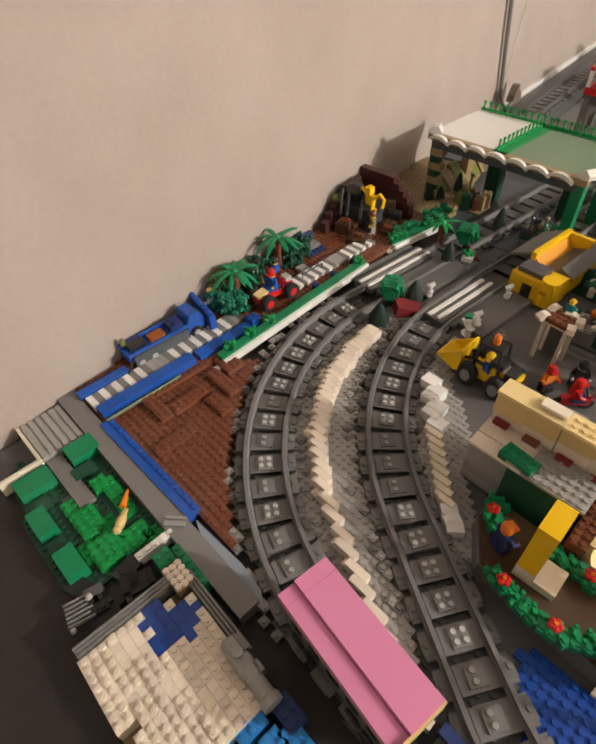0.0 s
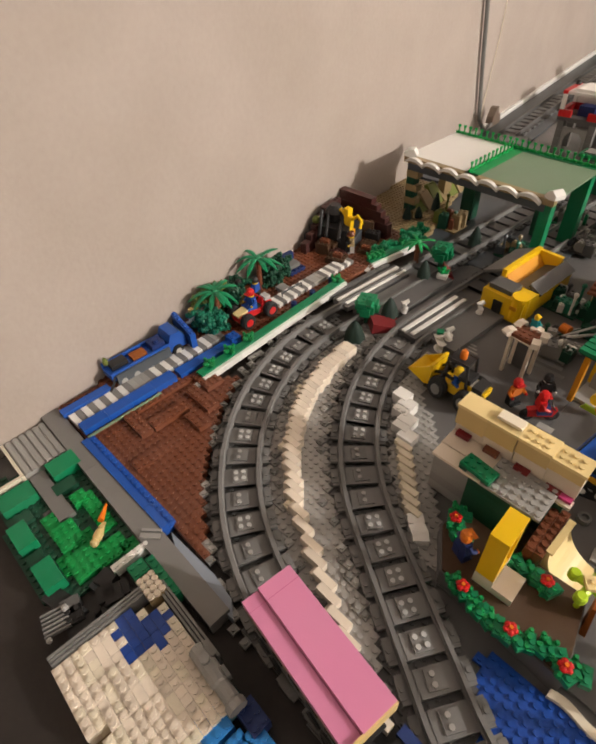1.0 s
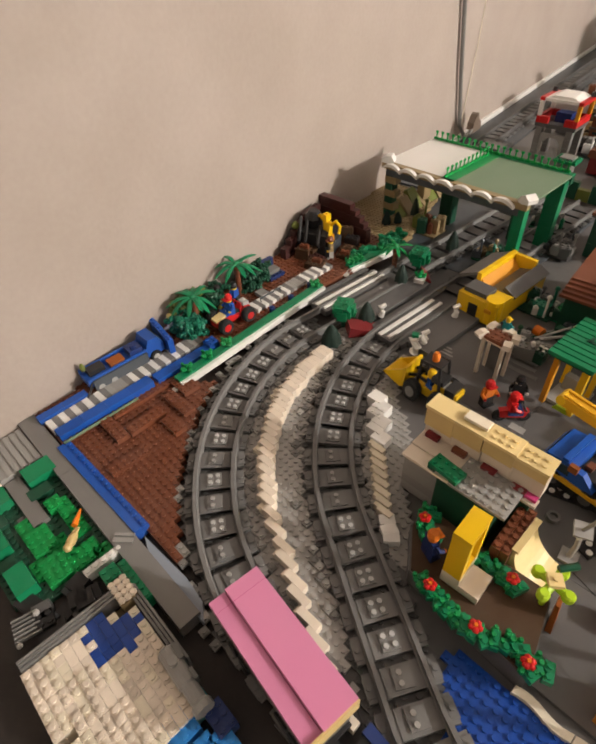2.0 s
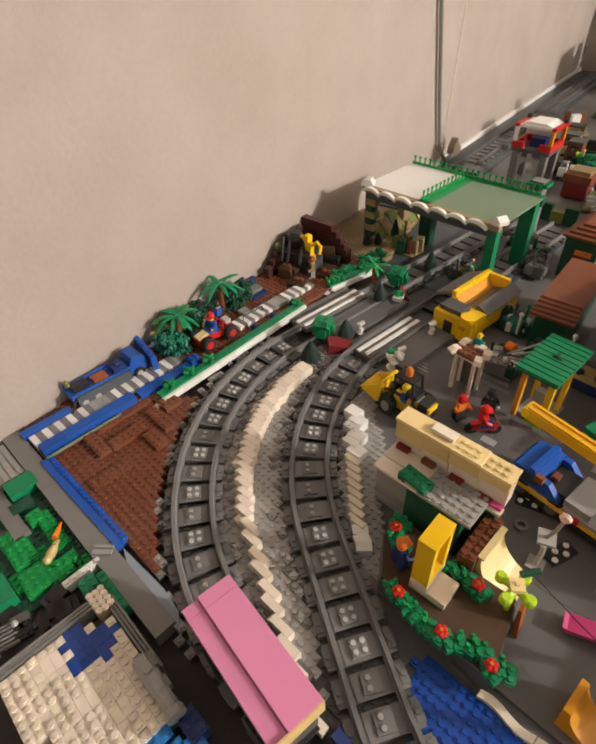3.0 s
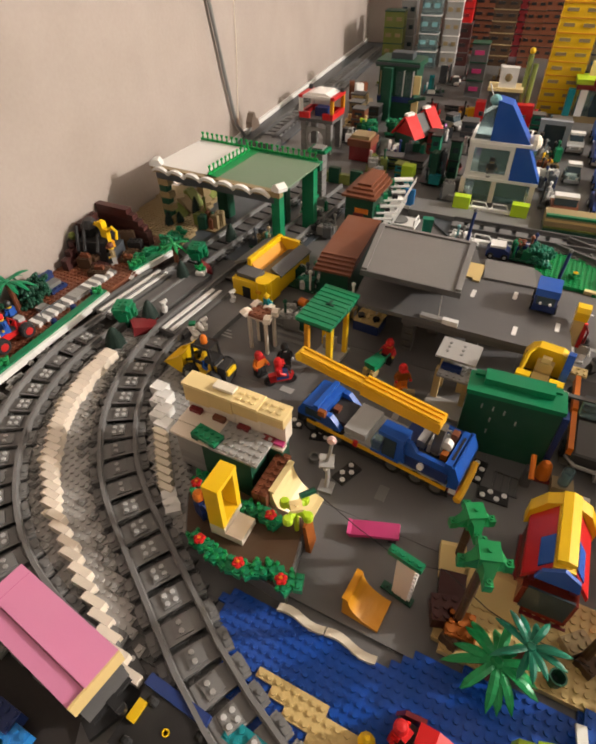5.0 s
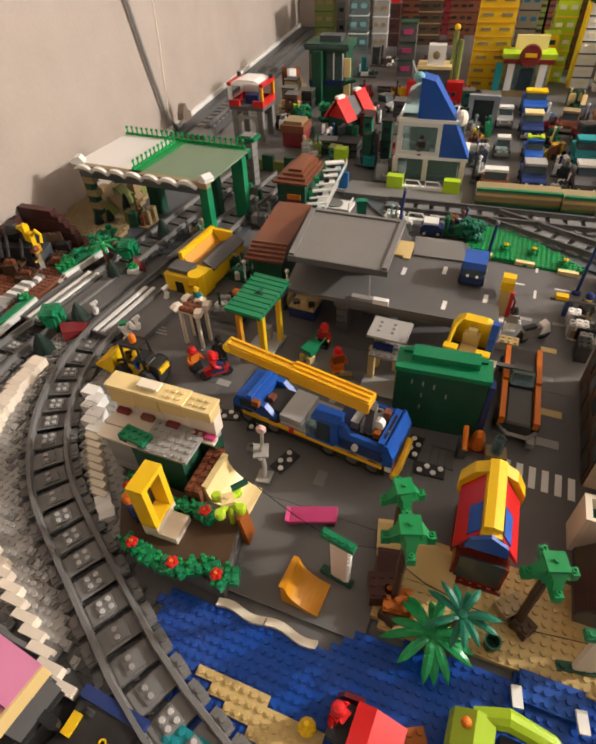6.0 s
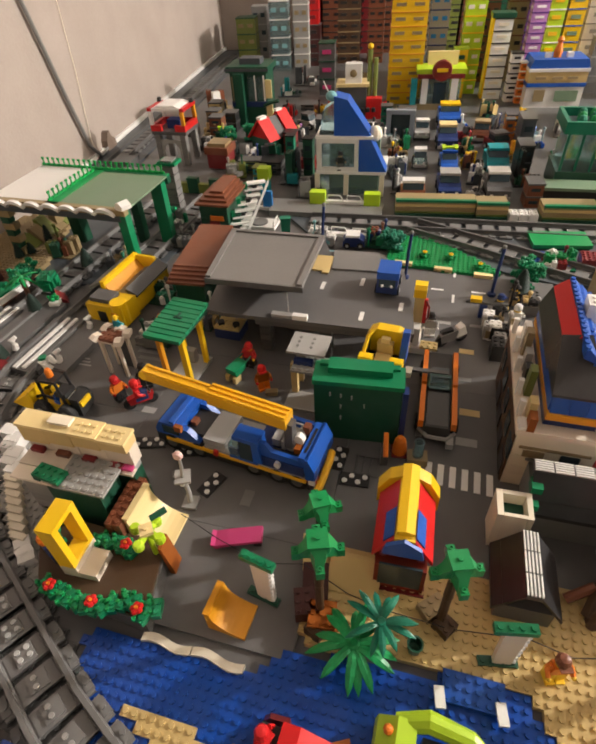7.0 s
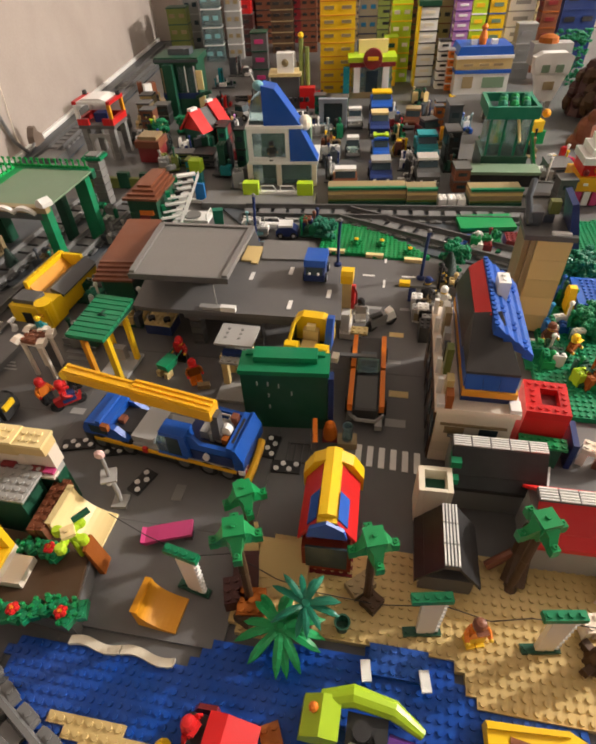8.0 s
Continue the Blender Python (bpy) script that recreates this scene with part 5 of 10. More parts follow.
def cottage():
    """Tall front: tan parapet wall, pale ledge with dark pink bricks, a bench and a studded grey roof."""
    t = thing("cottage", "pale cottage with tan parapet, wide ledge and studded grey roof", "house", 0.055, 0.377, 0.0, -6.5)
    for k in range(5):
        brick(t, "light_grey" if k == 4 else "dark_green", 14.4, 2, 4.2, -0.3, 0.1, 4.2 * k, studs=False, name="wall_brick")
        brick(t, "dark_green", 7.4, 4, 3.9, 1.1, -3.3, 3.9 * k, studs=False, name="wall_brick")
        brick(t, "light_grey", 5, 3, 3.9, -5.2, -2.8, 3.9 * k, studs=False, name="wall_brick")
    brick(t, "cream_white", 9, 3, 1, -3.0, -2.0, 20.2, studs=False, name="ledge", label="smooth pale ledge")
    brick(t, "cream_white", 6, 1.2, 1, 4.6, -1.4, 19.6, studs=False, name="ledge")
    brick(t, "cream_white", 7, 2, 1, -4.0, -4.5, 19.6, studs=False, name="ledge")
    for i, x in enumerate((-5.6, -1.9, 1.9, 5.6)):
        low = (25.5, 26.5, 27.5, 28.5)[i]
        brick(t, "cream_white", 3.7, 1.8, low - 21.0, x, 0.1, 21.0, studs=False, name="wall_brick", label="pale wall under the parapet")
        brick(t, "tan", 3.7, 2.4, 32.6 - low, x, -0.1, low, studs=False, name="wall_brick")
        brick(t, "cream", 3.9, 2.7, 1.1, x, -0.1, 32.6 - 0.5 * (i == 3), studs=i > 1, name="coping", label="pale tan coping")
        # pink bricks in dark red and brown: the parapet's shadow is in their colour
        brick(t, ("dark_red", "brown", "dark_red", "dark_red")[i], 1.8, 0.8, 1.5, x - 0.4, -1.25, 21.3 - 0.7 * (i == 3), studs=False, name="pink_brick", label="pink brick coloured dark for the parapet's shadow")
    brick(t, "sand", 3, 1.4, 1, -1.6, 0.1, 34.0, studs=False, name="tile")
    brick(t, "light_grey", 7, 5, 1, 2.5, -3.4, 20.7, name="roof_plate", label="light grey studded roof")
    brick(t, "magenta", 2.2, 0.8, 1.0, 6.3, -1.2, 20.7, studs=False, name="pink_brick")
    b = thing("green_bench", "green studded bench on the cottage ledge", "bench", 0.0355, 0.3425, 0.066, -14)
    brick(b, "green", 4, 2, 1.4, 0, 0, 1.4, name="seat")
    for q in (-1.5, 1.5):
        brick(b, "dark_green", 1, 2, 1.4, q, 0, 0, studs=False, name="foot")
    s = thing("pipe_stud", "round grey pipe end lying on the road", "pipe", 0.131, 0.404, 0.0)
    part("pipe_end", Shape().lathe([(0.0065, 0), (0.0065, 0.006), (0.0040, 0.006), (0.0040, 0.002)], 14), "mid_grey", s)


cottage()


def quarter_ramp():
    n = 10
    prof = [(0.0, 0.0), (0.040, 0.0), (0.040, 0.0028)] + [(0.040 - 0.034 * math.sin(0.5 * math.pi * k / n), 0.0028 + 0.026 * (1 - math.cos(0.5 * math.pi * k / n))) for k in range(1, n + 1)] + [(0.0, 0.0288)]
    t = thing("quarter_ramp", "amber curved quarter-pipe ramp standing on the road", "ramp", 0.213, 0.264, 0.0, -11)
    part("ramp_body", Shape().prism(prof, -0.0175, 0.0175, "y"), "amber", t)
    part("ramp_lip", Shape().box(-0.0012, 0.005, -0.0176, 0.0176, 0.0284, 0.0304), "amber", t)
    resize(t, 0.88, 0.95)
    p = thing("pink_ramp", "dark pink curved board resting on black blocks", "ramp", 0.2175, 0.3325, 0.0, 7)
    prof = [(-0.031, 0.010), (-0.026, 0.004), (-0.010, 0.010), (0.032, 0.018), (0.031, 0.022), (-0.010, 0.015), (-0.026, 0.011), (-0.031, 0.013)]
    part("board", Shape().prism([(0.82 * x, 0.8 * z) for x, z in prof], -0.0085, 0.0085, "y"), "magenta", p)
    for x in (-0.006, 0.020):
        part("block", Shape().block(x, 0.004, 0, 0.008, 0.016, 0.0076), "black", p)


quarter_ramp()


def mailbox(x, y, z, rz):
    t = thing("kiosk_sign", "tall pale panel on edge with green top and foot", "sign", x, y, z, rz, group="green-topped signs")
    part("foot", brick_mesh("dark_green", 4, 1, 1, True), "dark_green", t)
    part("panel", Shape().prism([(-0.005, 0.0032), (0.010, 0.0032), (0.011, 0.0640), (-0.007, 0.0640)], -0.0022, 0.0022, "y"), "cream_white", t, "pale upright panel")
    for k in range(8):
        part("side_stud", Shape().lathe([(0.0028, 0), (0.0028, 0.0030)], 8, axis="x"), "white", t, "", (0.0096 + 0.0001 * k, 0, 0.0080 + 0.0070 * k))
    part("top", brick_mesh("green", 4, 1, 1.8, True), "green", t, "green studded top", (0, 0, 0.0642))


mailbox(0.2540, 0.2820, 0.0, -18)
mailbox(0.4555, 0.2520, 0.0032, 4)
mailbox(0.5500, 0.2425, 0.0032, 3)


def signpost(x, y, rz, pink):
    t = thing("signpost", "slim grey post with square plates and a round head", "signpost", x, y, 0, rz, group="signposts")
    brick(t, "light_grey", 2, 2, 1, 0, 0, 0, name="foot", studs=False)
    part("post", Shape().tube([(0, 0, 0.003), (0.0010, 0.001, 0.020), (-0.001, 0.002, 0.043)], 0.0026, 8), "light_grey", t)
    part("plate", brick_mesh("light_grey", 2, 2, 1, False), "light_grey", t, "", (-0.001, 0.002, 0.043), (8, 0, 15))
    part("clip", Shape().ball(-0.001, -0.003, 0.038, 0.0026, n=8, m=5), "white", t)
    if pink:
        part("arm", Shape().tube([(-0.001, 0.001, 0.046), (0.003, -0.002, 0.064), (0.005, -0.004, 0.082)], 0.0018, 8), "light_grey", t)
        part("head", Shape().lathe([(0.0038, -0.0026), (0.0054, 0), (0.0038, 0.0026)], 14, (0.005, -0.005, 0.088), "y"), "pale_pink", t, "pale pink round head")


signpost(0.156, 0.3716, 0, True)


def dotted_plate(x, y, rz, n=4):
    t = thing("dotted_tile", "black plate with white round tiles", "floor tile", x, y, 0, rz, group="dotted tiles")
    part("plate", brick_mesh("black", n, 2, 0.8, False), "black", t)
    for i in range(n):
        part("dot", Shape().lathe([(0.0030, 0), (0.0030, 0.0012)], 12), "white", t, "", ((i - (n - 1) / 2) * 0.0072, 0.0035 * (1 if i % 2 else -1), 0.0026))


for q in ((0.172, 0.397, 62, 4), (0.328, 0.421, -4, 4), (0.309, 0.449, 78, 4), (0.082, 0.447, 8, 5), (0.130, 0.440, 8, 4)):
    dotted_plate(*q)


# ---- crane truck ----
def crane_truck():
    t = thing("crane_truck", "blue mobile crane truck with an amber lattice boom", "crane truck", 0.197, 0.447, 0.0, -14.5)
    # the wide lower black box is added for the shade beneath the truck
    part("chassis", Shape().box(-0.108, 0.108, -0.017, 0.017, 0.010, 0.017).box(-0.100, 0.104, -0.0280, 0.0280, 0.0050, 0.0134), "black", t)
    for q in (-1, 1):
        part("side_skirt", Shape().box(-0.094, 0.100, q * 0.0262 - 0.004, q * 0.0262 + 0.004, 0.0150, 0.0190), "boom_yellow", t, "amber side skirt")
        part("red_light", Shape().block(0.103, q * 0.024, 0.010, 0.007, 0.007, 0.007), "dark_red", t)
        part("red_light", Shape().block(-0.020, q * 0.030, 0.016, 0.006, 0.005, 0.006), "red", t)
        for x in (-0.088, -0.048, 0.030, 0.062, 0.088):
            wh = wheel(t, x, q * 0.0225, 0.0140, 0.013, "dark_grey", axis="y", z=0.0110)
            wh.matrix_basis = wh.matrix_basis @ Matrix.Diagonal((1.0, 1.0, 0.783, 1.0))
    part("deck", Shape().box(-0.038, 0.104, -0.0285, 0.0285, 0.0192, 0.0225), "light_grey", t, "pale grey deck")
    part("deck", Shape().box(-0.040, -0.010, -0.025, 0.025, 0.0226, 0.0300), "light_grey", t)
    cab = part("cab", Shape().prism([(-0.110, 0.0195), (-0.110, 0.026), (-0.103, 0.036), (-0.078, 0.038), (-0.070, 0.037), (-0.070, 0.0195)], -0.027, 0.027, "y"), "blue", t, "rounded blue cab")
    part("cab_base", Shape().prism([(-0.111, 0.008), (-0.111, 0.0193), (-0.068, 0.0193), (-0.068, 0.008)], -0.0265, 0.0265, "y"), "black", cab, "black cab underside")
    part("windscreen", Shape().prism([(-0.1110, 0.022), (-0.1045, 0.0355), (-0.1038, 0.0345), (-0.1100, 0.0215)], -0.022, 0.022, "y"), "dark_glass", cab)
    part("roof_bar", Shape().box(-0.086, -0.079, -0.027, 0.027, 0.0384, 0.0415), "blue", cab)
    for q in (-1, 1):
        part("window", Shape().box(-0.098, -0.074, q * 0.0273 - 0.0006, q * 0.0273 + 0.0006, 0.024, 0.034), "dark_glass", cab)
        part("fender", Shape().prism([(-0.0698, 0.0196), (-0.046, 0.0196), (-0.044, 0.0225), (-0.060, 0.0350), (-0.0698, 0.0355)], q * 0.0238 - 0.0040, q * 0.0238 + 0.0040, "y"), "blue", cab)
    part("engine_box", Shape().box(-0.0695, -0.041, -0.0195, 0.0195, 0.0195, 0.0290), "black", t)
    part("tool_block", Shape().box(-0.066, -0.058, -0.010, 0.000, 0.0292, 0.0340), "brown", t)
    part("hose_block", Shape().box(-0.076, -0.066, -0.032, -0.026, 0.034, 0.041), "rust", t)
    # upper carriage
    up = part("upper_carriage", Shape().box(0.030, 0.098, -0.0255, 0.0255, 0.0235, 0.0365), "dark_blue", t, "blue revolving upper carriage")
    part("side_wall", Shape().prism([(0.040, 0.0366), (0.098, 0.0366), (0.098, 0.0450), (0.058, 0.0450), (0.050, 0.0535), (0.040, 0.0545)], -0.0290, -0.0235, "y"), "blue", up)
    part("side_panel", Shape().box(0.002, 0.098, -0.0300, -0.0257, 0.0235, 0.0364), "dark_blue", up, "navy side panel")
    part("side_knob", Shape().lathe([(0.0040, -0.034), (0.0040, -0.0301)], 10, (0.066, 0, 0.0330), "y"), "white", up)
    part("side_wall", Shape().prism([(0.040, 0.030), (0.098, 0.028), (0.098, 0.048), (0.060, 0.050), (0.044, 0.048)], 0.0235, 0.0290, "y"), "blue", up)
    part("rear_wall", Shape().box(0.092, 0.1020, -0.029, 0.029, 0.030, 0.0500), "blue", up)
    part("rear_slot", Shape().box(0.0955, 0.0985, -0.020, 0.018, 0.0500, 0.0506), "black", up)
    part("machinery", Shape().box(0.050, 0.060, -0.010, 0.012, 0.0366, 0.046).box(0.064, 0.068, -0.014, 0.016, 0.0366, 0.050).box(0.076, 0.080, 0.006, 0.018, 0.0366, 0.047), "light_grey", up, "pale grey winch frame")
    part("machinery", Shape().box(0.056, 0.090, -0.022, -0.016, 0.0366, 0.041).box(0.082, 0.090, 0.010, 0.020, 0.0366, 0.044), "black", up)
    part("counterweight", Shape().prism([(0.100, 0.022), (0.112, 0.024), (0.112, 0.036), (0.104, 0.050), (0.100, 0.050)], -0.031, 0.031, "y"), "blue", up)
    part("rear_bumper", Shape().tube([(0.116, -0.034, 0.014), (0.117, -0.020, 0.017), (0.117, 0.004, 0.022), (0.116, 0.016, 0.026)], 0.0048, 8), "boom_yellow", t, "amber rear bumper bar")
    part("rear_plate", Shape().box(0.1035, 0.1115, -0.0300, -0.0180, 0.0150, 0.0215), "white", t, "white tail plate")
    for k in range(2):
        part("tail_stripe", Shape().box(0.1118, 0.1126, -0.0280 + 0.006 * k, -0.0255 + 0.006 * k, 0.0158, 0.0208), "red", t, "red tail stripe")
    part("winch", Shape().lathe([(0.007, -0.012), (0.007, 0.012)], 12, (0.074, 0, 0.044), "y"), "light_grey", up)
    part("pulley", Shape().lathe([(0.006, -0.004), (0.006, 0.004)], 10, (0.084, -0.004, 0.051), "y"), "white", up)
    part("pipe", Shape().tube([(0.060, 0.014, 0.038), (0.064, 0.016, 0.052), (0.080, 0.014, 0.054), (0.086, 0.008, 0.040)], 0.0014), "light_grey", up)
    part("motor", Shape().block(0.0855, -0.0135, 0.0366, 0.008, 0.008, 0.012), "rust", up)
    part("motor", Shape().block(0.0860, 0.0150, 0.0445, 0.008, 0.009, 0.010), "brown", up)
    oc = part("operator_cab", Shape().box(0.002, 0.040, -0.0335, -0.012, 0.0235, 0.0265).box(0.010, 0.043, -0.0335, -0.012, 0.0510, 0.0560).prism([(0.034, 0.0266), (0.046, 0.0266), (0.042, 0.0509), (0.034, 0.0509)], -0.0330, -0.0125, "y"), "blue", up)
    part("seat", Shape().block(0.022, -0.022, 0.0266, 0.009, 0.010, 0.010), "dark_red", oc)
    part("console", Shape().block(0.029, -0.022, 0.0266, 0.004, 0.016, 0.018), "black", oc)
    part("cab_window", Shape().prism([(0.003, 0.0266), (0.0005, 0.036), (0.004, 0.045), (0.010, 0.0509), (0.016, 0.0509), (0.014, 0.0266)], -0.0325, -0.0135, "y"), "glass", oc, "pale blue curved cab glass")
    part("door", Shape().prism([(0.0162, 0.0266), (0.0182, 0.0508), (0.0335, 0.0508), (0.0335, 0.0266)], -0.0332, -0.0320, "y"), "dark_glass", oc, "dark glazed cab door")
    # boom: two telescoping ribbed sections
    a, b = Vector((0.062, -0.008, 0.0774)), Vector((-0.115, -0.008, 0.0870))
    d = (b - a).normalized()
    BT = math.degrees(math.asin(d.z))
    boom = part("boom", Shape().box(-0.088, 0.012, -0.0105, 0.0105, -0.0060, 0.0060), "boom_yellow", t, "amber telescoping boom", tuple(a), (0, BT, 0))
    part("boom_section", Shape().box(-0.178, -0.086, -0.0082, 0.0082, -0.0046, 0.0046), "boom_yellow", boom)
    for y in (-0.0070, 0.0, 0.0070):
        part("boom_rib", Shape().box(-0.088, 0.010, y - 0.0016, y + 0.0016, 0.0060, 0.0078), "boom_yellow", boom)
    for y in (-0.0048, 0.0048):
        part("boom_rib", Shape().box(-0.178, -0.090, y - 0.0016, y + 0.0016, 0.0046, 0.0062), "boom_yellow", boom)
    part("boom_tip", Shape().lathe([(0.0052, -0.0085), (0.0052, 0.0085)], 10, (-0.178, 0, 0), "y"), "yellow", boom)
    part("boom_pivot", Shape().box(0.008, 0.018, -0.006, 0.006, -0.034, -0.002), "dark_grey", boom)
    resize(t, 0.90, 1.15)


crane_truck()


# ---- green container block, stand and small street things ----
def container():
    t = thing("green_container", "tall dark green container with a bright green lid", "container", 0.3255, 0.4935, 0.0, -2)
    for k in range(4):
        brick(t, "dark_green", 12, 3.6, 6.75, 0, 0.0, 6.75 * k, studs=False, name="wall_panel")
    part("lid", Shape().box(-0.0495, 0.0495, -0.0165, 0.0165, 0.0866, 0.0925), "green", t, "bright green lid")
    part("lid_ridge", Shape().box(-0.034, 0.036, -0.002, 0.0163, 0.0925, 0.1000).box(-0.044, 0.044, 0.0090, 0.0161, 0.0925, 0.0955), "green", t)
    for x, z in ((-0.030, 0.070), (-0.018, 0.069), (-0.006, 0.067), (-0.018, 0.052), (-0.018, 0.034), (0.008, 0.056)):
        part("clip", Shape().block(x, -0.0150, z, 0.0016, 0.0014, 0.0055), "light_grey", t)
    part("post", Shape().block(0.0515, -0.010, 0.0, 0.006, 0.012, 0.084), "dark_blue", t, "dark blue corner post")
    s = thing("tile_stand", "stack of pale grey hole plates on tan legs", "stand", 0.256, 0.558, 0.0, -8)
    brick(s, "light_grey", 6, 5, 1, 0.5, 1.0, 21.5, studs=False, name="upper_plate")
    for i in range(2):
        for j in range(3):
            part("hole", Shape().lathe([(0.0020, 0), (0.0020, 0.0006)], 8), "mid_grey", s, "", (-0.009 + 0.017 * i, 0.001 + 0.0085 * j, 0.0720))
    brick(s, "light_grey", 7, 4, 1, 2.0, -1.2, 16, studs=True, name="lower_plate")
    brick(s, "dark_blue", 3, 1, 2, 0.2, -1.4, 17.2, studs=False, name="tile")
    brick(s, "light_grey", 6, 4, 1.2, 0.6, -3.0, 0, studs=False, name="foot")
    for x, y in ((-1.5, -1), (3.0, -1.2), (-1.5, 2.2), (1.8, 2.2)):
        brick(s, "tan", 1, 1, 14.8 if y < 0 else 21.5, x, y, 1.2 if y < 0 else 0, studs=False, name="leg")
    b = thing("wheelbarrow", "green wheelbarrow on tan feet", "wheelbarrow", 0.159, 0.574, 0.0, -25)
    part("tub", Shape().prism([(-0.010, 0.010), (0.008, 0.010), (0.014, 0.020), (-0.012, 0.020)], -0.0085, 0.0085, "x"), "green", b)
    for q in (-1, 1):
        part("foot", Shape().block(q * 0.006, -0.008, 0.0, 0.006, 0.012, 0.0095), "tan", b)
        part("handle", Shape().tube([(q * 0.007, 0.010, 0.018), (q * 0.007, 0.024, 0.021)], 0.0012), "sea_green", b)
    figure(0.172, 0.600, 0.0, -15, "red", "black", "skin", "red", label="worker in red behind the wheelbarrow")
    figure(0.199, 0.556, 0.0, 30, "rust", "orange", "red", "red", label="small figure in orange and red on the road")
    brick(thing("loose_brick", "small tan brick lying on the road", "brick", 0.212, 0.545, 0, 10), "dark_tan", 2, 1, 2, 0, 0, 0, studs=False)


container()


def kiosk():
    t = thing("kiosk", "street kiosk with ribbed green roof on yellow posts", "kiosk", 0.090, 0.576, 0.0, -12)
    for i in range(9):
        part("roof_slat", Shape().block(-0.0, -0.036 + 0.0091 * i, 0.0745 + 0.0006 * i, 0.053, 0.0080, 0.0042), "green", t)
    part("roof_base", Shape().block(0, 0, 0.0725, 0.050, 0.078, 0.0020), "dark_green", t)
    part("roof_emblem", Shape().block(0.002, 0.002, 0.0812, 0.012, 0.004, 0.001).block(0.0, 0.006, 0.0812, 0.004, 0.012, 0.001), "dark_green", t)
    for x, y, m, w in ((0.016, -0.022, "yellow", 0.008), (-0.018, -0.024, "amber", 0.006), (0.016, 0.024, "yellow", 0.006), (-0.018, 0.026, "yellow", 0.006)):
        part("post", Shape().block(x, y, 0.004, w, 0.0065, 0.0685), m, t)
    part("counter", Shape().block(0, 0.01, 0.0, 0.040, 0.050, 0.004).block(-0.006, 0.020, 0.004, 0.018, 0.010, 0.018), "light_grey", t)
    part("sign", Shape().prism([(0.0, 0.0), (0.020, 0.0), (0.016, 0.006), (0.004, 0.006)], -0.026, -0.023, "y"), "lime", t, "", (-0.004, 0, 0.004))
    resize(t, 0.97, 1.13)
    d = thing("display_cart", "grey cart with black wheels and a navy base", "cart", 0.128, 0.668, 0.0, -9)
    brick(d, "dark_blue", 5, 4, 5, 0, 0, 0, studs=False, name="base")
    brick(d, "tan", 5, 4, 1, 0, 0, 5, name="plate")
    for q in (-1.5, 1.5):
        part("knob", Shape().lathe([(0.0052, 0), (0.0052, 0.005)], 10), "black", d, "", (q * U, -0.006, 0.0192))
    part("pole", Shape().tube([(0.006, 0.010, 0.019), (0.008, 0.018, 0.040)], 0.0018), "light_grey", d)
    g = thing("grey_machine", "grey levers and gears beside the kiosk", "machine", 0.035, 0.672, 0.0, -20)
    for i in range(5):
        part("bar", Shape().tube([(-0.02 + 0.007 * i, -0.020, 0.008 + 0.004 * i), (0.004 + 0.006 * i, 0.020, 0.020 + 0.005 * (i % 3))], 0.0018), ("light_grey", "dark_green", "silver", "white", "light_grey")[i], g)
    part("base", Shape().block(0, 0, 0, 0.042, 0.040, 0.009), "mid_grey", g)
    part("drum", Shape().lathe([(0.007, -0.006), (0.007, 0.006)], 12, (-0.010, -0.008, 0.020), "x"), "orange", g)
    part("drum", Shape().lathe([(0.006, -0.003), (0.006, 0.003)], 12, (-0.020, -0.014, 0.016), "x"), "black", g)
    part("leaf", Shape().block(0.012, 0.014, 0.010, 0.022, 0.012, 0.016), "dark_green", g)
    c = thing("market_table", "tall grey stand with a brown tray and white corners", "stand", -0.004, 0.572, 0.0, -12)
    for x, y in ((-1.7, -1.2), (1.7, -1.2), (-1.7, 1.2), (1.7, 1.2)):
        part("leg", Shape().block(0, 0, 0.0, 0.0042, 0.0042, 0.0575), "cream_white", c, "", (x * U, y * U, 0))
    brick(c, "dark_grey", 3, 0.5, 15, 0, 1.3, 0, studs=False, name="back_panel")
    brick(c, "cream_white", 4.4, 3.2, 0.6, 0, 0, 17.4, studs=False, name="tray_rim")
    brick(c, "brown", 4, 3, 1.5, 0, 0, 18, name="tray", studs=True)
    for x, y in ((-2.2, -1.2), (2.2, -1.2), (-2.0, 1.5), (2.2, 1.2), (0.4, 1.7)):
        part("corner_piece", Shape().prism([(-0.008, -0.002), (0.006, -0.004), (0.009, 0.002), (0.002, 0.005), (-0.006, 0.004)], -0.0045, 0.0050, "y"), "cream_white", c, "pale irregular corner piece", (x * U, y * U, 0.061), (0, 0, 50 * x))
    resize(figure(-0.002, 0.588, 0.0625, 160, "teal", "teal", "skin", "yellow", "sit", "small teal figure sitting on the stand"), 0.62, 0.62)


kiosk()


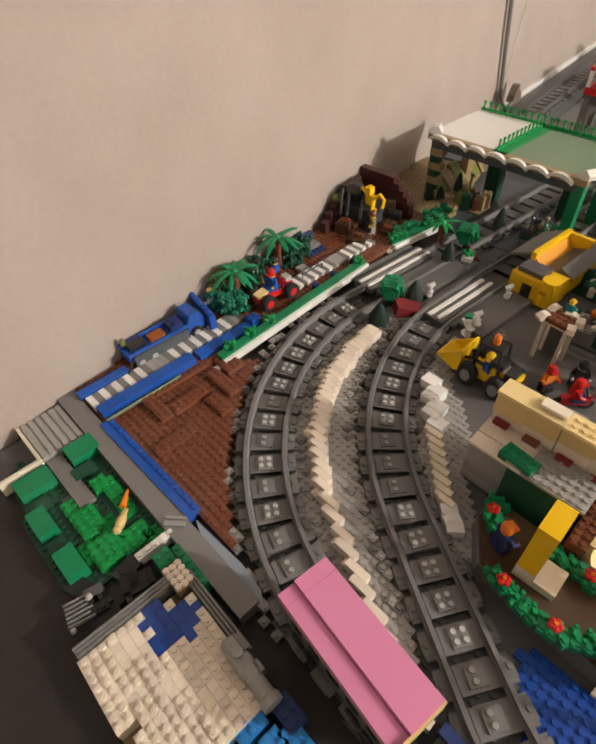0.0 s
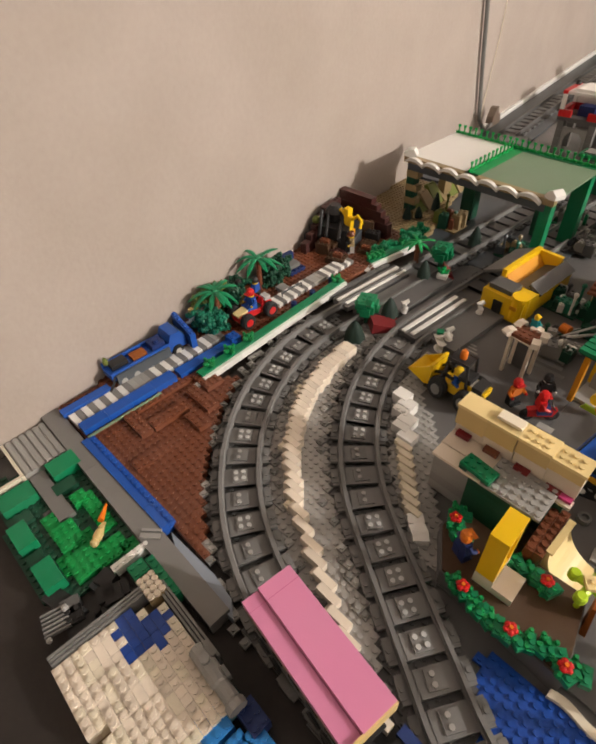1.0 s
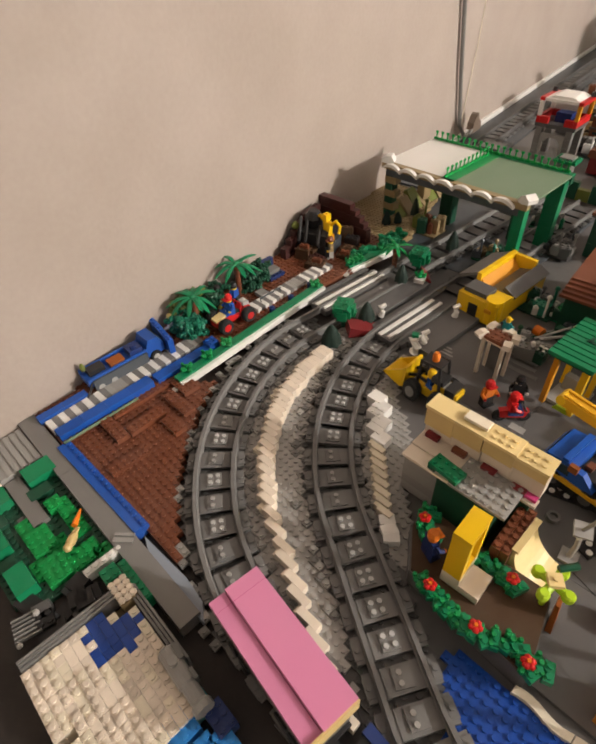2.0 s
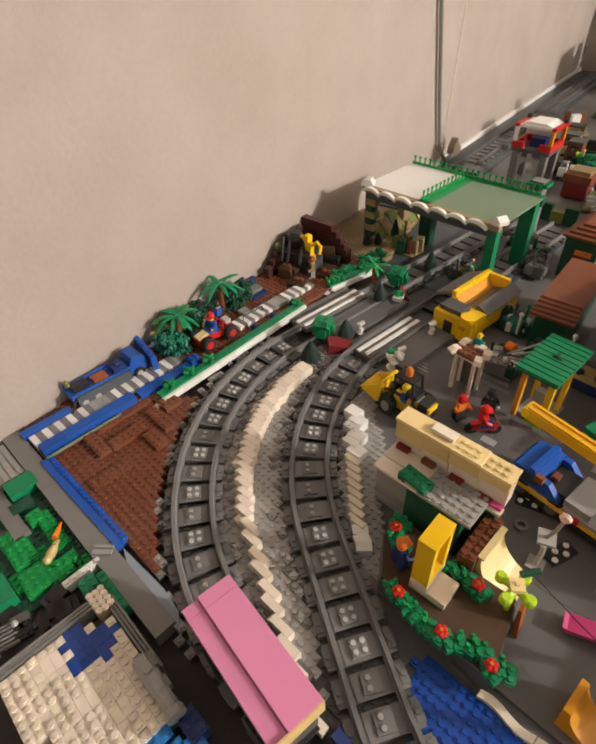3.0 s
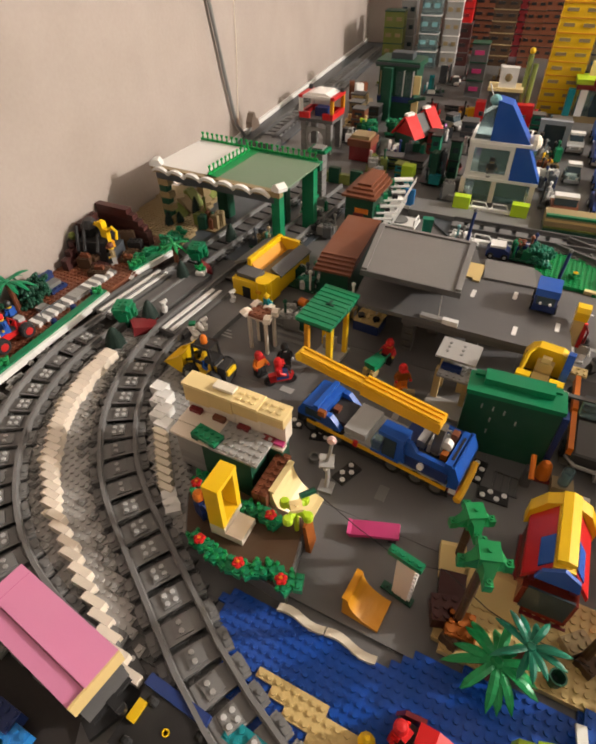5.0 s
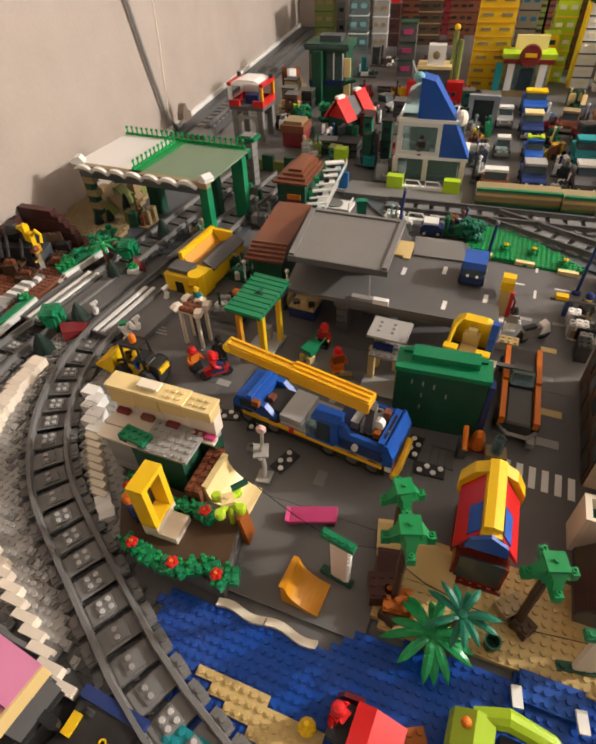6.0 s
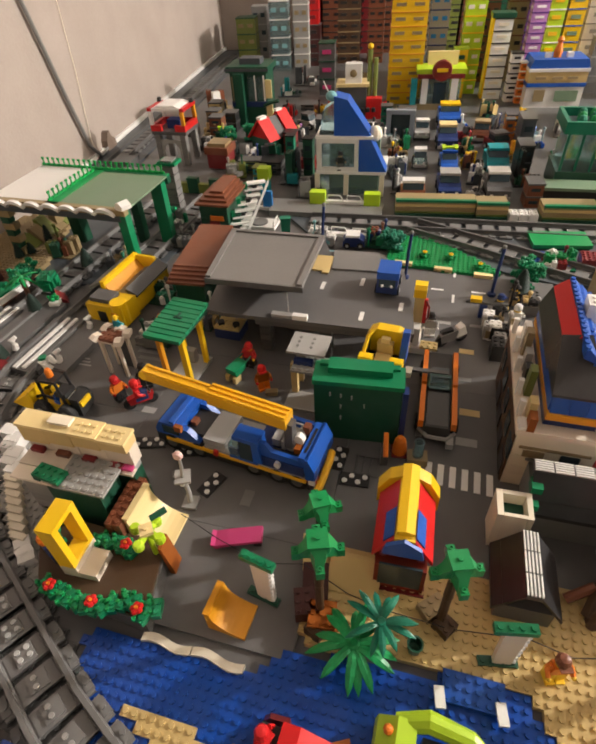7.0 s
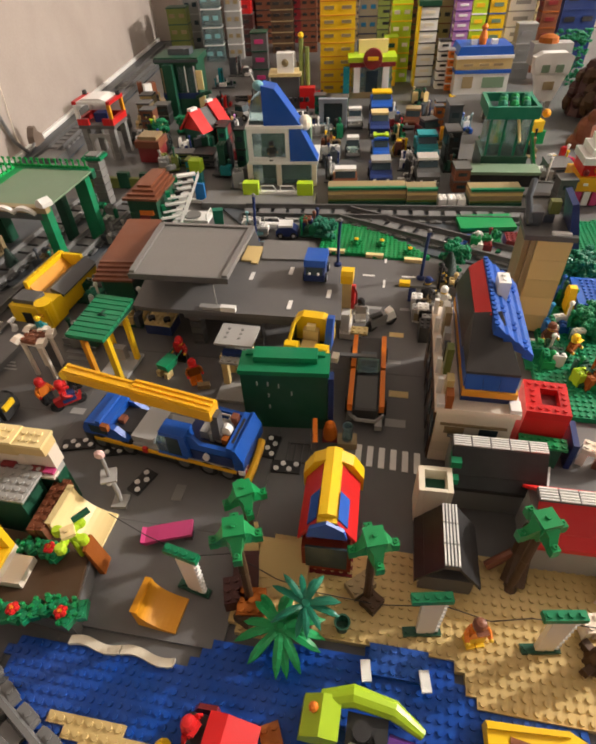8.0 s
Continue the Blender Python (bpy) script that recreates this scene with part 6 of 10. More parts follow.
def loader():
    t = thing("wheel_loader", "yellow wheel loader with raised bucket and black roll cage", "loader", -0.053, 0.487, 0.0, -8)
    part("bucket", Shape().prism([(-0.060, 0.016), (-0.030, 0.008), (-0.026, 0.012), (-0.056, 0.019)], -0.019, 0.019, "y").prism([(-0.030, 0.009), (-0.024, 0.010), (-0.022, 0.036), (-0.026, 0.036)], -0.019, 0.019, "y").prism([(-0.058, 0.017), (-0.028, 0.010), (-0.025, 0.034)], -0.0195, -0.0165, "y").prism([(-0.058, 0.017), (-0.028, 0.010), (-0.025, 0.034)], 0.0165, 0.0195, "y"), "yellow", t, "open yellow bucket")
    part("body", Shape().box(-0.012, 0.036, -0.012, 0.012, 0.010, 0.020).prism([(0.014, 0.020), (0.040, 0.020), (0.040, 0.028), (0.018, 0.030)], -0.010, 0.010, "y"), "yellow", t)
    part("engine", Shape().box(0.034, 0.048, -0.012, 0.012, 0.010, 0.032).box(0.012, 0.030, -0.0105, 0.0105, 0.0302, 0.036), "black", t)
    part("rear_lamp", Shape().block(0.0495, 0, 0.022, 0.004, 0.020, 0.006), "yellow", t)
    for q in (-1, 1):
        part("lift_arm", Shape().tube([(-0.028, q * 0.009, 0.022), (-0.012, q * 0.009, 0.028), (0.006, q * 0.009, 0.026)], 0.0020), "black", t)
        part("cage_bar", Shape().tube([(-0.008, q * 0.011, 0.020), (-0.006, q * 0.011, 0.050), (0.022, q * 0.011, 0.051), (0.026, q * 0.011, 0.022)], 0.0024), "black", t)
        for x in (-0.010, 0.030):
            wheel(t, x, q * 0.0185, 0.0135, 0.012, "mid_grey", axis="y")
    part("cage_bar", Shape().box(-0.006, 0.022, -0.011, 0.011, 0.0490, 0.0515), "black", t, "black cage roof")
    part("beacon", Shape().lathe([(0.0050, 0.0516), (0.0050, 0.058), (0.003, 0.061)], 10, (0.008, 0, 0)), "orange", t)
    part("stripe_tile", Shape().block(0.032, 0, 0.0282, 0.008, 0.016, 0.0016), "white", t)
    resize(t, 0.90, 1.22)
    figure(-0.047, 0.486, 0.016, 90, "blue", "blue", "skin", "yellow", "sit", "driver in blue seated in the loader")
    s = thing("white_bird", "pale bird-like statue with a green cap", "statue", -0.100, 0.545, 0.009, 20)
    part("statue_body", Shape().tube([(0, 0, 0), (0.004, -0.002, 0.010), (-0.003, 0.003, 0.018), (0.008, 0.004, 0.022), (0.014, 0.0, 0.016)], [0.007, 0.006, 0.007, 0.0055, 0.003], 9), "white", s)
    part("cap", Shape().block(-0.001, 0.004, 0.023, 0.009, 0.008, 0.004), "green", s)
    figure(0.014, 0.517, 0.0, 60, "orange", "black", "red", "red", label="worker in an orange vest and red helmet")
    m = thing("toy_motorbike", "red motorbike leaning on the road", "motorbike", 0.048, 0.508, 0.0, 35)
    part("frame_body", Shape().prism([(-0.014, 0.008), (0.014, 0.008), (0.018, 0.018), (0.006, 0.016), (-0.006, 0.020), (-0.016, 0.018)], -0.0035, 0.0035, "y"), "red", m)
    for x in (-0.014, 0.014):
        wheel(m, x, 0, 0.0085, 0.005, "black", axis="y")
    part("handlebar", Shape().tube([(0.012, -0.008, 0.024), (0.014, 0, 0.018), (0.012, 0.008, 0.024)], 0.0011), "black", m)
    figure(0.046, 0.507, 0.014, 125, "red", "dark_blue", "red", "red", "sit", "rider in red on the motorbike")
    figure(0.040, 0.545, 0.0, 30, "black", "black", "white", "black", label="dark figure with a pale face")


loader()


def dumper():
    t = thing("dump_truck", "yellow dump truck with a long open skip", "dump truck", -0.054, 0.735, 0.0, -11)
    cab = part("cab", Shape().box(-0.032, 0.032, -0.070, -0.030, 0.004, 0.038).prism([(-0.070, 0.038), (-0.034, 0.038), (-0.036, 0.0405), (-0.066, 0.0405)], 0.010, 0.032, "x"), "yellow", t)
    part("door_opening", Shape().box(-0.012, 0.002, -0.0716, -0.0702, 0.004, 0.028), "black", cab, "dark door opening")
    part("hatch", Shape().block(-0.010, -0.050, 0.038, 0.036, 0.026, 0.0070), "dark_grey", cab)
    part("corner_drum", Shape().cyl(0.0215, -0.0600, 0.006, 0.0125, 0.038, 14), "yellow", cab, "round yellow corner drum")
    part("cab_light", Shape().block(0.020, -0.0735, 0.026, 0.010, 0.0024, 0.005), "amber", cab)
    bed = Shape()
    bed.box(-0.026, 0.026, -0.028, 0.066, 0.020, 0.024).box(-0.030, -0.023, -0.030, 0.066, 0.024, 0.052).box(-0.0228, 0.012, 0.060, 0.066, 0.024, 0.050)
    part("skip", bed, "yellow", t, "yellow skip rim")
    part("skip_side", Shape().box(0.024, 0.030, -0.030, 0.066, 0.006, 0.032), "yellow", t, "low yellow side wall")
    # the skip is yellow throughout; amber here paints in the shade of its inside
    part("skip_liner", Shape().prism([(-0.0228, 0.0242), (-0.010, 0.0242), (-0.010, 0.028), (-0.0228, 0.044)], -0.028, 0.0598, "y"), "amber", t, "inside of the yellow skip, amber for its shade")
    part("skip_floor", Shape().prism([(-0.0098, 0.0242), (0.016, 0.0242), (0.016, 0.038), (-0.0098, 0.030)], -0.028, 0.0598, "y"), "dark_grey", t)
    part("side_board", Shape().prism([(0.012, 0.040), (0.032, 0.032), (0.034, 0.036), (0.015, 0.046)], -0.028, 0.066, "y"), "dark_grey", t, "tilted dark grey side board")
    part("side_board", Shape().prism([(-0.064, 0.026), (-0.0305, 0.044), (-0.0305, 0.048), (-0.066, 0.030)], -0.020, 0.070, "y"), "mid_grey", t, "grey hinged side board")
    for q in (-1, 1):
        for y in (-0.048, 0.015, 0.045):
            wheel(t, q * 0.024, y, 0.011, 0.010, "yellow")


dumper()


def shed(x, y, rz, w, d, h, label, wall="dark_green"):
    """Reddish brown stepped hip roof over a green body."""
    t = thing("shed", label, "shed", x, y, 0.0, rz, group="brown-roofed sheds")
    for k in range(3):
        part("wall_course", Shape().block(0, 0, h * k / 3, w * 0.82, d * 0.88, h / 3 - 0.0003), wall, t)
    for k in range(4):
        f = 1 - 0.20 * k
        part("roof_course", Shape().block(0, 0.006 * k, h + 0.0042 * k, w * f, d * (1 - 0.08 * k), 0.0041), "brown", t)
    part("door", Shape().block(0, -d * 0.44 - 0.0006, 0.0, w * 0.3, 0.0014, h * 0.6), "dark_red", t)
    return t


ls = thing("platform_shed", "long platform shed with a smooth brown sloping roof", "shed", 0.0610, 0.780, 0.0, -3)
part("wall", Shape().block(0, 0, 0.0, 0.046, 0.138, 0.058), "dark_green", ls)
part("roof", Shape().prism([(-0.076, 0.058), (0.078, 0.070), (0.078, 0.079), (-0.050, 0.0735), (-0.076, 0.062)], -0.029, 0.029, "x"), "brown", ls, "smooth brown roof")
for k in range(5):
    part("roof_rib", Shape().block(0, -0.0785 + 0.0075 * k, 0.0600 + 0.0030 * k, 0.060 - 0.001 * k, 0.0050, 0.0036), "brown", ls)
sh2 = shed(0.038, 0.985, -6, 0.066, 0.100, 0.074, "brown-roofed green signal house")
part("sign", Shape().block(0.006, -0.046, 0.046, 0.026, 0.002, 0.009), "orange", sh2, "orange and white sign")


def stairs(x, y, rz, n, label):
    t = thing("white_stairs", label, "stairs", x, y, 0.0, rz, group="white stairs")
    part("tower_block", Shape().block(0.008, 0.012, 0.0, 0.016, 0.012, 0.0085 * n), "dark_green", t)
    for k in range(n):
        part("step", Shape().block(0.0065 * k, 0.0035 * k, 0.012 + 0.0105 * k, 0.036, 0.012, 0.0035), "white", t)
    for k in range(1, n, 2):
        part("newel", Shape().block(-0.016 + 0.0065 * k, 0.0035 * k, 0.0155 + 0.0105 * k, 0.008, 0.010, 0.0100), "green", t, "green end brick")
        part("tread_pot", Shape().block(0.002 + 0.0065 * k, 0.0035 * k + 0.001, 0.0155 + 0.0105 * k, 0.009, 0.008, 0.0070), "black", t, "dark block on the step")
    part("stringer", Shape().tube([(-0.012, 0.0, 0.0), (-0.012 + 0.0065 * n, 0.0035 * n, 0.0105 * n)], 0.003), "sea_green", t)
    part("side_rail", Shape().slab([(0.018, -0.006, 0.010), (0.018 + 0.0065 * n, 0.0035 * n - 0.006, 0.010 + 0.0105 * n), (0.018 + 0.0065 * n, 0.0035 * n - 0.006, 0.002 + 0.0105 * n), (0.018, -0.006, 0.002)], 0.003), "white", t, "slanted white side rail")


stairs(0.066, 0.945, 20, 6, "white plate stairs with green stringers by the shed")
stairs(0.064, 1.010, 20, 7, "white plate stairs climbing beside the signal house")


# ---- raised road ----
def raised_road():
    t = thing("raised_road", "raised grey road deck with white dashes and dark piers", "road deck", 0.0, 0.0, 0.0)
    Z = 0.070
    part("deck", Shape().prism([(0.140, 0.622), (0.388, 0.598), (0.388, 0.642), (0.377, 0.740), (0.345, 0.792), (0.262, 0.797), (0.250, 0.840), (0.110, 0.840), (0.110, 0.628)], Z - 0.006, Z, "z"), "road_grey", t)
    part("deck", Shape().prism([(0.272, 0.742), (0.345, 0.738), (0.340, 0.7918), (0.270, 0.7965)], Z + 0.0002, Z + 0.0030, "z"), "edge_grey", t, "lighter smooth deck panel")
    part("fascia", Shape().box(-0.100, 0.108, -0.003, 0.003, -0.014, -0.0064), "dark_grey", t, "", (0.280, 0.6125, Z), (0, 0, -5.8))
    for x, y in ((0.365, 0.612), (0.275, 0.632), (0.190, 0.640), (0.372, 0.70), (0.27, 0.76), (0.13, 0.80)):
        for k in range(6):
            part("pier_brick", brick_mesh("dark_grey", 2, 2, 3.15, False), "dark_grey", t, "", (x, y, -0.0036 + 0.0112 * k), (0, 0, G))
    for x, y, r in ((0.321, 0.630, 0), (0.263, 0.699, 0), (0.318, 0.712, 0), (0.372, 0.655, 0)):
        part("dash", Shape().block(0, 0, Z, 0.0056, 0.019, 0.0006), "white", t, "", (x, y, 0.0), (0, 0, G))
    part("kerb_tile", Shape().block(0, 0, Z, 0.030, 0.0085, 0.004), "light_grey", t, "", (0.218, 0.622, 0), (0, 0, G))
    part("kerb_tile", Shape().block(0, 0, Z, 0.020, 0.007, 0.007), "white", t, "", (0.242, 0.617, 0), (0, 0, G))
    part("antenna", Shape().tube([(0.226, 0.624, Z + 0.004), (0.225, 0.626, Z + 0.034)], 0.0008), "light_grey", t)
    cv = [(-0.012, -0.020), (0.004, -0.020), (0.004, -0.026), (0.014, -0.026), (0.014, 0.022), (-0.012, 0.022)]
    part("tan_plate", Shape().prism(cv, Z + 0.0002, Z + 0.0026, "z"), "tan", t, "stepped tan plate", (0.2560, 0.757, 0), (0, 0, -6))
    s = thing("ramp_slab", "large grey road slab tilted up with a raised rim", "slab", 0, 0)
    fl, fr, br, bl = (0.117, 0.633, 0.118), (0.246, 0.620, 0.118), (0.252, 0.830, 0.0765), (0.095, 0.846, 0.0765)
    part("panel", Shape().slab([fl, fr, br, bl], 0.004), "edge_grey", s)
    mix = lambda p, q, f: tuple(u + (v - u) * f for u, v in zip(p, q))  # noqa: E731
    up = lambda p: (p[0], p[1], p[2] + 0.0032)  # noqa: E731
    for a, b, c, d in ((fr, br, bl, fl), (fl, bl, br, fr)):
        part("rim", Shape().slab([up(a), up(mix(a, b, 0.985)), up(mix(mix(a, d, 0.055), mix(b, c, 0.055), 0.985)), up(mix(a, d, 0.055))], 0.0031), "edge_grey", s)
    part("rim", Shape().slab([up(br), up(bl), up(mix(bl, fl, 0.05)), up(mix(br, fr, 0.05))], 0.0031), "edge_grey", s)
    part("front_edge", Shape().slab([(fl[0] - 0.001, fl[1] - 0.004, fl[2] + 0.001), (fr[0] + 0.001, fr[1] - 0.004, fr[2] + 0.001), mix(fr, br, -0.001), mix(fl, bl, -0.001)], 0.008), "dark_grey", s)
    for x, y, z in ((0.135, 0.70, 0.0995), (0.220, 0.69, 0.0995), (0.120, 0.78, 0.083), (0.235, 0.77, 0.083)):
        part("support", Shape().block(x, y, -0.0036, 0.016, 0.016, z + 0.0036), "dark_grey", s)
    b = thing("toy_van", "small dark blue van with a bright blue roof", "van", 0.354, 0.700, Z, -6)
    part("body", Shape().prism([(-0.024, 0.006), (0.024, 0.006), (0.024, 0.022), (-0.018, 0.024), (-0.024, 0.016)], -0.014, 0.014, "x"), "dark_blue", b)
    part("windscreen", Shape().prism([(-0.0245, 0.016), (-0.0185, 0.0235), (-0.019, 0.0245), (-0.0255, 0.0165)], -0.011, 0.011, "x"), "dark_glass", b)
    part("roof", Shape().prism([(-0.018, 0.0242), (0.024, 0.0222), (0.024, 0.030), (-0.014, 0.032)], -0.0148, 0.0148, "x"), "blue", b, "bright blue roof")
    for q in (-1, 1):
        part("headlight", Shape().cyl(q * 0.006, -0.0255, 0.018, 0.0018, 0.002, 8, "y"), "white", b)
        for y in (-0.014, 0.014):
            wheel(b, q * 0.0135, y, 0.0070, 0.006)
    p = thing("fuel_pump", "tan fuel pump column with a yellow head", "fuel pump", 0.397, 0.674, 0.0, -8)
    part("column", Shape().block(0, 0, 0, 0.0125, 0.016, 0.080), "tan", p)
    part("head", Shape().prism([(-0.011, 0.080), (0.011, 0.080), (0.011, 0.092), (0.005, 0.097), (-0.007, 0.097), (-0.011, 0.092)], -0.008, 0.008, "x"), "yellow", p)
    part("side_panel", Shape().prism([(-0.010, 0.040), (-0.011, 0.056), (-0.004, 0.074), (0.006, 0.070), (0.009, 0.052), (0.004, 0.040)], 0.0066, 0.0112, "x"), "red", p)
    part("hose", Shape().tube([(0.009, -0.006, 0.074), (0.014, -0.009, 0.066), (0.014, -0.010, 0.050), (0.010, -0.010, 0.044)], 0.0014), "dark_red", p)
    part("foot", Shape().block(0.001, -0.018, 0, 0.011, 0.016, 0.040), "white", p)
    y = thing("yellow_cab", "rounded yellow car with black window and blue door", "toy car", 0.351, 0.541, 0.0, -12)
    part("base_block", Shape().block(0, 0, 0.0, 0.040, 0.036, 0.0740), "black", y)
    part("rear_shell", Shape().prism([(-0.0250, 0.0632), (0.0250, 0.0632), (0.0250, 0.084), (0.0200, 0.0930), (0.0120, 0.0965), (-0.0120, 0.0965), (-0.0200, 0.0920), (-0.0250, 0.082)], 0.0130, 0.0260, "y"), "yellow", y)
    part("front_strip", Shape().prism([(-0.0330, 0.0600), (-0.0250, 0.0600), (-0.0250, 0.0700), (-0.0310, 0.0680)], -0.0250, 0.0250, "x"), "yellow", y)
    for q in (-1, 1):
        c = q * 0.0175
        part("fender", Shape().prism([(-0.0248, 0.0632), (-0.0240, 0.0740), (-0.0200, 0.0790), (-0.0130, 0.0800), (-0.0070, 0.0760), (-0.0050, 0.0632)], c - 0.0075, c + 0.0075, "x"), "yellow", y, "rounded yellow fender")
    part("roof_strut", Shape().tube([(-0.0215, -0.010, 0.0770), (-0.0200, 0.006, 0.0900), (-0.0150, 0.014, 0.0940)], 0.0024, 8), "yellow", y)
    part("black_window", Shape().prism([(-0.0045, 0.0640), (0.0128, 0.0640), (0.0128, 0.0880), (0.0040, 0.0840)], -0.0235, -0.0190, "x"), "black", y, "black side window")
    part("door", Shape().prism([(-0.0045, 0.0640), (0.0128, 0.0640), (0.0200, 0.0985), (0.0120, 0.0990), (0.0030, 0.0860)], 0.0180, 0.0258, "x"), "blue", y, "sloping blue door")
    part("seat", Shape().block(0.0, -0.010, 0.0632, 0.018, 0.026, 0.0075).block(0.0, 0.0085, 0.0632, 0.018, 0.0085, 0.020), "tan", y, "tan seat and bonnet")
    part("headrest", Shape().block(0.0, 0.0085, 0.0834, 0.010, 0.006, 0.006), "cream", y)
    part("rear_light", Shape().block(0.030, 0.004, 0.056, 0.008, 0.012, 0.007), "sand", y)
    for ob in y.children:
        if ob.name.split(".")[0] not in ("base_block", "rear_light"):
            ob.location.z += 0.0108
    for x, yy, h, m in ((0.236, 0.925, 0.085, "dark_blue"), (0.385, 0.842, 0.080, "dark_blue"), (0.519, 0.800, 0.082, "dark_blue")):
        l = thing("lamp_post", "slim dark blue lamp post", "lamp post", x, yy, 0.0, 0, group="lamp posts")
        part("foot", Shape().lathe([(0.0065, 0), (0.0065, 0.004), (0.003, 0.006)], 10), "dark_blue", l)
        part("post", Shape().tube([(0, 0, 0.005), (0.001, 0.0, h * 0.6), (0.003, 0.001, h)], 0.0026, 8), m, l)
        part("head", Shape().ball(0.003, 0.001, h + 0.002, 0.0036, n=8, m=5), "mid_grey", l)


raised_road()


def orange_truck():
    t = thing("roadster", "black roadster with orange side beams and grey grille", "toy car", 0.4225, 0.556, 0.0, -5)
    part("body", Shape().prism([(-0.072, 0.008), (0.066, 0.008), (0.066, 0.022), (0.020, 0.026), (-0.010, 0.020), (-0.066, 0.020)], -0.0150, 0.0150, "x"), "black", t)
    part("bonnet", Shape().prism([(-0.066, 0.0202), (-0.012, 0.0202), (-0.012, 0.025), (-0.064, 0.0225)], -0.0125, 0.0125, "x"), "dark_grey", t)
    for q in (-1, 1):
        part("side_beam", Shape().box(q * 0.0185 - 0.0030, q * 0.0185 + 0.0030, -0.066, -0.004, 0.018, 0.0285), "orange", t, "orange side beam")
        part("side_beam", Shape().box(q * 0.0185 - 0.0030, q * 0.0185 + 0.0030, -0.002, 0.060, 0.020, 0.0310), "orange", t)
        for y in (-0.050, 0.045):
            wheel(t, q * 0.0205, y, 0.0105, 0.008, "dark_grey")
    part("bumper", Shape().tube([(-0.020, -0.062, 0.012), (-0.010, -0.074, 0.012), (0.012, -0.075, 0.012), (0.021, -0.064, 0.012)], 0.0024), "light_grey", t)
    part("grille", Shape().block(0.016, -0.076, 0.004, 0.008, 0.012, 0.008), "light_grey", t)
    part("windscreen", Shape().prism([(-0.006, 0.0245), (0.000, 0.0245), (0.006, 0.038), (0.002, 0.038)], -0.013, 0.013, "x"), "glass", t)
    part("spoiler", Shape().block(-0.014, 0.010, 0.0360, 0.046, 0.006, 0.003), "dark_grey", t, "", (0, 0, 0), (0, 0, 0))
    part("seat_block", Shape().block(0.0, 0.012, 0.0262, 0.020, 0.018, 0.010), "slate", t)
    part("cockpit_rim", Shape().tube([(-0.013, -0.004, 0.026), (-0.012, 0.006, 0.036), (0.012, 0.006, 0.036), (0.013, -0.004, 0.026)], 0.0018), "sage", t, "pale grey-green cockpit rim")
    m = thing("toy_motorbike", "grey and white racing motorbike on the road", "motorbike", 0.447, 0.672, 0.0, 30)
    part("frame_body", Shape().prism([(-0.018, 0.008), (0.016, 0.008), (0.020, 0.020), (0.004, 0.024), (-0.020, 0.020)], -0.004, 0.004, "y"), "mid_grey", m)
    part("fairing", Shape().prism([(0.006, 0.012), (0.022, 0.014), (0.016, 0.030), (0.008, 0.026)], -0.0055, 0.0055, "y"), "white", m)
    for x in (-0.016, 0.016):
        wheel(m, x, 0, 0.010, 0.006, "black", axis="y")
    part("seat", Shape().block(-0.010, 0, 0.0235, 0.018, 0.007, 0.004), "black", m)
    w = thing("low_wall", "short white wall with a tan cap beside the road", "low wall", 0.397, 0.672, 0.0, -8)
    brick(w, "white", 2, 4, 4, 0, 0, 0, studs=False)
    brick(w, "white", 4, 2, 3, 1.2, -2.4, 0)
    brick(w, "cream", 3, 2, 1, 2.6, -2.4, 3, studs=True)
    figure(0.418, 0.690, 0.0, 0, "light_grey", "white", "white", "black", label="pale figure beside the motorbike")


orange_truck()


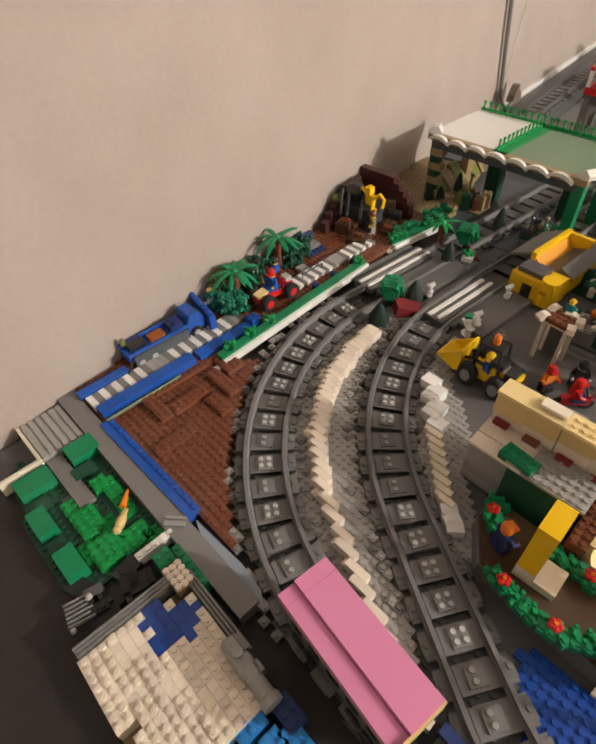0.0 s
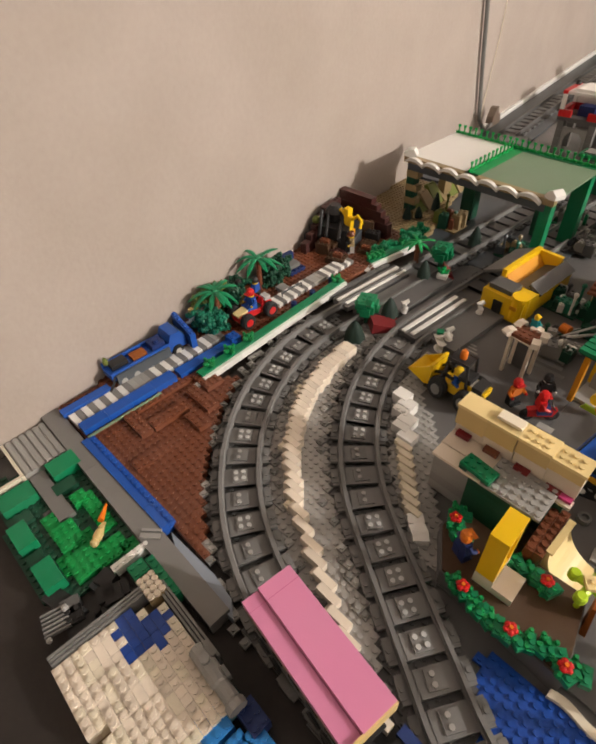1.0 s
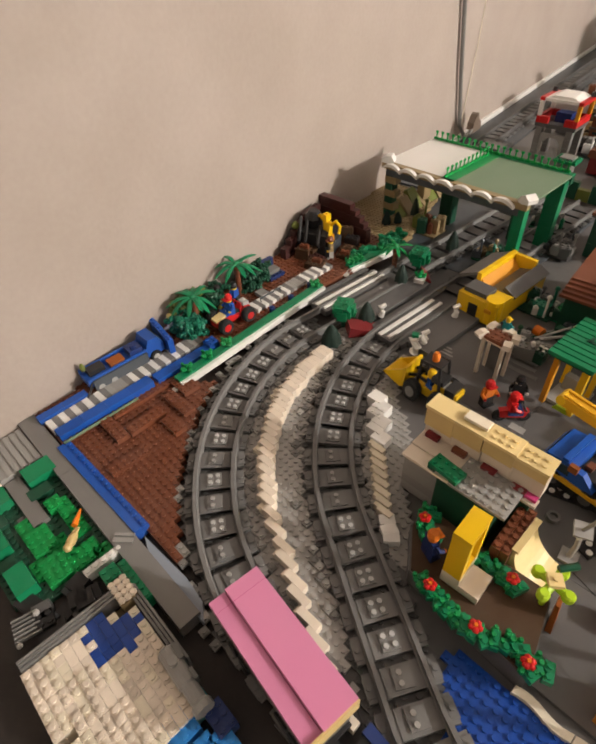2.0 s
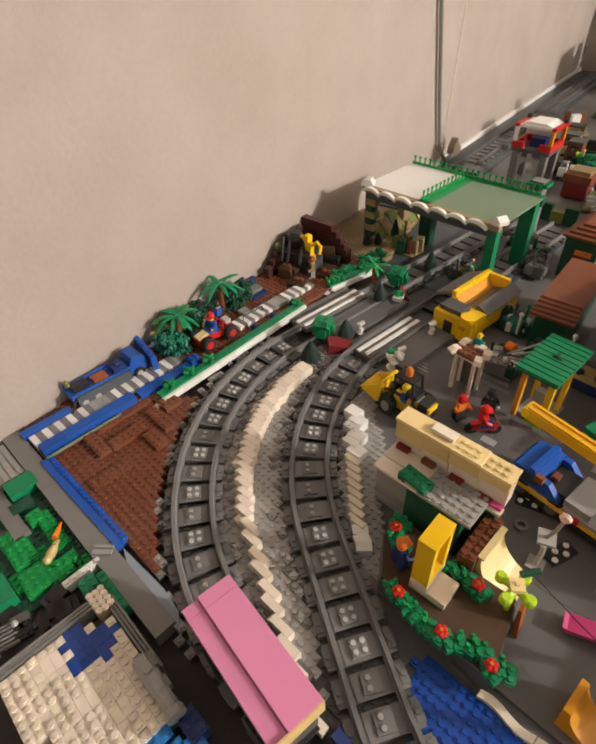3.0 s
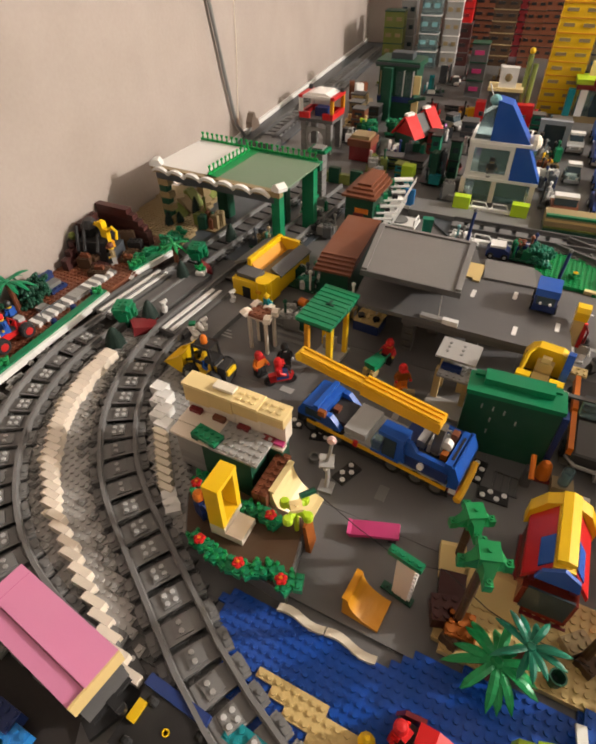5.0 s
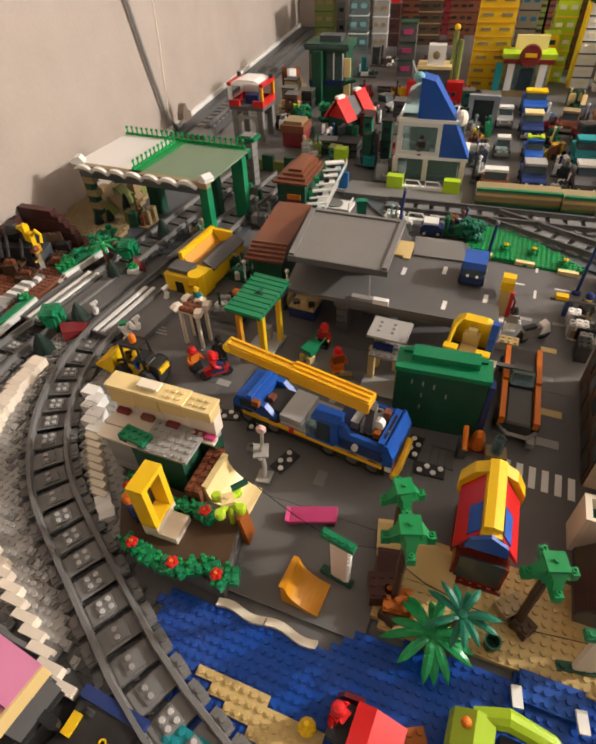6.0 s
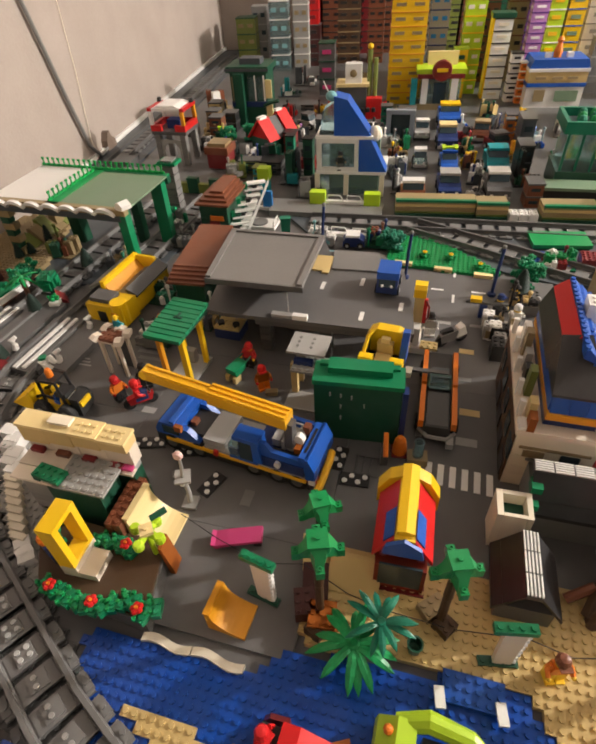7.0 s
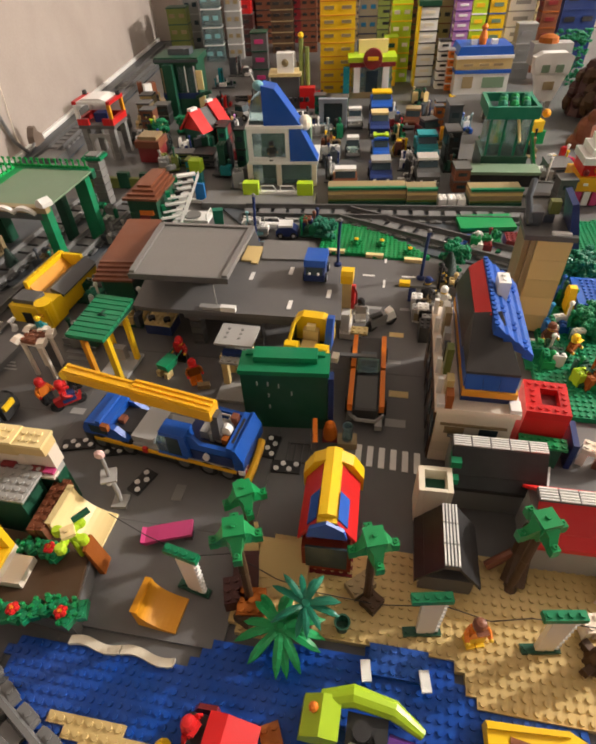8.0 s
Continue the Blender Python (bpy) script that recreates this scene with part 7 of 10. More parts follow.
# ---- carnival wagon ----
def carnival():
    t = thing("carnival_wagon", "carnival wagon with red, yellow and blue roof strips", "wagon", 0.3775, 0.342, 0.0, -5)
    L0, L1_, e, r = -0.036, 0.041, 0.036, 0.056
    part("body", Shape().box(-0.024, 0.024, L0 - 0.006, L1_, 0.003, 0.030), "red_glass", t, "red translucent body")
    part("floor", Shape().box(-0.026, 0.026, L0 - 0.010, L1_, 0.0, 0.003), "dark_red", t)
    part("front_window", Shape().box(-0.020, 0.020, L0 - 0.0085, L0 - 0.0062, 0.010, 0.034), "dark_glass", t)
    hgt = lambda x: r - (r - e) * max(0.0, abs(x) - 0.008) / 0.020  # noqa: E731
    for a, b, m in (((-0.028, -0.0095, "red")), ((-0.0093, 0.0093, "yellow")), ((0.0095, 0.028, "red"))):
        part("roof_strip", Shape().prism([(a, hgt(a) - 0.004), (b, hgt(b) - 0.004), (b, hgt(b)), (0.5 * (a + b) if m == "yellow" else b, hgt(b) + (0.0015 if m == "yellow" else 0)), (a, hgt(a))], L0, L1_ - 0.010, "y"), m, t)
    for q in (-1, 1):
        part("roof_patch", Shape().prism([(q * 0.0100, hgt(0.010) + 0.0004), (q * 0.0190, hgt(0.019) + 0.0004), (q * 0.0190, hgt(0.019) + 0.0018), (q * 0.0100, hgt(0.010) + 0.0018)], L0 + 0.004, L0 + 0.034, "y"), "blue", t, "blue roof patch")
        part("roof_wing", Shape().prism([(q * 0.006, 0.058), (q * 0.020, 0.053), (q * 0.031, 0.040), (q * 0.031, 0.026), (q * 0.024, 0.030), (q * 0.018, 0.044), (q * 0.006, 0.050)], L1_ - 0.0098, L1_ + 0.004, "y"), "yellow", t, "yellow rear wing")
    part("ridge", Shape().prism([(-0.0080, r), (0.0080, r), (0.0080, r + 0.003), (0, r + 0.0045), (-0.0080, r + 0.003)], L0 + 0.004, L1_ + 0.004, "y"), "yellow", t)
    part("front_arch", Shape().prism([(-0.0160, hgt(0.016) + 0.0020), (0.0, r + 0.0012), (0.0160, hgt(0.016) + 0.0020), (0.0190, hgt(0.019) - 0.0040), (-0.0190, hgt(0.019) - 0.0040)], L0 - 0.0040, L0 - 0.0002, "y"), "blue", t, "blue front arch")
    for x, y in ((-0.018, -0.03), (0.018, -0.03), (-0.018, 0.03), (0.018, 0.03)):
        part("stilt", Shape().block(x, y, 0.003, 0.006, 0.006, 0.034), "dark_red", t)
    resize(t, 0.93, 1.43)
    c = thing("traffic_cone", "orange cone beside the carnival wagon", "traffic cone", 0.3760, 0.4665, 0.0)
    part("cone_body", Shape().lathe([(0.0085, 0.002), (0.0080, 0.012), (0.0060, 0.022), (0.0030, 0.026)], 14), "orange", c)
    part("cone_foot", Shape().block(0, 0, 0, 0.018, 0.018, 0.002), "dark_red", c)
    g = thing("barrier_arm", "upright orange barrier arm", "barrier", 0.3585, 0.4500, 0.0, 6)
    part("arm", Shape().tube([(0, -0.012, 0.024), (0.001, 0.0, 0.030), (0.002, 0.012, 0.036)], 0.0030, 8), "orange", g)
    part("stand", Shape().block(0, 0, 0, 0.008, 0.010, 0.028), "dark_grey", g)
    h = thing("clear_globe", "clear cylinder on a tan block", "ornament", 0.3955, 0.4560, 0.0)
    part("block", Shape().block(0, 0, 0, 0.022, 0.016, 0.010), "dark_tan", h)
    part("cylinder", Shape().lathe([(0.0060, 0.010), (0.0060, 0.032), (0.0045, 0.032), (0.0045, 0.012)], 14), "glass", h)
    i = thing("road_grille", "grey grille frame lying on the road", "grille", 0.340, 0.442, 0.0, -6)
    for k in range(4):
        part("bar", Shape().block(-0.012 + 0.008 * k, 0, 0.0, 0.002, 0.026, 0.002), "dark_grey", i)
    for q in (-0.013, 0.013):
        part("bar", Shape().block(0, q, 0.0, 0.028, 0.002, 0.002), "dark_grey", i)


carnival()
arm_tree(0.3075, 0.2715, 0.0032, 12, 1, "tall green brick tree with a slim brown trunk", 0.117)
arm_tree(0.3010, 0.3345, 0.0, 22, 1, "shorter green brick tree behind the first", 0.075)
arm_tree(0.4108, 0.2780, 0.0032, 12, 1, "tall green brick tree on the beach", 0.098)
arm_tree(0.5385, 0.2935, 0.0032, 15, 1, "green brick tree on a tall brown trunk", 0.104)
palm(0.3385, 0.2400, 0.0032, 0.029, 15, 0.038, "low palm with long glossy pointed leaves on the beach", seed=9, m="leaf_green", spread=0.8)
palm(0.3585, 0.2530, 0.0032, 0.044, 13, 0.028, "palm with dark upright leaves behind the beach", seed=12, m="sea_green", spread=1.6)
cup = thing("green_cup", "dark green open cup lying on the beach", "cup", 0.3885, 0.2525, 0.0032, 20)
part("cup_body", Shape().lathe([(0.0050, 0), (0.0065, 0.012), (0.0070, 0.014), (0.0056, 0.014), (0.0046, 0.004), (0.002, 0.003)], 14), "dark_green", cup)
for i, (x, y, m, w, d, h) in enumerate(((0.310, 0.266, "rust", 3, 3, 5), (0.296, 0.276, "crater_brown", 3, 3, 5), (0.320, 0.262, "orange", 1, 1, 4), (0.405, 0.288, "dark_tan", 3, 2, 3), (0.4145, 0.2740, "soil", 2, 2, 3), (0.306, 0.257, "soil", 2, 2, 4))):
    r = thing("loose_brick", "loose brick on the beach", "brick", x, y, 0.0032, 12 * i, group="loose beach bricks")
    brick(r, m, w, d, h, 0, 0, 0)
for x, y, m, w, d, h, rz, lb in ((0.2965, 0.3270, "tan", 3, 4, 4, 6, "tan sloped brick beside the trees"), (0.3350, 0.3080, "beach_tan", 6, 4, 5, -8, "broad tan sloped brick behind the palms"), (0.3000, 0.2990, "crater_brown", 3, 4, 3, 4, "dark red-brown sloped brick under the trees")):
    wb = thing("sloped_brick", lb, "brick", x, y, 0.0032, rz, group="sloped beach bricks")
    slope(wb, m, w, d, h, 0, 0, 0, top=0.5)
figure(0.497, 0.2475, 0.0032, 10, "orange", "skin", "skin", "brown", label="figure in an orange top with dark hair on the beach")
st = thing("string_line", "thin dark string hung between the trees", "string", 0, 0)
part("strand", Shape().tube([(0.160, 0.342, 0.026), (0.205, 0.318, 0.030), (0.252, 0.297, 0.034), (0.290, 0.300, 0.036), (0.330, 0.284, 0.024), (0.365, 0.276, 0.018), (0.42, 0.270, 0.012), (0.475, 0.262, 0.032), (0.51, 0.256, 0.022), (0.54, 0.255, 0.034), (0.60, 0.25, 0.03)], 0.0005, 5), "black", st)

def street_bits():
    t = thing("round_hatch", "white base plate with a flat grey round hatch", "hatch", 0.099, 1.018, 0.0, G)
    part("base", Shape().block(0, 0, 0.0, 0.074, 0.040, 0.006), "white", t)
    part("cover", Shape().lathe([(0.0170, 0.006), (0.0170, 0.0080), (0.0150, 0.0088)], 18), "mid_grey", t, "round grey cover")
    for q in (-1, 1):
        part("hand_rail", Shape().tube([(q * 0.034, -0.016, 0.006), (q * 0.034, -0.014, 0.016), (q * 0.034, 0.014, 0.016), (q * 0.034, 0.016, 0.006)], 0.0014, 6), "white", t)
    k = thing("white_kerb", "long white kerb beam behind the stairs", "kerb", 0.074, 1.094, 0.0, -14)
    for j in range(3):
        brick(k, "white", 3, 1, 2, -3.1 + 3.1 * j, 0, 0, studs=j == 1)
    b = thing("blue_stand", "light blue plate at the lamp post with a white arm", "plate", 0.236, 0.9250, 0.0, 10)
    part("plate", Shape().prism([(-0.016, -0.020), (0.020, -0.018), (0.022, -0.008), (-0.012, -0.0075)], 0.0, 0.0032, "z"), "aqua", b)
    part("arm", Shape().tube([(-0.022, -0.010, 0.002), (-0.024, -0.012, 0.012), (-0.014, -0.014, 0.016)], 0.0026, 8), "white", b)
    g = thing("green_machine", "dark green machine with white bars behind the shelter", "machine", 0.050, 0.776, 0.0, -8)
    part("body", Shape().block(0, 0, 0.0, 0.044, 0.022, 0.012), "dark_green", g)
    for j in range(3):
        brick(g, "green", 2, 1, 2, -1.6 + 1.6 * j, 0.4 * (j % 2), 3.75, name="block")
    part("bar", Shape().block(0.004, -0.0125, 0.009, 0.026, 0.0028, 0.0030), "white", g, "white cross bar")
    part("bar", Shape().tube([(-0.020, -0.010, 0.006), (-0.014, 0.000, 0.022), (-0.006, 0.010, 0.030)], 0.0018, 8), "light_grey", g)
    part("knob", Shape().ball(-0.010, -0.008, 0.016, 0.0040, n=8, m=5).ball(0.016, 0.004, 0.022, 0.0034, n=8, m=5), "white", g)
    w = thing("street_frame", "slate blue door frame with a dark pane", "door frame", 0.372, 1.516, 0.0, -4)
    for q in (-1, 1):
        part("jamb", Shape().block(q * 0.030, 0, 0.0, 0.012, 0.014, 0.066), "pale_blue", w)
    part("head", Shape().block(0, 0, 0.0662, 0.074, 0.015, 0.010), "pale_blue", w)
    part("pane", Shape().block(0, 0.002, 0.0, 0.0478, 0.004, 0.066), "dark_glass", w)


street_bits()


# ---- stalls and houses on the east side ----
def stall(x, y, rz, ln, half, z_eave, z_ridge, roof, wall, label, stripes=True):
    """A market stall with a gabled roof; the ridge runs along its x and carries striped grille tiles."""
    t = thing("market_stall", label, "market stall", x, y, 0.0, rz, group="gabled market stalls")
    part("body", Shape().box(-ln / 2 + 0.004, ln / 2 - 0.004, -half + 0.005, half - 0.005, 0.0, z_eave), wall, t)
    for q in (-1, 1):
        for k in range(3):
            a, b = k / 3, (k + 1) / 3
            f = lambda s: (q * (0.006 + (half - 0.006) * s), z_ridge - (z_ridge - z_eave) * s)  # noqa: E731
            (u0, h0), (u1, h1) = f(a), f(b)
            part("roof_course", Shape().prism([(u0, h0 - 0.004), (u1, h1 - 0.004), (u1, h1 - 0.0003 + 0.0006 * k), (u0, h0 - 0.0003)], -ln / 2, ln / 2, "x"), roof, t)
    part("ridge", Shape().box(-ln / 2, ln / 2, -0.0065, 0.0065, z_ridge - 0.004, z_ridge + 0.0010), "dark_grey", t)
    if stripes:
        n = int(ln / 0.016)
        for i in range(n):
            for j in range(5):
                part("grille_bar", Shape().block(-ln / 2 + (i + 0.5) * ln / n, -0.0056 + 0.0028 * j, z_ridge + 0.0010, ln / n - 0.0014, 0.0013, 0.0016), "white", t)
    return t


st1 = stall(0.5395, 0.4025, -6, 0.088, 0.034, 0.040, 0.070, "black", "mid_grey", "stall with a black gabled roof and striped ridge tiles")
part("green_end", Shape().block(-0.040, -0.014, 0.052, 0.010, 0.014, 0.010).block(-0.042, -0.026, 0.040, 0.010, 0.012, 0.010), "green", st1, "bright green end bricks")
stall(0.4815, 0.314, 84, 0.060, 0.028, 0.026, 0.056, "black", "dark_grey", "dark stall roof with a pale striped ridge")
stall(0.6120, 0.334, -6, 0.115, 0.032, 0.050, 0.082, "red", "light_grey", "stall with a red gabled roof and striped ridge")
fr = thing("white_tub", "open white frame box with a dark green inside", "tub", 0.4770, 0.373, 0.0, -5)
for b in ((-0.018, -0.0115, -0.016, 0.016), (0.0125, 0.018, -0.016, 0.016), (-0.0112, 0.0122, 0.011, 0.016), (-0.0112, 0.0122, -0.016, -0.012)):
    part("side", Shape().box(0.88 * b[0], 0.88 * b[1], 0.9 * b[2], 0.9 * b[3], 0.0, 0.054), "sand", fr)
part("filling", Shape().box(-0.0099, 0.0107, -0.0106, 0.0097, 0.0, 0.040), "dark_green", fr)
lg = thing("leaning_trunk", "thick dark brown trunk leaning by the stalls", "log", 0.552, 0.315, 0.0032, 25)
part("log_body", Shape().tube([(-0.018, -0.012, 0.002), (-0.002, 0.002, 0.020), (0.010, 0.010, 0.044)], [0.011, 0.009, 0.008], 8), "soil", lg)
part("log_branch", Shape().tube([(-0.030, 0.010, 0.004), (-0.008, 0.006, 0.020)], 0.0045, 8), "brown", lg)
solo("pavement", Shape().prism([(0.585, 0.31), (0.80, 0.285), (0.83, 0.50), (0.600, 0.455)], 0.0, 0.0020, "z"), "road_grey", "smooth grey plaza plates", "pavement", kind="structure")
pv = thing("white_paving", "row of white paving tiles by the stall", "paving", 0.603, 0.425, 0.002, -20)
for i in range(2):
    part("tile", Shape().block(0, 0.014 * i - 0.014, 0, 0.018, 0.0132, 0.0016), "white", pv)


def blue_house():
    t = thing("corner_house", "pale corner house with a blue, red and black roof", "house", 0.530, 0.506, 0.0, -6.5)
    w, y0, y1, h = 0.038, -0.073, 0.094, 0.080
    for k in range(5):
        part("wall_course", Shape().box(-w, w, y0, y1, h * k / 5, h * (k + 1) / 5 - 0.0003), "sand", t)
    part("cornice", Shape().box(-w - 0.003, w + 0.003, y0 - 0.003, y1 + 0.002, h, h + 0.0060), "cream_white", t, "pale cornice ledge")
    for x, ww, m in ((-0.018, 0.020, "dark_tan"), (0.016, 0.018, "dark_glass")):
        part("window", Shape().block(x, y0 - 0.0006, 0.048, ww, 0.0016, 0.009), m, t)
    part("street_wall", Shape().box(-w - 0.0024, -w - 0.0002, y0 + 0.002, y1 - 0.002, 0.0, 0.0790), "soil", t, "dark brown street front")
    for y in (-0.055, -0.02, 0.015, 0.05):
        part("shop_opening", Shape().block(-w - 0.0028, y, 0.004, 0.0014, 0.024, 0.024), "black", t)
    part("window_band", Shape().block(0, y0 - 0.0008, 0.060, 2 * w - 0.01, 0.0020, 0.0026), "dark_tan", t)
    for y in (-0.065, -0.035, 0.0, 0.035, 0.07):
        part("window", Shape().block(-w - 0.0028, y, 0.040, 0.0016, 0.018, 0.024), "dark_glass", t)
        part("ledge_post", Shape().block(-w, y + 0.012, h + 0.0061, 0.005, 0.005, 0.020), "white", t)
    for q in (-1, 1):
        part("corner_step", Shape().block(q * (w - 0.003), y0 + 0.005, h + 0.0061, 0.010, 0.014, 0.005), "white", t)
    part("upper_band", Shape().box(-0.017, 0.033, -0.062, y1 - 0.004, h + 0.0061, 0.0975), "dark_blue", t)
    part("upper_band", Shape().box(-0.018, 0.034, -0.0675, y1 - 0.004, 0.0976, 0.1050), "amber", t, "amber band")
    part("upper_band", Shape().box(-0.017, 0.033, -0.061, y1 - 0.004, 0.1051, 0.1215), "blue", t, "blue attic band")
    for x in (-0.008, 0.008, 0.024):
        part("attic_slope", Shape().prism([(-0.0650, 0.1052), (-0.0612, 0.1052), (-0.0612, 0.1205)], x - 0.0078, x + 0.0078, "x"), "blue", t)
    v = [(-0.0175, -0.061, 0.1216), (0.033, -0.061, 0.1216), (0.033, -0.0085, 0.1216), (-0.0175, -0.0085, 0.1216), (-0.0175, -0.061, 0.1246), (0.033, -0.061, 0.1246), (0.0135, -0.0085, 0.1595), (-0.0125, -0.0085, 0.1560)]
    part("hip_slope", Shape().add(v, [(0, 3, 2, 1), (0, 1, 5, 4), (4, 5, 6, 7), (1, 2, 6, 5), (3, 0, 4, 7), (2, 3, 7, 6)]), "charcoal", t, "dark smooth hip slope")
    part("gable_core", Shape().prism([(-0.0165, 0.1216), (0.031, 0.1216), (0.0105, 0.1565)], -0.008, y1 - 0.006, "y"), "dark_blue", t)
    part("red_slope", Shape().slab([(0.0040, -0.012, 0.158), (-0.0090, -0.010, 0.147), (-0.0090, y1 - 0.002, 0.147), (0.0040, y1 - 0.002, 0.158)], 0.003), "red", t, "narrow red roof strip")
    part("west_slope", Shape().slab([(-0.0095, -0.010, 0.1465), (-0.0185, -0.020, 0.1222), (-0.0185, y1 - 0.002, 0.1222), (-0.0095, y1 - 0.002, 0.1465)], 0.003), "charcoal", t)
    for k in range(8):
        yy = -0.034 + 0.0159 * k
        for j in range(4):
            xa, xb = 0.0045 + 0.0107 * j, 0.0045 + 0.0107 * (j + 1)
            za, zb = 0.1600 - 0.0085 * j, 0.1600 - 0.0085 * (j + 1)
            part("roof_brick", Shape().prism([(xa, za), (xa + 0.0034, za), (xb, zb + 0.001), (xb, zb - 0.006), (xa, za - 0.010)], yy, yy + 0.0156, "y").studs(1, 2, za, xa + 0.0020, yy + 0.0078) if j == 0 or (j + k) % 3 == 0 else Shape().prism([(xa, za), (xa + 0.0034, za), (xb, zb + 0.001), (xb, zb - 0.006), (xa, za - 0.010)], yy, yy + 0.0156, "y"), "blue", t)
    part("chimney", Shape().block(0.0195, 0.0405, 0.140, 0.012, 0.020, 0.027).studs(1, 2, 0.167, 0.0195, 0.0405), "white", t)
    for i, (y, m, hh) in enumerate(((0.06, "white", 0.030), (0.02, "light_grey", 0.024), (-0.02, "olive", 0.034), (-0.055, "tan", 0.024), (-0.07, "rust", 0.018), (0.04, "dark_tan", 0.036), (0.0, "black", 0.02))):
        part("balcony_item", Shape().block(-w + 0.009, y, h + 0.0061, 0.007, 0.012, hh), m, t)
    r = thing("red_annex", "glossy red annex with studs and a dark roof opening", "annex", 0.602, 0.470, 0.0, -10)
    part("body", Shape().box(-0.020, 0.024, -0.022, 0.026, 0.0, 0.056), "red", r)
    lip = Shape().box(-0.020, 0.024, -0.022, -0.010, 0.0561, 0.0660).box(-0.020, 0.024, 0.014, 0.026, 0.0561, 0.0660).box(-0.020, -0.004, -0.0098, 0.0138, 0.0561, 0.0660).box(0.014, 0.024, -0.0098, 0.0138, 0.0561, 0.0660)
    part("roof_rim", lip.studs(5, 1, 0.0660, 0.002, -0.016).studs(5, 1, 0.0660, 0.002, 0.020).studs(1, 3, 0.0660, -0.012, 0.002).studs(1, 3, 0.0660, 0.019, 0.002), "red", r, "red studded rim round a dark opening")
    part("roof_well", Shape().box(-0.0038, 0.0138, -0.0096, 0.0136, 0.0561, 0.0580), "dark_red", r)
    part("awning", brick_mesh("leaf_green", 6, 2, 1, True), "leaf_green", r, "green studded awning", (0.004, -0.032, 0.030))
    part("front", Shape().box(-0.018, 0.022, -0.040, -0.0222, 0.0, 0.0298), "dark_green", r)
    part("side_wall", Shape().block(0.034, -0.020, 0.0, 0.006, 0.036, 0.040), "dark_blue", r)


blue_house()


def tan_tower():
    t = thing("tan_tower", "tall plain tan tower with a dark flat cap", "tower", 0.650, 0.690, 0.0, -8)
    for k in range(5):
        part("panel", Shape().box(-0.020, 0.028, -0.026, 0.035, 0.028 * k, 0.028 * (k + 1) - 0.0003), "tan", t, "smooth tan panel")
    part("buttress", Shape().box(-0.036, -0.029, -0.018, 0.036, 0.0, 0.136), "dark_tan", t)
    part("buttress", Shape().box(-0.0285, -0.0205, -0.024, 0.036, 0.0, 0.140), "dark_tan", t)
    part("cap", Shape().box(-0.040, 0.032, -0.030, 0.038, 0.1405, 0.147), "dark_grey", t, "dark grey cap")
    part("cap_machine", Shape().block(-0.026, 0.014, 0.147, 0.020, 0.026, 0.018).block(-0.004, 0.020, 0.147, 0.014, 0.014, 0.010).tube([(-0.032, 0.0, 0.150), (-0.040, 0.012, 0.180), (-0.034, 0.030, 0.195)], 0.005), "slate", t)
    part("cap_slope", Shape().prism([(0.026, 0.128), (0.040, 0.128), (0.020, 0.186), (0.012, 0.184)], -0.02, 0.036, "y"), "dark_blue", t, "dark blue slope")
    part("cap_leaf", Shape().block(0.002, 0.024, 0.157, 0.014, 0.014, 0.016), "olive", t)
    part("white_tile", Shape().block(0.010, -0.022, 0.147, 0.026, 0.008, 0.003), "white", t)
    resize(t, 0.86, 1.0)


tan_tower()


# ---- east gardens ----
studded("side_lawn", [(0.628, 0.505), (0.699, 0.496), (0.712, 0.735), (0.690, 0.735), (0.640, 0.600)], "green", -0.0030, 0.0075, "green studded lawn behind the annex", "lawn")
studded("east_lawn", [(0.70, 0.50), (0.86, 0.48), (0.92, 0.98), (0.745, 0.98), (0.715, 0.74)], "green", -0.0030, 0.010, "green studded lawn on the east side", "lawn")
studded("track_pond", [(0.592, 0.938), (0.672, 0.940), (0.668, 0.888), (0.600, 0.884)], "blue", -0.0030, 0.0066, "bright blue plates beside the far tracks", "pond")
park = thing("park_plate", "smooth bright green raised plate between the far tracks", "lawn", 0.655, 0.974, 0.001, 2)
part("plate", Shape().block(0, 0, 0.004, 0.100, 0.052, 0.0068), "leaf_green", park)
part("plate_foot", Shape().block(0, 0, -0.004, 0.094, 0.046, 0.0079), "dark_green", park)
rb = thing("loose_brick", "dark red studded block beside the blue plates", "brick", 0.688, 0.900, 0.0032, -6)
brick(rb, "dark_red", 4, 4, 5, 0, 0, 0)
studded("crossing_field", [(0.352, 0.890), (0.515, 0.852), (0.545, 0.866), (0.430, 0.985), (0.362, 0.985)], "leaf_green", -0.0030, 0.0062, "bright green studded field by the junction", "lawn")
for i, (x, y) in enumerate(((0.418, 0.905), (0.462, 0.90), (0.508, 0.872))):
    f = thing("flower", "yellow flower on a green stem", "flower", x, y, 0.0032, 0, group="yellow flowers")
    flower_bush(f, 0, 0, 0, "yellow")
for i, (x, y) in enumerate(((0.448, 0.868), (0.512, 0.852), (0.382, 0.884))):
    part("tile", Shape().block(0, 0, 0, 0.030, 0.008, 0.006), "cream", thing("kerb_tile", "pale cream kerb tile at the field's edge", "kerb", x, y, 0.0, -9, group="cream kerb tiles"))
hedge(0.735, 0.66, 0.007, 0, 0.04, 0.05, 0.03, "leafy green shrub on the lawn", "green")
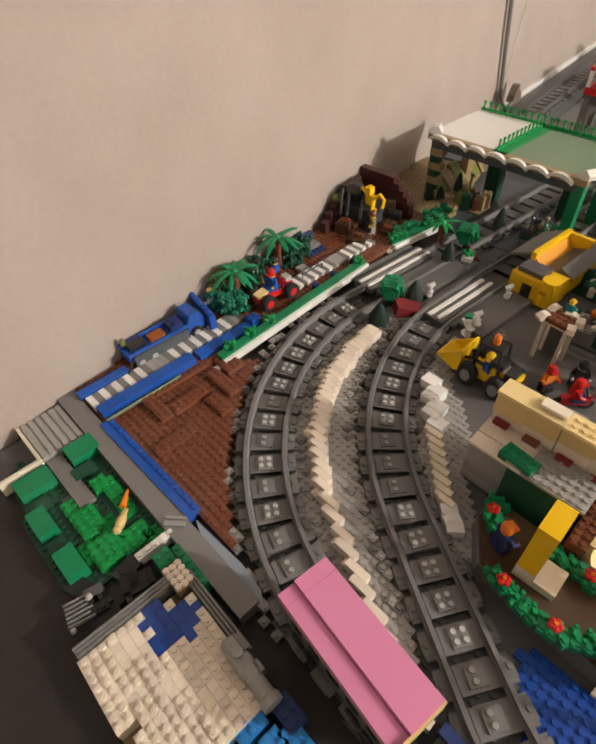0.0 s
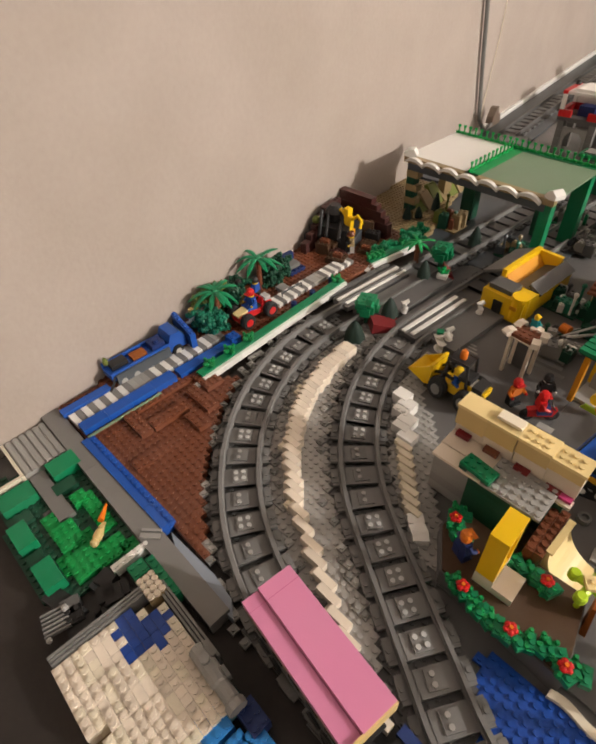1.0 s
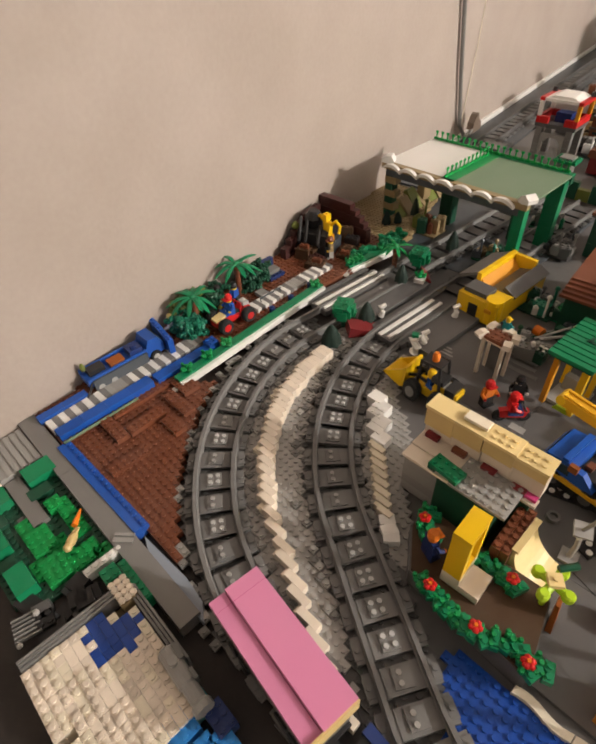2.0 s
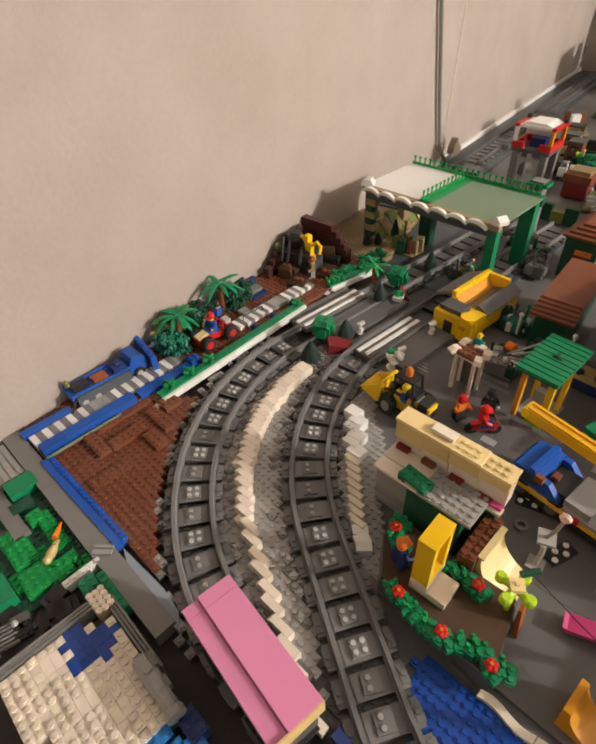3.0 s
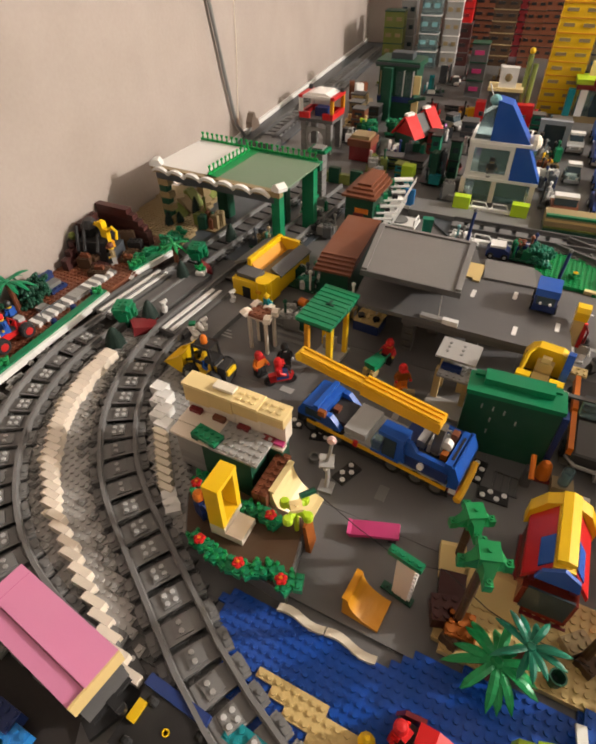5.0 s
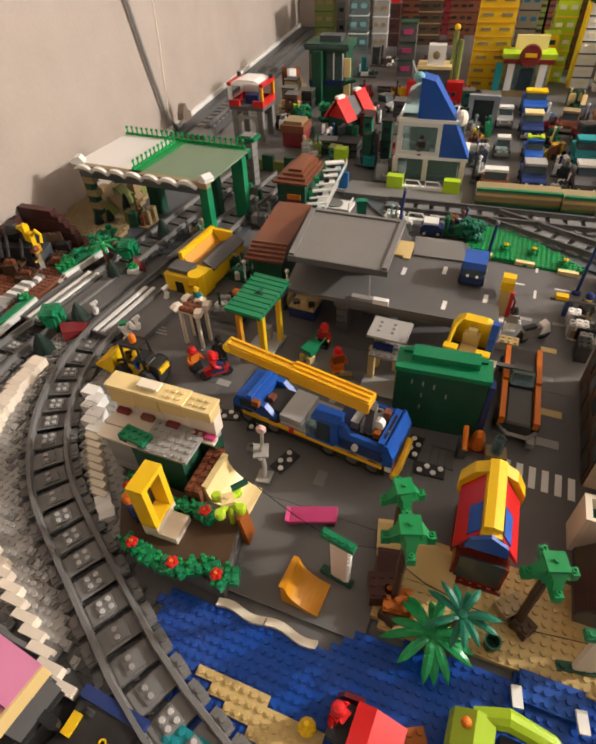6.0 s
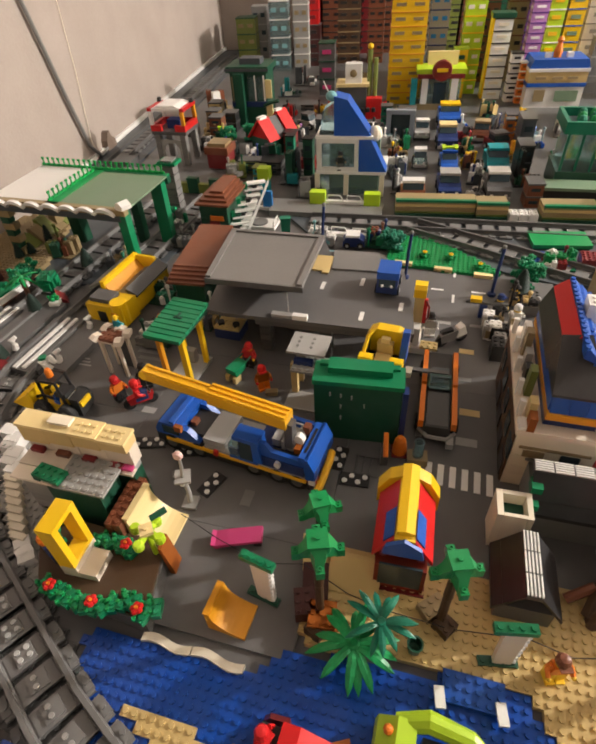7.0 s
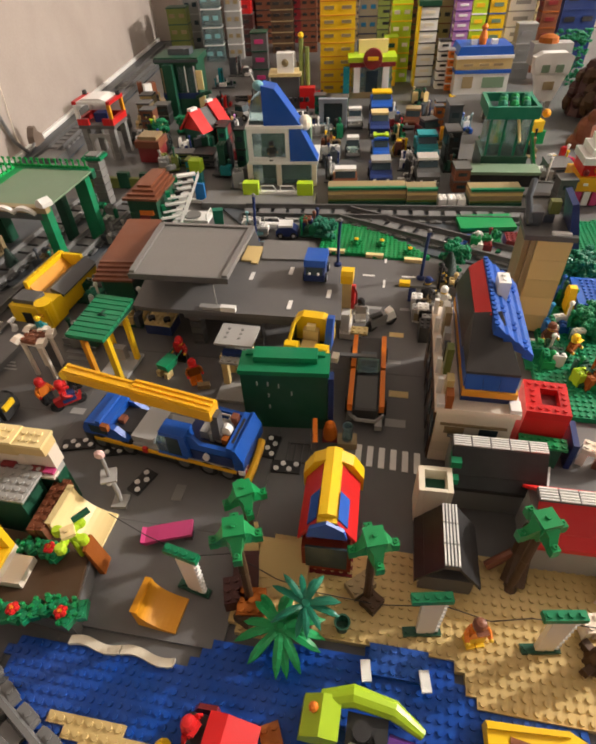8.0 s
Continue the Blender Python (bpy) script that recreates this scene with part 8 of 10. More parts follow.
hedge(0.76, 0.80, 0.007, 0, 0.06, 0.05, 0.035, "large leafy green shrub on the lawn", "sea_green")
hedge(0.79, 0.58, 0.007, 0, 0.05, 0.05, 0.03, "leafy bright green shrub", "leaf_green")
hedge(0.362, 0.935, 0.003, 0, 0.035, 0.030, 0.030, "leafy green tree crown by the road", "sea_green")
hedge(0.575, 0.835, 0.0, 0, 0.035, 0.04, 0.040, "leafy green tree by the junction", "green")
pine(0.56, 0.80, 0.0, 0.05, 0.016, "dark green conifer by the junction")
pool = thing("pool", "blue pool block with a yellow slide", "pool", 0.765, 0.715, 0.007, -8)
part("basin", Shape().box(-0.04, 0.06, -0.03, 0.04, 0.0, 0.022).studs(10, 8, 0.022, 0.01, 0.005), "blue", pool)
part("slide", Shape().prism([(-0.03, 0.0), (0.02, 0.0), (0.02, 0.010), (-0.004, 0.036), (-0.014, 0.036)], -0.052, -0.042, "x"), "yellow", pool)
for i, (x, y, a, b) in enumerate(((0.668, 0.635, "brown", "tan"), (0.69, 0.61, "rust", "leaf_green"), (0.545, 0.775, "black", "tan"), (0.52, 0.745, "dark_grey", "black"), (0.54, 0.72, "white", "mid_grey"))):
    figure(x, y, 0.0, 40 * i, a, b, "skin", ("brown", "yellow", "black", "dark_blue", "white")[i], label="small figure standing near the corner house")
bar = thing("street_barrier", "dark barrier bar with a yellow end", "barrier", 0.497, 0.742, 0.0, -6)
part("post", Shape().block(0, 0, 0, 0.010, 0.010, 0.022), "dark_blue", bar)
part("arm", Shape().block(0.004, 0, 0.022, 0.060, 0.004, 0.004), "dark_grey", bar)
part("end_cap", Shape().block(-0.012, 0.0, 0.026, 0.016, 0.010, 0.006), "yellow", bar)
for i, (x, y, m, w, d, h) in enumerate(((0.507, 0.69, "white", 2, 2, 8), (0.512, 0.672, "light_grey", 2, 2, 6), (0.520, 0.712, "white", 4, 2, 3), (0.505, 0.65, "black", 2, 3, 8))):
    brick(thing("street_block", "stacked street furniture block by the house", "street furniture", x, y, 0, -6, group="street blocks"), m, w, d, h, 0, 0, 0)


# ---- junction of far tracks ----
def far_rail(label, a, b, w=0.028):
    t = thing("railway_track", label, "railway track", 0, 0, group="railway tracks")
    pts = line(a, b, 0.05)
    for off in (-0.0203, 0.0203):
        part("rail", sweep(Shape(), pts, off, RAIL), "dark_grey", t)
    for x, y, ang in along(pts, 0.03, 0.01):
        part("sleeper", SLEEPER, "dark_grey", t, "", (x, y, 0.001), (0, 0, ang))


far_rail("dark grey straight track below the terrace", (0.20, 1.035), (0.75, 1.005))
far_rail("dark grey diverging track of the junction", (0.40, 1.02), (0.70, 0.845))
far_rail("dark grey track along the wall", (-0.345, 1.20), (-0.330, 2.60))
solo("junction_ground", Shape().prism([(0.36, 0.99), (0.55, 0.87), (0.72, 0.80), (0.74, 1.04), (0.15, 1.06), (0.20, 0.99)], -0.0030, 0.0008, "z"), "slate", "dark slate plates under the junction", "baseplate", kind="structure")
solo("wall_line_ground", Shape().box(-0.408, -0.285, 1.05, 2.70, -0.0035, 0.0012), "slate", "dark slate plates along the wall", "baseplate", kind="structure")


def terrace():
    t = thing("terrace", "raised terrace edge in green, brown and tan courses", "terrace", 0, 0)
    for (x0, x1), y in (((0.365, 0.520), 1.070), ((0.5205, 0.580), 1.062), ((0.642, 0.742), 1.055)):
        z = -0.0036
        for m, hh, off in (("dark_green", 0.010, 0.0), ("olive", 0.003, 0.004), ("dark_tan", 0.009, 0.006), ("tan", 0.006, 0.007), ("dark_tan", 0.004, 0.006), ("green", 0.005, 0.004)):
            part("course", Shape().box(x0 + 0.0003, x1 - 0.0003, y + off, y + (0.012 if m == "green" else 0.05), z, z + hh - 0.0003), m, t)
            z += hh
    for x, y in ((0.59, 1.066), (0.608, 1.066), (0.626, 1.066)):
        part("step", brick_mesh("white", 2, 3, 6, True), "white", t, "white studded steps", (x, y, -0.003), (0, 0, 0))
    solo("upper_ground", Shape().prism([(0.365, 1.118), (0.745, 1.103), (1.10, 1.08), (1.5, 2.68), (-0.28, 2.68), (0.14, 1.30), (0.365, 1.30)], -0.0035, 0.0010, "z"), "dark_grey", "dark grey plates of the upper town", "ground", kind="structure")


terrace()


def railing(x, y, rz, n, z, label, lime=False):
    t = thing("railing", label, "railing", x, y, z, rz, group="white railings")
    part("base", Shape().box(-0.020 * n, 0.020 * n, -0.005, 0.005, 0, 0.005), "white", t)
    for i in range(n):
        x0 = -0.020 * n + 0.040 * i
        part("rail", Shape().tube([(x0 + 0.004, 0, 0.005), (x0 + 0.005, 0, 0.016), (x0 + 0.030, 0, 0.016), (x0 + 0.037, 0, 0.005)], 0.0014), "white", t)
    if lime:
        for q in (-1, 1):
            part("lime_block", Shape().block(q * (0.020 * n + 0.016), 0, 0, 0.032, 0.018, 0.024), "lime", t, "lime green block")
    return t


railing(0.262, 1.105, -3, 2, 0.010, "white tube railing between lime blocks", True)
railing(0.282, 0.975, -6, 4, 0.004, "white tube railing along the road", False)
solo("platform", Shape().box(-0.115, 0.115, -0.03, 0.03, -0.0036, 0.010), "mid_grey", "grey station platform by the railing", "platform", 0.225, 1.085, 0, -4, kind="structure")
bin1 = thing("litter_bin", "green bin at the road's end", "bin", 0.158, 0.985, 0.0, 10)
part("bin_body", Shape().prism([(-0.008, 0), (0.008, 0), (0.010, 0.034), (-0.010, 0.034)], -0.007, 0.007, "y"), "sea_green", bin1)
van = thing("toy_car", "small white and navy car by the railing", "toy car", 0.292, 0.945, 0.0, 0, group="toy cars")
part("body", Shape().prism([(-0.02, 0.004), (0.02, 0.004), (0.02, 0.014), (0.008, 0.022), (-0.014, 0.022), (-0.02, 0.014)], -0.012, 0.012, "y"), "dark_blue", van)
part("roof", Shape().block(-0.002, 0, 0.022, 0.026, 0.024, 0.004), "white", van)
for q in (-1, 1):
    for x in (-0.012, 0.012):
        wheel(van, x, q * 0.0115, 0.006, 0.005, axis="y")


# ---- upper town ----
def tower(x, y, rz, w, d, floors, fh, wall, band, win, label, z=0.0, cols=2, name="tower_block", side=True):
    """A tower of storeys; each has its wall course, a floor band and windows in front and on one side."""
    t = thing(name, label, "tower block", x, y, z, rz, group="tower blocks")
    for k in range(floors):
        part("storey", Shape().box(-w / 2, w / 2, -d / 2, d / 2, fh * k, fh * (k + 1) - 0.0035), wall, t)
        part("band", Shape().box(-w / 2 - 0.0015, w / 2 + 0.0015, -d / 2 - 0.0015, d / 2 + 0.0015, fh * (k + 1) - 0.0035, fh * (k + 1)), band, t)
        for c in range(cols):
            part("window", Shape().block((c + 0.5) * w / cols - w / 2, -d / 2 - 0.0008, fh * k + fh * 0.38, w / cols * 0.56, 0.002, fh * 0.24), win, t)
        if side:
            part("window", Shape().block(-w / 2 - 0.0008, 0, fh * k + fh * 0.25, 0.002, d * 0.5, fh * 0.26), win, t)
    return t


def city_car(x, y, rz, body, roof, label, ln=0.05, w=0.024, z=0.001, h=0.012):
    t = thing("toy_car", label, "toy car", x, y, z, rz, group="toy cars")
    part("body", Shape().prism([(-ln / 2, 0.005), (ln / 2, 0.005), (ln / 2, 0.005 + h), (-ln * 0.2, 0.006 + h), (-ln * 0.3, 0.004 + h * 0.8), (-ln / 2, 0.004 + h * 0.7)], -w / 2, w / 2, "x"), body, t)
    part("cabin", Shape().prism([(-ln * 0.22, 0.006 + h), (ln * 0.3, 0.006 + h), (ln * 0.26, 0.016 + h), (-ln * 0.12, 0.016 + h)], -w * 0.42, w * 0.42, "x"), "dark_glass", t)
    part("roof", Shape().block(0, ln * 0.07, 0.016 + h, w * 0.9, ln * 0.42, 0.004), roof, t)
    part("bumper", Shape().block(0, -ln / 2 - 0.001, 0.005, w, 0.003, 0.005), "light_grey", t)
    for q in (-1, 1):
        part("headlight", Shape().block(q * w * 0.3, -ln / 2 - 0.0006, 0.011, 0.004, 0.0016, 0.003), "white", t)
        for yy in (-ln * 0.28, ln * 0.28):
            wheel(t, q * w * 0.47, yy, 0.0070, 0.006)
    return t


def fire_tower():
    t = thing("lookout_tower", "red and white lookout cabin on grey legs", "lookout tower", -0.180, 1.368, 0.0, -6)
    for x in (-0.034, 0.034):
        for y in (-0.03, 0.03):
            for k in range(4):
                part("leg_brick", Shape().block(x, y, 0.018 * k, 0.014, 0.014, 0.0176), "mid_grey", t)
    part("floor", Shape().box(-0.045, 0.045, -0.038, 0.038, 0.072, 0.080), "dark_grey", t)
    for x0, x1, y0, y1 in ((-0.045, -0.037, -0.038, 0.038), (0.037, 0.045, -0.038, 0.038), (-0.0368, 0.0368, 0.030, 0.038), (-0.0368, -0.018, -0.038, -0.030), (0.018, 0.0368, -0.038, -0.030)):
        part("wall", Shape().box(x0, x1, y0, y1, 0.080, 0.094), "red", t, "red parapet")
    for x in (-0.041, 0.041):
        for y in (-0.034, 0.034):
            part("post", Shape().block(x, y, 0.094, 0.008, 0.008, 0.030), "white" if x < 0 else "amber", t)
    part("back_wall", Shape().box(-0.036, 0.036, 0.032, 0.037, 0.094, 0.124), "white", t)
    part("roof", Shape().box(-0.040, 0.040, -0.034, 0.036, 0.124, 0.130).prism([(-0.036, 0.130), (0.036, 0.130), (0.020, 0.136), (-0.020, 0.136)], -0.030, 0.030, "y"), "white", t, "white roof")
    for x in (-0.042, 0.042):
        part("roof_edge", Shape().block(x, 0, 0.124, 0.010, 0.072, 0.007), "red", t)
        part("roof_light", Shape().lathe([(0.006, 0.131), (0.005, 0.140)], 8, (x, 0.025, 0)), "black", t)
    part("desk", Shape().block(0.004, 0.0, 0.080, 0.034, 0.026, 0.020), "dark_blue", t)
    part("arch", Shape().prism([(-0.026, 0.0), (-0.026, 0.060), (0.026, 0.060), (0.026, 0.0), (0.020, 0.0), (0.020, 0.040), (0.010, 0.052), (-0.010, 0.052), (-0.020, 0.040), (-0.020, 0.0)], -0.036, -0.031, "y"), "light_grey", t)


fire_tower()
for x, y, h, w in ((-0.30, 1.30, 0.02, 0.05), (-0.26, 1.24, 0.012, 0.06), (-0.30, 1.18, 0.016, 0.04)):
    r = thing("goods_wagon", "low dark grey goods wagon on the wall line", "railway wagon", x, y, 0.001, -3, group="goods wagons")
    part("frame_body", Shape().block(0, 0, 0.006, w, 0.05, h), "dark_grey", r)
    for yy in (-0.015, 0.015):
        for q in (-1, 1):
            wheel(r, q * w * 0.4, yy, 0.006, 0.004, "black")


def office():
    t = thing("office_building", "white framed office with blue sloping wings", "office", 0.2680, 1.190, 0.0, -2)
    part("ground_floor", Shape().box(-0.080, 0.085, -0.015, 0.09, 0.0, 0.046), "glass", t, "clear ground floor glazing")
    part("core", Shape().box(-0.060, 0.07, 0.03, 0.085, 0.0, 0.115), "sage", t)
    for x in (-0.086, -0.01, 0.082):
        part("column", Shape().block(x, -0.022, 0.0, 0.012, 0.012, 0.046), "sand", t)
    part("slab", Shape().box(-0.088, 0.092, -0.028, 0.092, 0.046, 0.052), "white", t, "white floor slab")
    fr = part("window_frame", Shape().box(-0.086, -0.074, -0.026, -0.016, 0.052, 0.118).box(0.010, 0.020, -0.026, -0.016, 0.052, 0.118).box(-0.0738, 0.0098, -0.026, -0.016, 0.110, 0.118).box(-0.0738, 0.0098, -0.026, -0.016, 0.052, 0.060), "white", t)
    part("pane", Shape().box(-0.0736, 0.0096, -0.020, -0.018, 0.0602, 0.1098), "glass", fr)
    part("desk", Shape().block(-0.03, 0.0, 0.052, 0.05, 0.02, 0.02), "light_grey", t)
    part("blue_wing", Shape().prism([(0.021, 0.052), (0.092, 0.052), (0.050, 0.118), (0.021, 0.118)], -0.026, 0.02, "y"), "blue", t, "blue sloping wing")
    part("slab", Shape().box(-0.088, 0.055, -0.026, 0.092, 0.1182, 0.124), "white", t)
    part("blue_wing", Shape().prism([(-0.042, 0.124), (0.050, 0.124), (-0.010, 0.192), (-0.042, 0.198)], -0.022, 0.03, "y"), "blue", t, "tall blue sloping wing")
    part("glass_wing", Shape().prism([(-0.080, 0.124), (-0.043, 0.124), (-0.043, 0.185), (-0.070, 0.170)], -0.015, 0.03, "y"), "glass", t)
    part("dish", Shape().ball(-0.050, -0.008, 0.196, 0.014, 0.012, 0.010), "aqua", t)
    part("mast", Shape().tube([(-0.055, 0, 0.196), (-0.07, 0, 0.222)], 0.0014), "white", t)
    for i in range(6):
        part("roof_stud", Shape().cyl(0.0 + 0.014 * i, 0.06, 0.124, 0.005, 0.006, 8), "black", t)
    part("orb", Shape().ball(0.060, 0.0, 0.124, 0.016), "sand", t)
    resize(t, 0.82, 0.98)


office()
figure(0.246, 1.176, 0.052, 20, "black", "dark_grey", "dark_tan", "black", label="dark figure standing behind the office window")


def red_stall():
    t = thing("red_roof_house", "small house with bright red and black steep roofs", "house", 0.048, 1.43, 0.0, 58)
    part("body", Shape().box(-0.040, 0.050, -0.03, 0.03, 0.0, 0.045), "dark_green", t)
    part("gable", Shape().prism([(-0.03, 0.045), (0.03, 0.045), (0.0, 0.080)], -0.040, 0.050, "x"), "red", t, "red gable")
    for q in (-1, 1):
        part("roof_slope", Shape().prism([(q * 0.036, 0.040), (q * 0.001, 0.082), (q * 0.001, 0.088), (q * 0.040, 0.042)], -0.046, -0.008, "x"), "red", t, "bright red roof slope")
        part("roof_slope", Shape().prism([(q * 0.034, 0.042), (q * 0.001, 0.080), (q * 0.001, 0.085), (q * 0.037, 0.043)], -0.0078, 0.022, "x"), "dark_grey", t, "dark roof slope")
        part("roof_slope", Shape().prism([(q * 0.036, 0.046), (q * 0.001, 0.088), (q * 0.001, 0.094), (q * 0.040, 0.048)], 0.0222, 0.058, "x"), "red", t)
    part("ridge_tile", Shape().block(-0.03, 0, 0.087, 0.024, 0.012, 0.006), "white", t)
    part("ridge_tile", Shape().block(0.03, 0, 0.093, 0.020, 0.010, 0.005), "white", t)
    for i, (x, y, w, h, m) in enumerate(((0.115, 1.33, 0.02, 0.075, "sea_green"), (0.165, 1.28, 0.022, 0.085, "dark_green"), (0.075, 1.30, 0.05, 0.030, "dark_grey"), (0.10, 1.42, 0.03, 0.055, "dark_red"), (0.055, 1.24, 0.024, 0.035, "teal"))):
        b = tower(x, y, -6, w, w, 2, h / 2, m, "black" if i != 4 else "olive", "dark_glass", "dark little street building near the office", cols=1, name="street_building", side=False)
    pl = thing("blue_door", "bright blue upright door by the stairs", "door", 0.103, 1.09, 0.0, -6)
    part("leaf", Shape().block(0, 0, 0, 0.020, 0.006, 0.040), "mid_blue", pl)
    lb = thing("lime_box", "lime box on a teal stand", "box", 0.082, 1.17, 0.0, -6)
    part("stand", Shape().block(0, 0, 0, 0.020, 0.018, 0.034), "teal", lb)
    part("box_body", Shape().block(0, 0, 0.034, 0.026, 0.022, 0.024), "lime", lb)
    gb = thing("grey_brown_hut", "dull brown-grey hut beside the lookout", "hut", -0.062, 1.335, 0.0, -6)
    part("wall", Shape().block(0, 0, 0, 0.052, 0.05, 0.034), "dark_red", gb)
    part("roof", Shape().block(0, 0, 0.034, 0.060, 0.058, 0.016), "brown", gb)
    part("roof", Shape().block(0, 0, 0.050, 0.046, 0.044, 0.008), "dark_tan", gb)
    wl = thing("green_wall", "low green wall plates behind the tunnel", "wall", -0.10, 1.17, 0.0, -6)
    for k in range(6):
        part("panel", Shape().block(-0.06 + 0.026 * k, 0.0, 0.0, 0.0254, 0.012, 0.022 + 0.012 * (k % 2)), "dark_green" if k % 2 else "olive", wl)
    col = thing("grey_column", "stacked grey column with green plates", "column", -0.084, 1.06, 0.0, -6)
    for k in range(8):
        brick(col, "mid_grey" if k % 2 else "edge_grey", 3, 3, 4.1, 0, 0, 4.5 * k, studs=False)
    part("plate", brick_mesh("green", 5, 4, 1.6, True), "green", col, "", (0, 0, 0.1052))


red_stall()


def dark_house():
    t = thing("glass_house", "dark green house with tall windows and tan shutters", "house", -0.052, 1.655, 0.0, -4)
    part("body", Shape().box(-0.055, 0.050, 0.0, 0.08, 0.0, 0.135), "dark_green", t)
    part("roof", Shape().box(-0.064, 0.058, -0.008, 0.088, 0.135, 0.150), "dark_green", t)
    part("roof_block", Shape().box(-0.03, 0.03, 0.02, 0.06, 0.150, 0.165), "slate", t)
    part("pillar", Shape().block(-0.026, -0.012, 0.0, 0.026, 0.022, 0.135), "dark_green", t)
    for x in (0.0, 0.026):
        w = part("window", Shape().block(x + 0.006, -0.001, 0.066, 0.020, 0.003, 0.060), "glass", t)
        part("frame", Shape().block(x + 0.017, -0.003, 0.064, 0.003, 0.003, 0.064), "white", w)
    part("band", Shape().box(-0.056, 0.052, -0.003, 0.0, 0.048, 0.062), "dark_blue", t)
    for x in (-0.050, -0.042):
        part("side_frame", Shape().block(x, -0.0015, 0.058, 0.0030, 0.003, 0.066), "dark_tan", t, "tan window bar")
    part("porch_arm", Shape().tube([(0.040, -0.006, 0.052), (0.062, -0.012, 0.062), (0.086, -0.014, 0.068)], 0.005, 6), "dark_green", t, "slanting green porch arm")
    part("roof_edge", Shape().box(-0.066, 0.060, -0.010, -0.0082, 0.139, 0.146), "slate", t)
    for z in (0.010, 0.072):
        part("shutter", Shape().block(0.056, -0.004, z, 0.018, 0.006, 0.046), "cream", t, "cream shutter")
    for k, (x, y, m) in enumerate(((-0.13, 1.56, "brown"), (-0.10, 1.60, "black"), (-0.155, 1.62, "dark_tan"), (-0.21, 1.56, "dark_grey"), (-0.17, 1.70, "tan"))):
        tower(x, y, -4, 0.036, 0.036, 2, 0.026, m, "dark_grey", "dark_glass", "small dark shack behind the lookout", cols=1, name="shack", side=False)
    for x, y in ((-0.085, 1.50), (-0.025, 1.52)):
        hedge(x, y, 0.0, 0, 0.035, 0.03, 0.040, "green bush with lime tips by the glass house", "green")
    tower(-0.235, 2.455, 0, 0.075, 0.06, 3, 0.053, "olive", "dark_green", "dark_tan", "olive green ivy-covered brick tower", cols=2)
    tower(-0.078, 2.33, 0, 0.069, 0.06, 4, 0.056, "glass", "white", "aqua", "glassy aqua tower with white floor bands", cols=2)
    tower(-0.002, 2.36, 0, 0.056, 0.056, 5, 0.052, "light_grey", "white", "dark_tan", "pale grey tower with white bands", cols=2)
    tower(-0.205, 2.58, 0, 0.06, 0.06, 3, 0.060, "mid_grey", "light_grey", "dark_glass", "low grey tower behind the ivy tower", cols=2)


dark_house()
tower(0.034, 2.40, 0, 0.062, 0.054, 3, 0.046, "crater_brown", "dark_grey", "black", "dark brown tower base below the red tower", cols=1, side=False)
tower(0.034, 2.40, 0, 0.052, 0.048, 3, 0.046, "red", "dark_red", "dark_red", "plain red plastic brick tower on a dark base", z=0.138, cols=1, side=False)
tower(0.135, 1.98, 0, 0.05, 0.05, 3, 0.050, "dark_grey", "dark_green", "magenta", "dark tower with a pink cap", cols=1)
tower(0.172, 2.44, 0, 0.084, 0.06, 8, 0.036, "soil", "dark_tan", "black", "dark brown tower with black windows", cols=2)
tower(0.274, 2.44, 0, 0.060, 0.06, 8, 0.036, "brown", "soil", "black", "slim brown tower with black windows", cols=2)
tower(0.382, 1.875, 0, 0.100, 0.05, 10, 0.034, "yellow", "amber", "dark_tan", "tall bright yellow tower with slot windows", cols=2, side=False)
tower(0.475, 2.00, 0, 0.055, 0.05, 7, 0.045, "light_grey", "dark_blue", "mid_blue", "pale grey tower with blue windows", cols=2)
tower(0.575, 1.98, 0, 0.06, 0.05, 8, 0.042, "lime", "yellow", "white", "lime tower with yellow floor bands", cols=2)
tower(0.545, 1.93, 0, 0.04, 0.04, 3, 0.045, "yellow", "lime", "dark_green", "small yellow tower with lime bands", cols=1)
tb = tower(0.650, 1.92, 0, 0.050, 0.045, 7, 0.030, "white", "black", "sand", "slim white tower with black bands and a yellow edge", cols=1, side=False)
part("edge_strip", Shape().box(-0.032, -0.026, -0.024, 0.022, 0, 0.212), "yellow", tb)
part("roof_plate", Shape().box(-0.034, 0.03, -0.026, 0.026, 0.2102, 0.222), "dark_green", tb)
tower(0.700, 1.88, 0, 0.032, 0.03, 5, 0.026, "white", "black", "black", "small black and white banded tower", cols=1, side=False)
tower(0.722, 1.86, 0, 0.022, 0.03, 5, 0.022, "orange", "white", "rust", "small orange and white banded tower", cols=1, side=False)
tower(0.765, 2.02, 0, 0.045, 0.045, 12, 0.026, "lilac", "purple", "white", "lilac and purple banded tower", cols=1)
tower(0.820, 2.05, 0, 0.045, 0.045, 8, 0.042, "lime", "white", "yellow", "pale lime tower with white bands", cols=1)
tower(0.875, 2.05, 0, 0.050, 0.045, 8, 0.042, "yellow", "blue", "sage", "yellow tower with a blue side", cols=1)
tower(0.955, 2.08, 0, 0.08, 0.05, 8, 0.042, "white", "light_grey", "light_grey", "plain white tower with grey bands", cols=1, side=False)
tower(1.035, 2.05, 0, 0.05, 0.05, 8, 0.042, "brown", "rust", "dark_red", "rust brown tower with dark windows", cols=1)
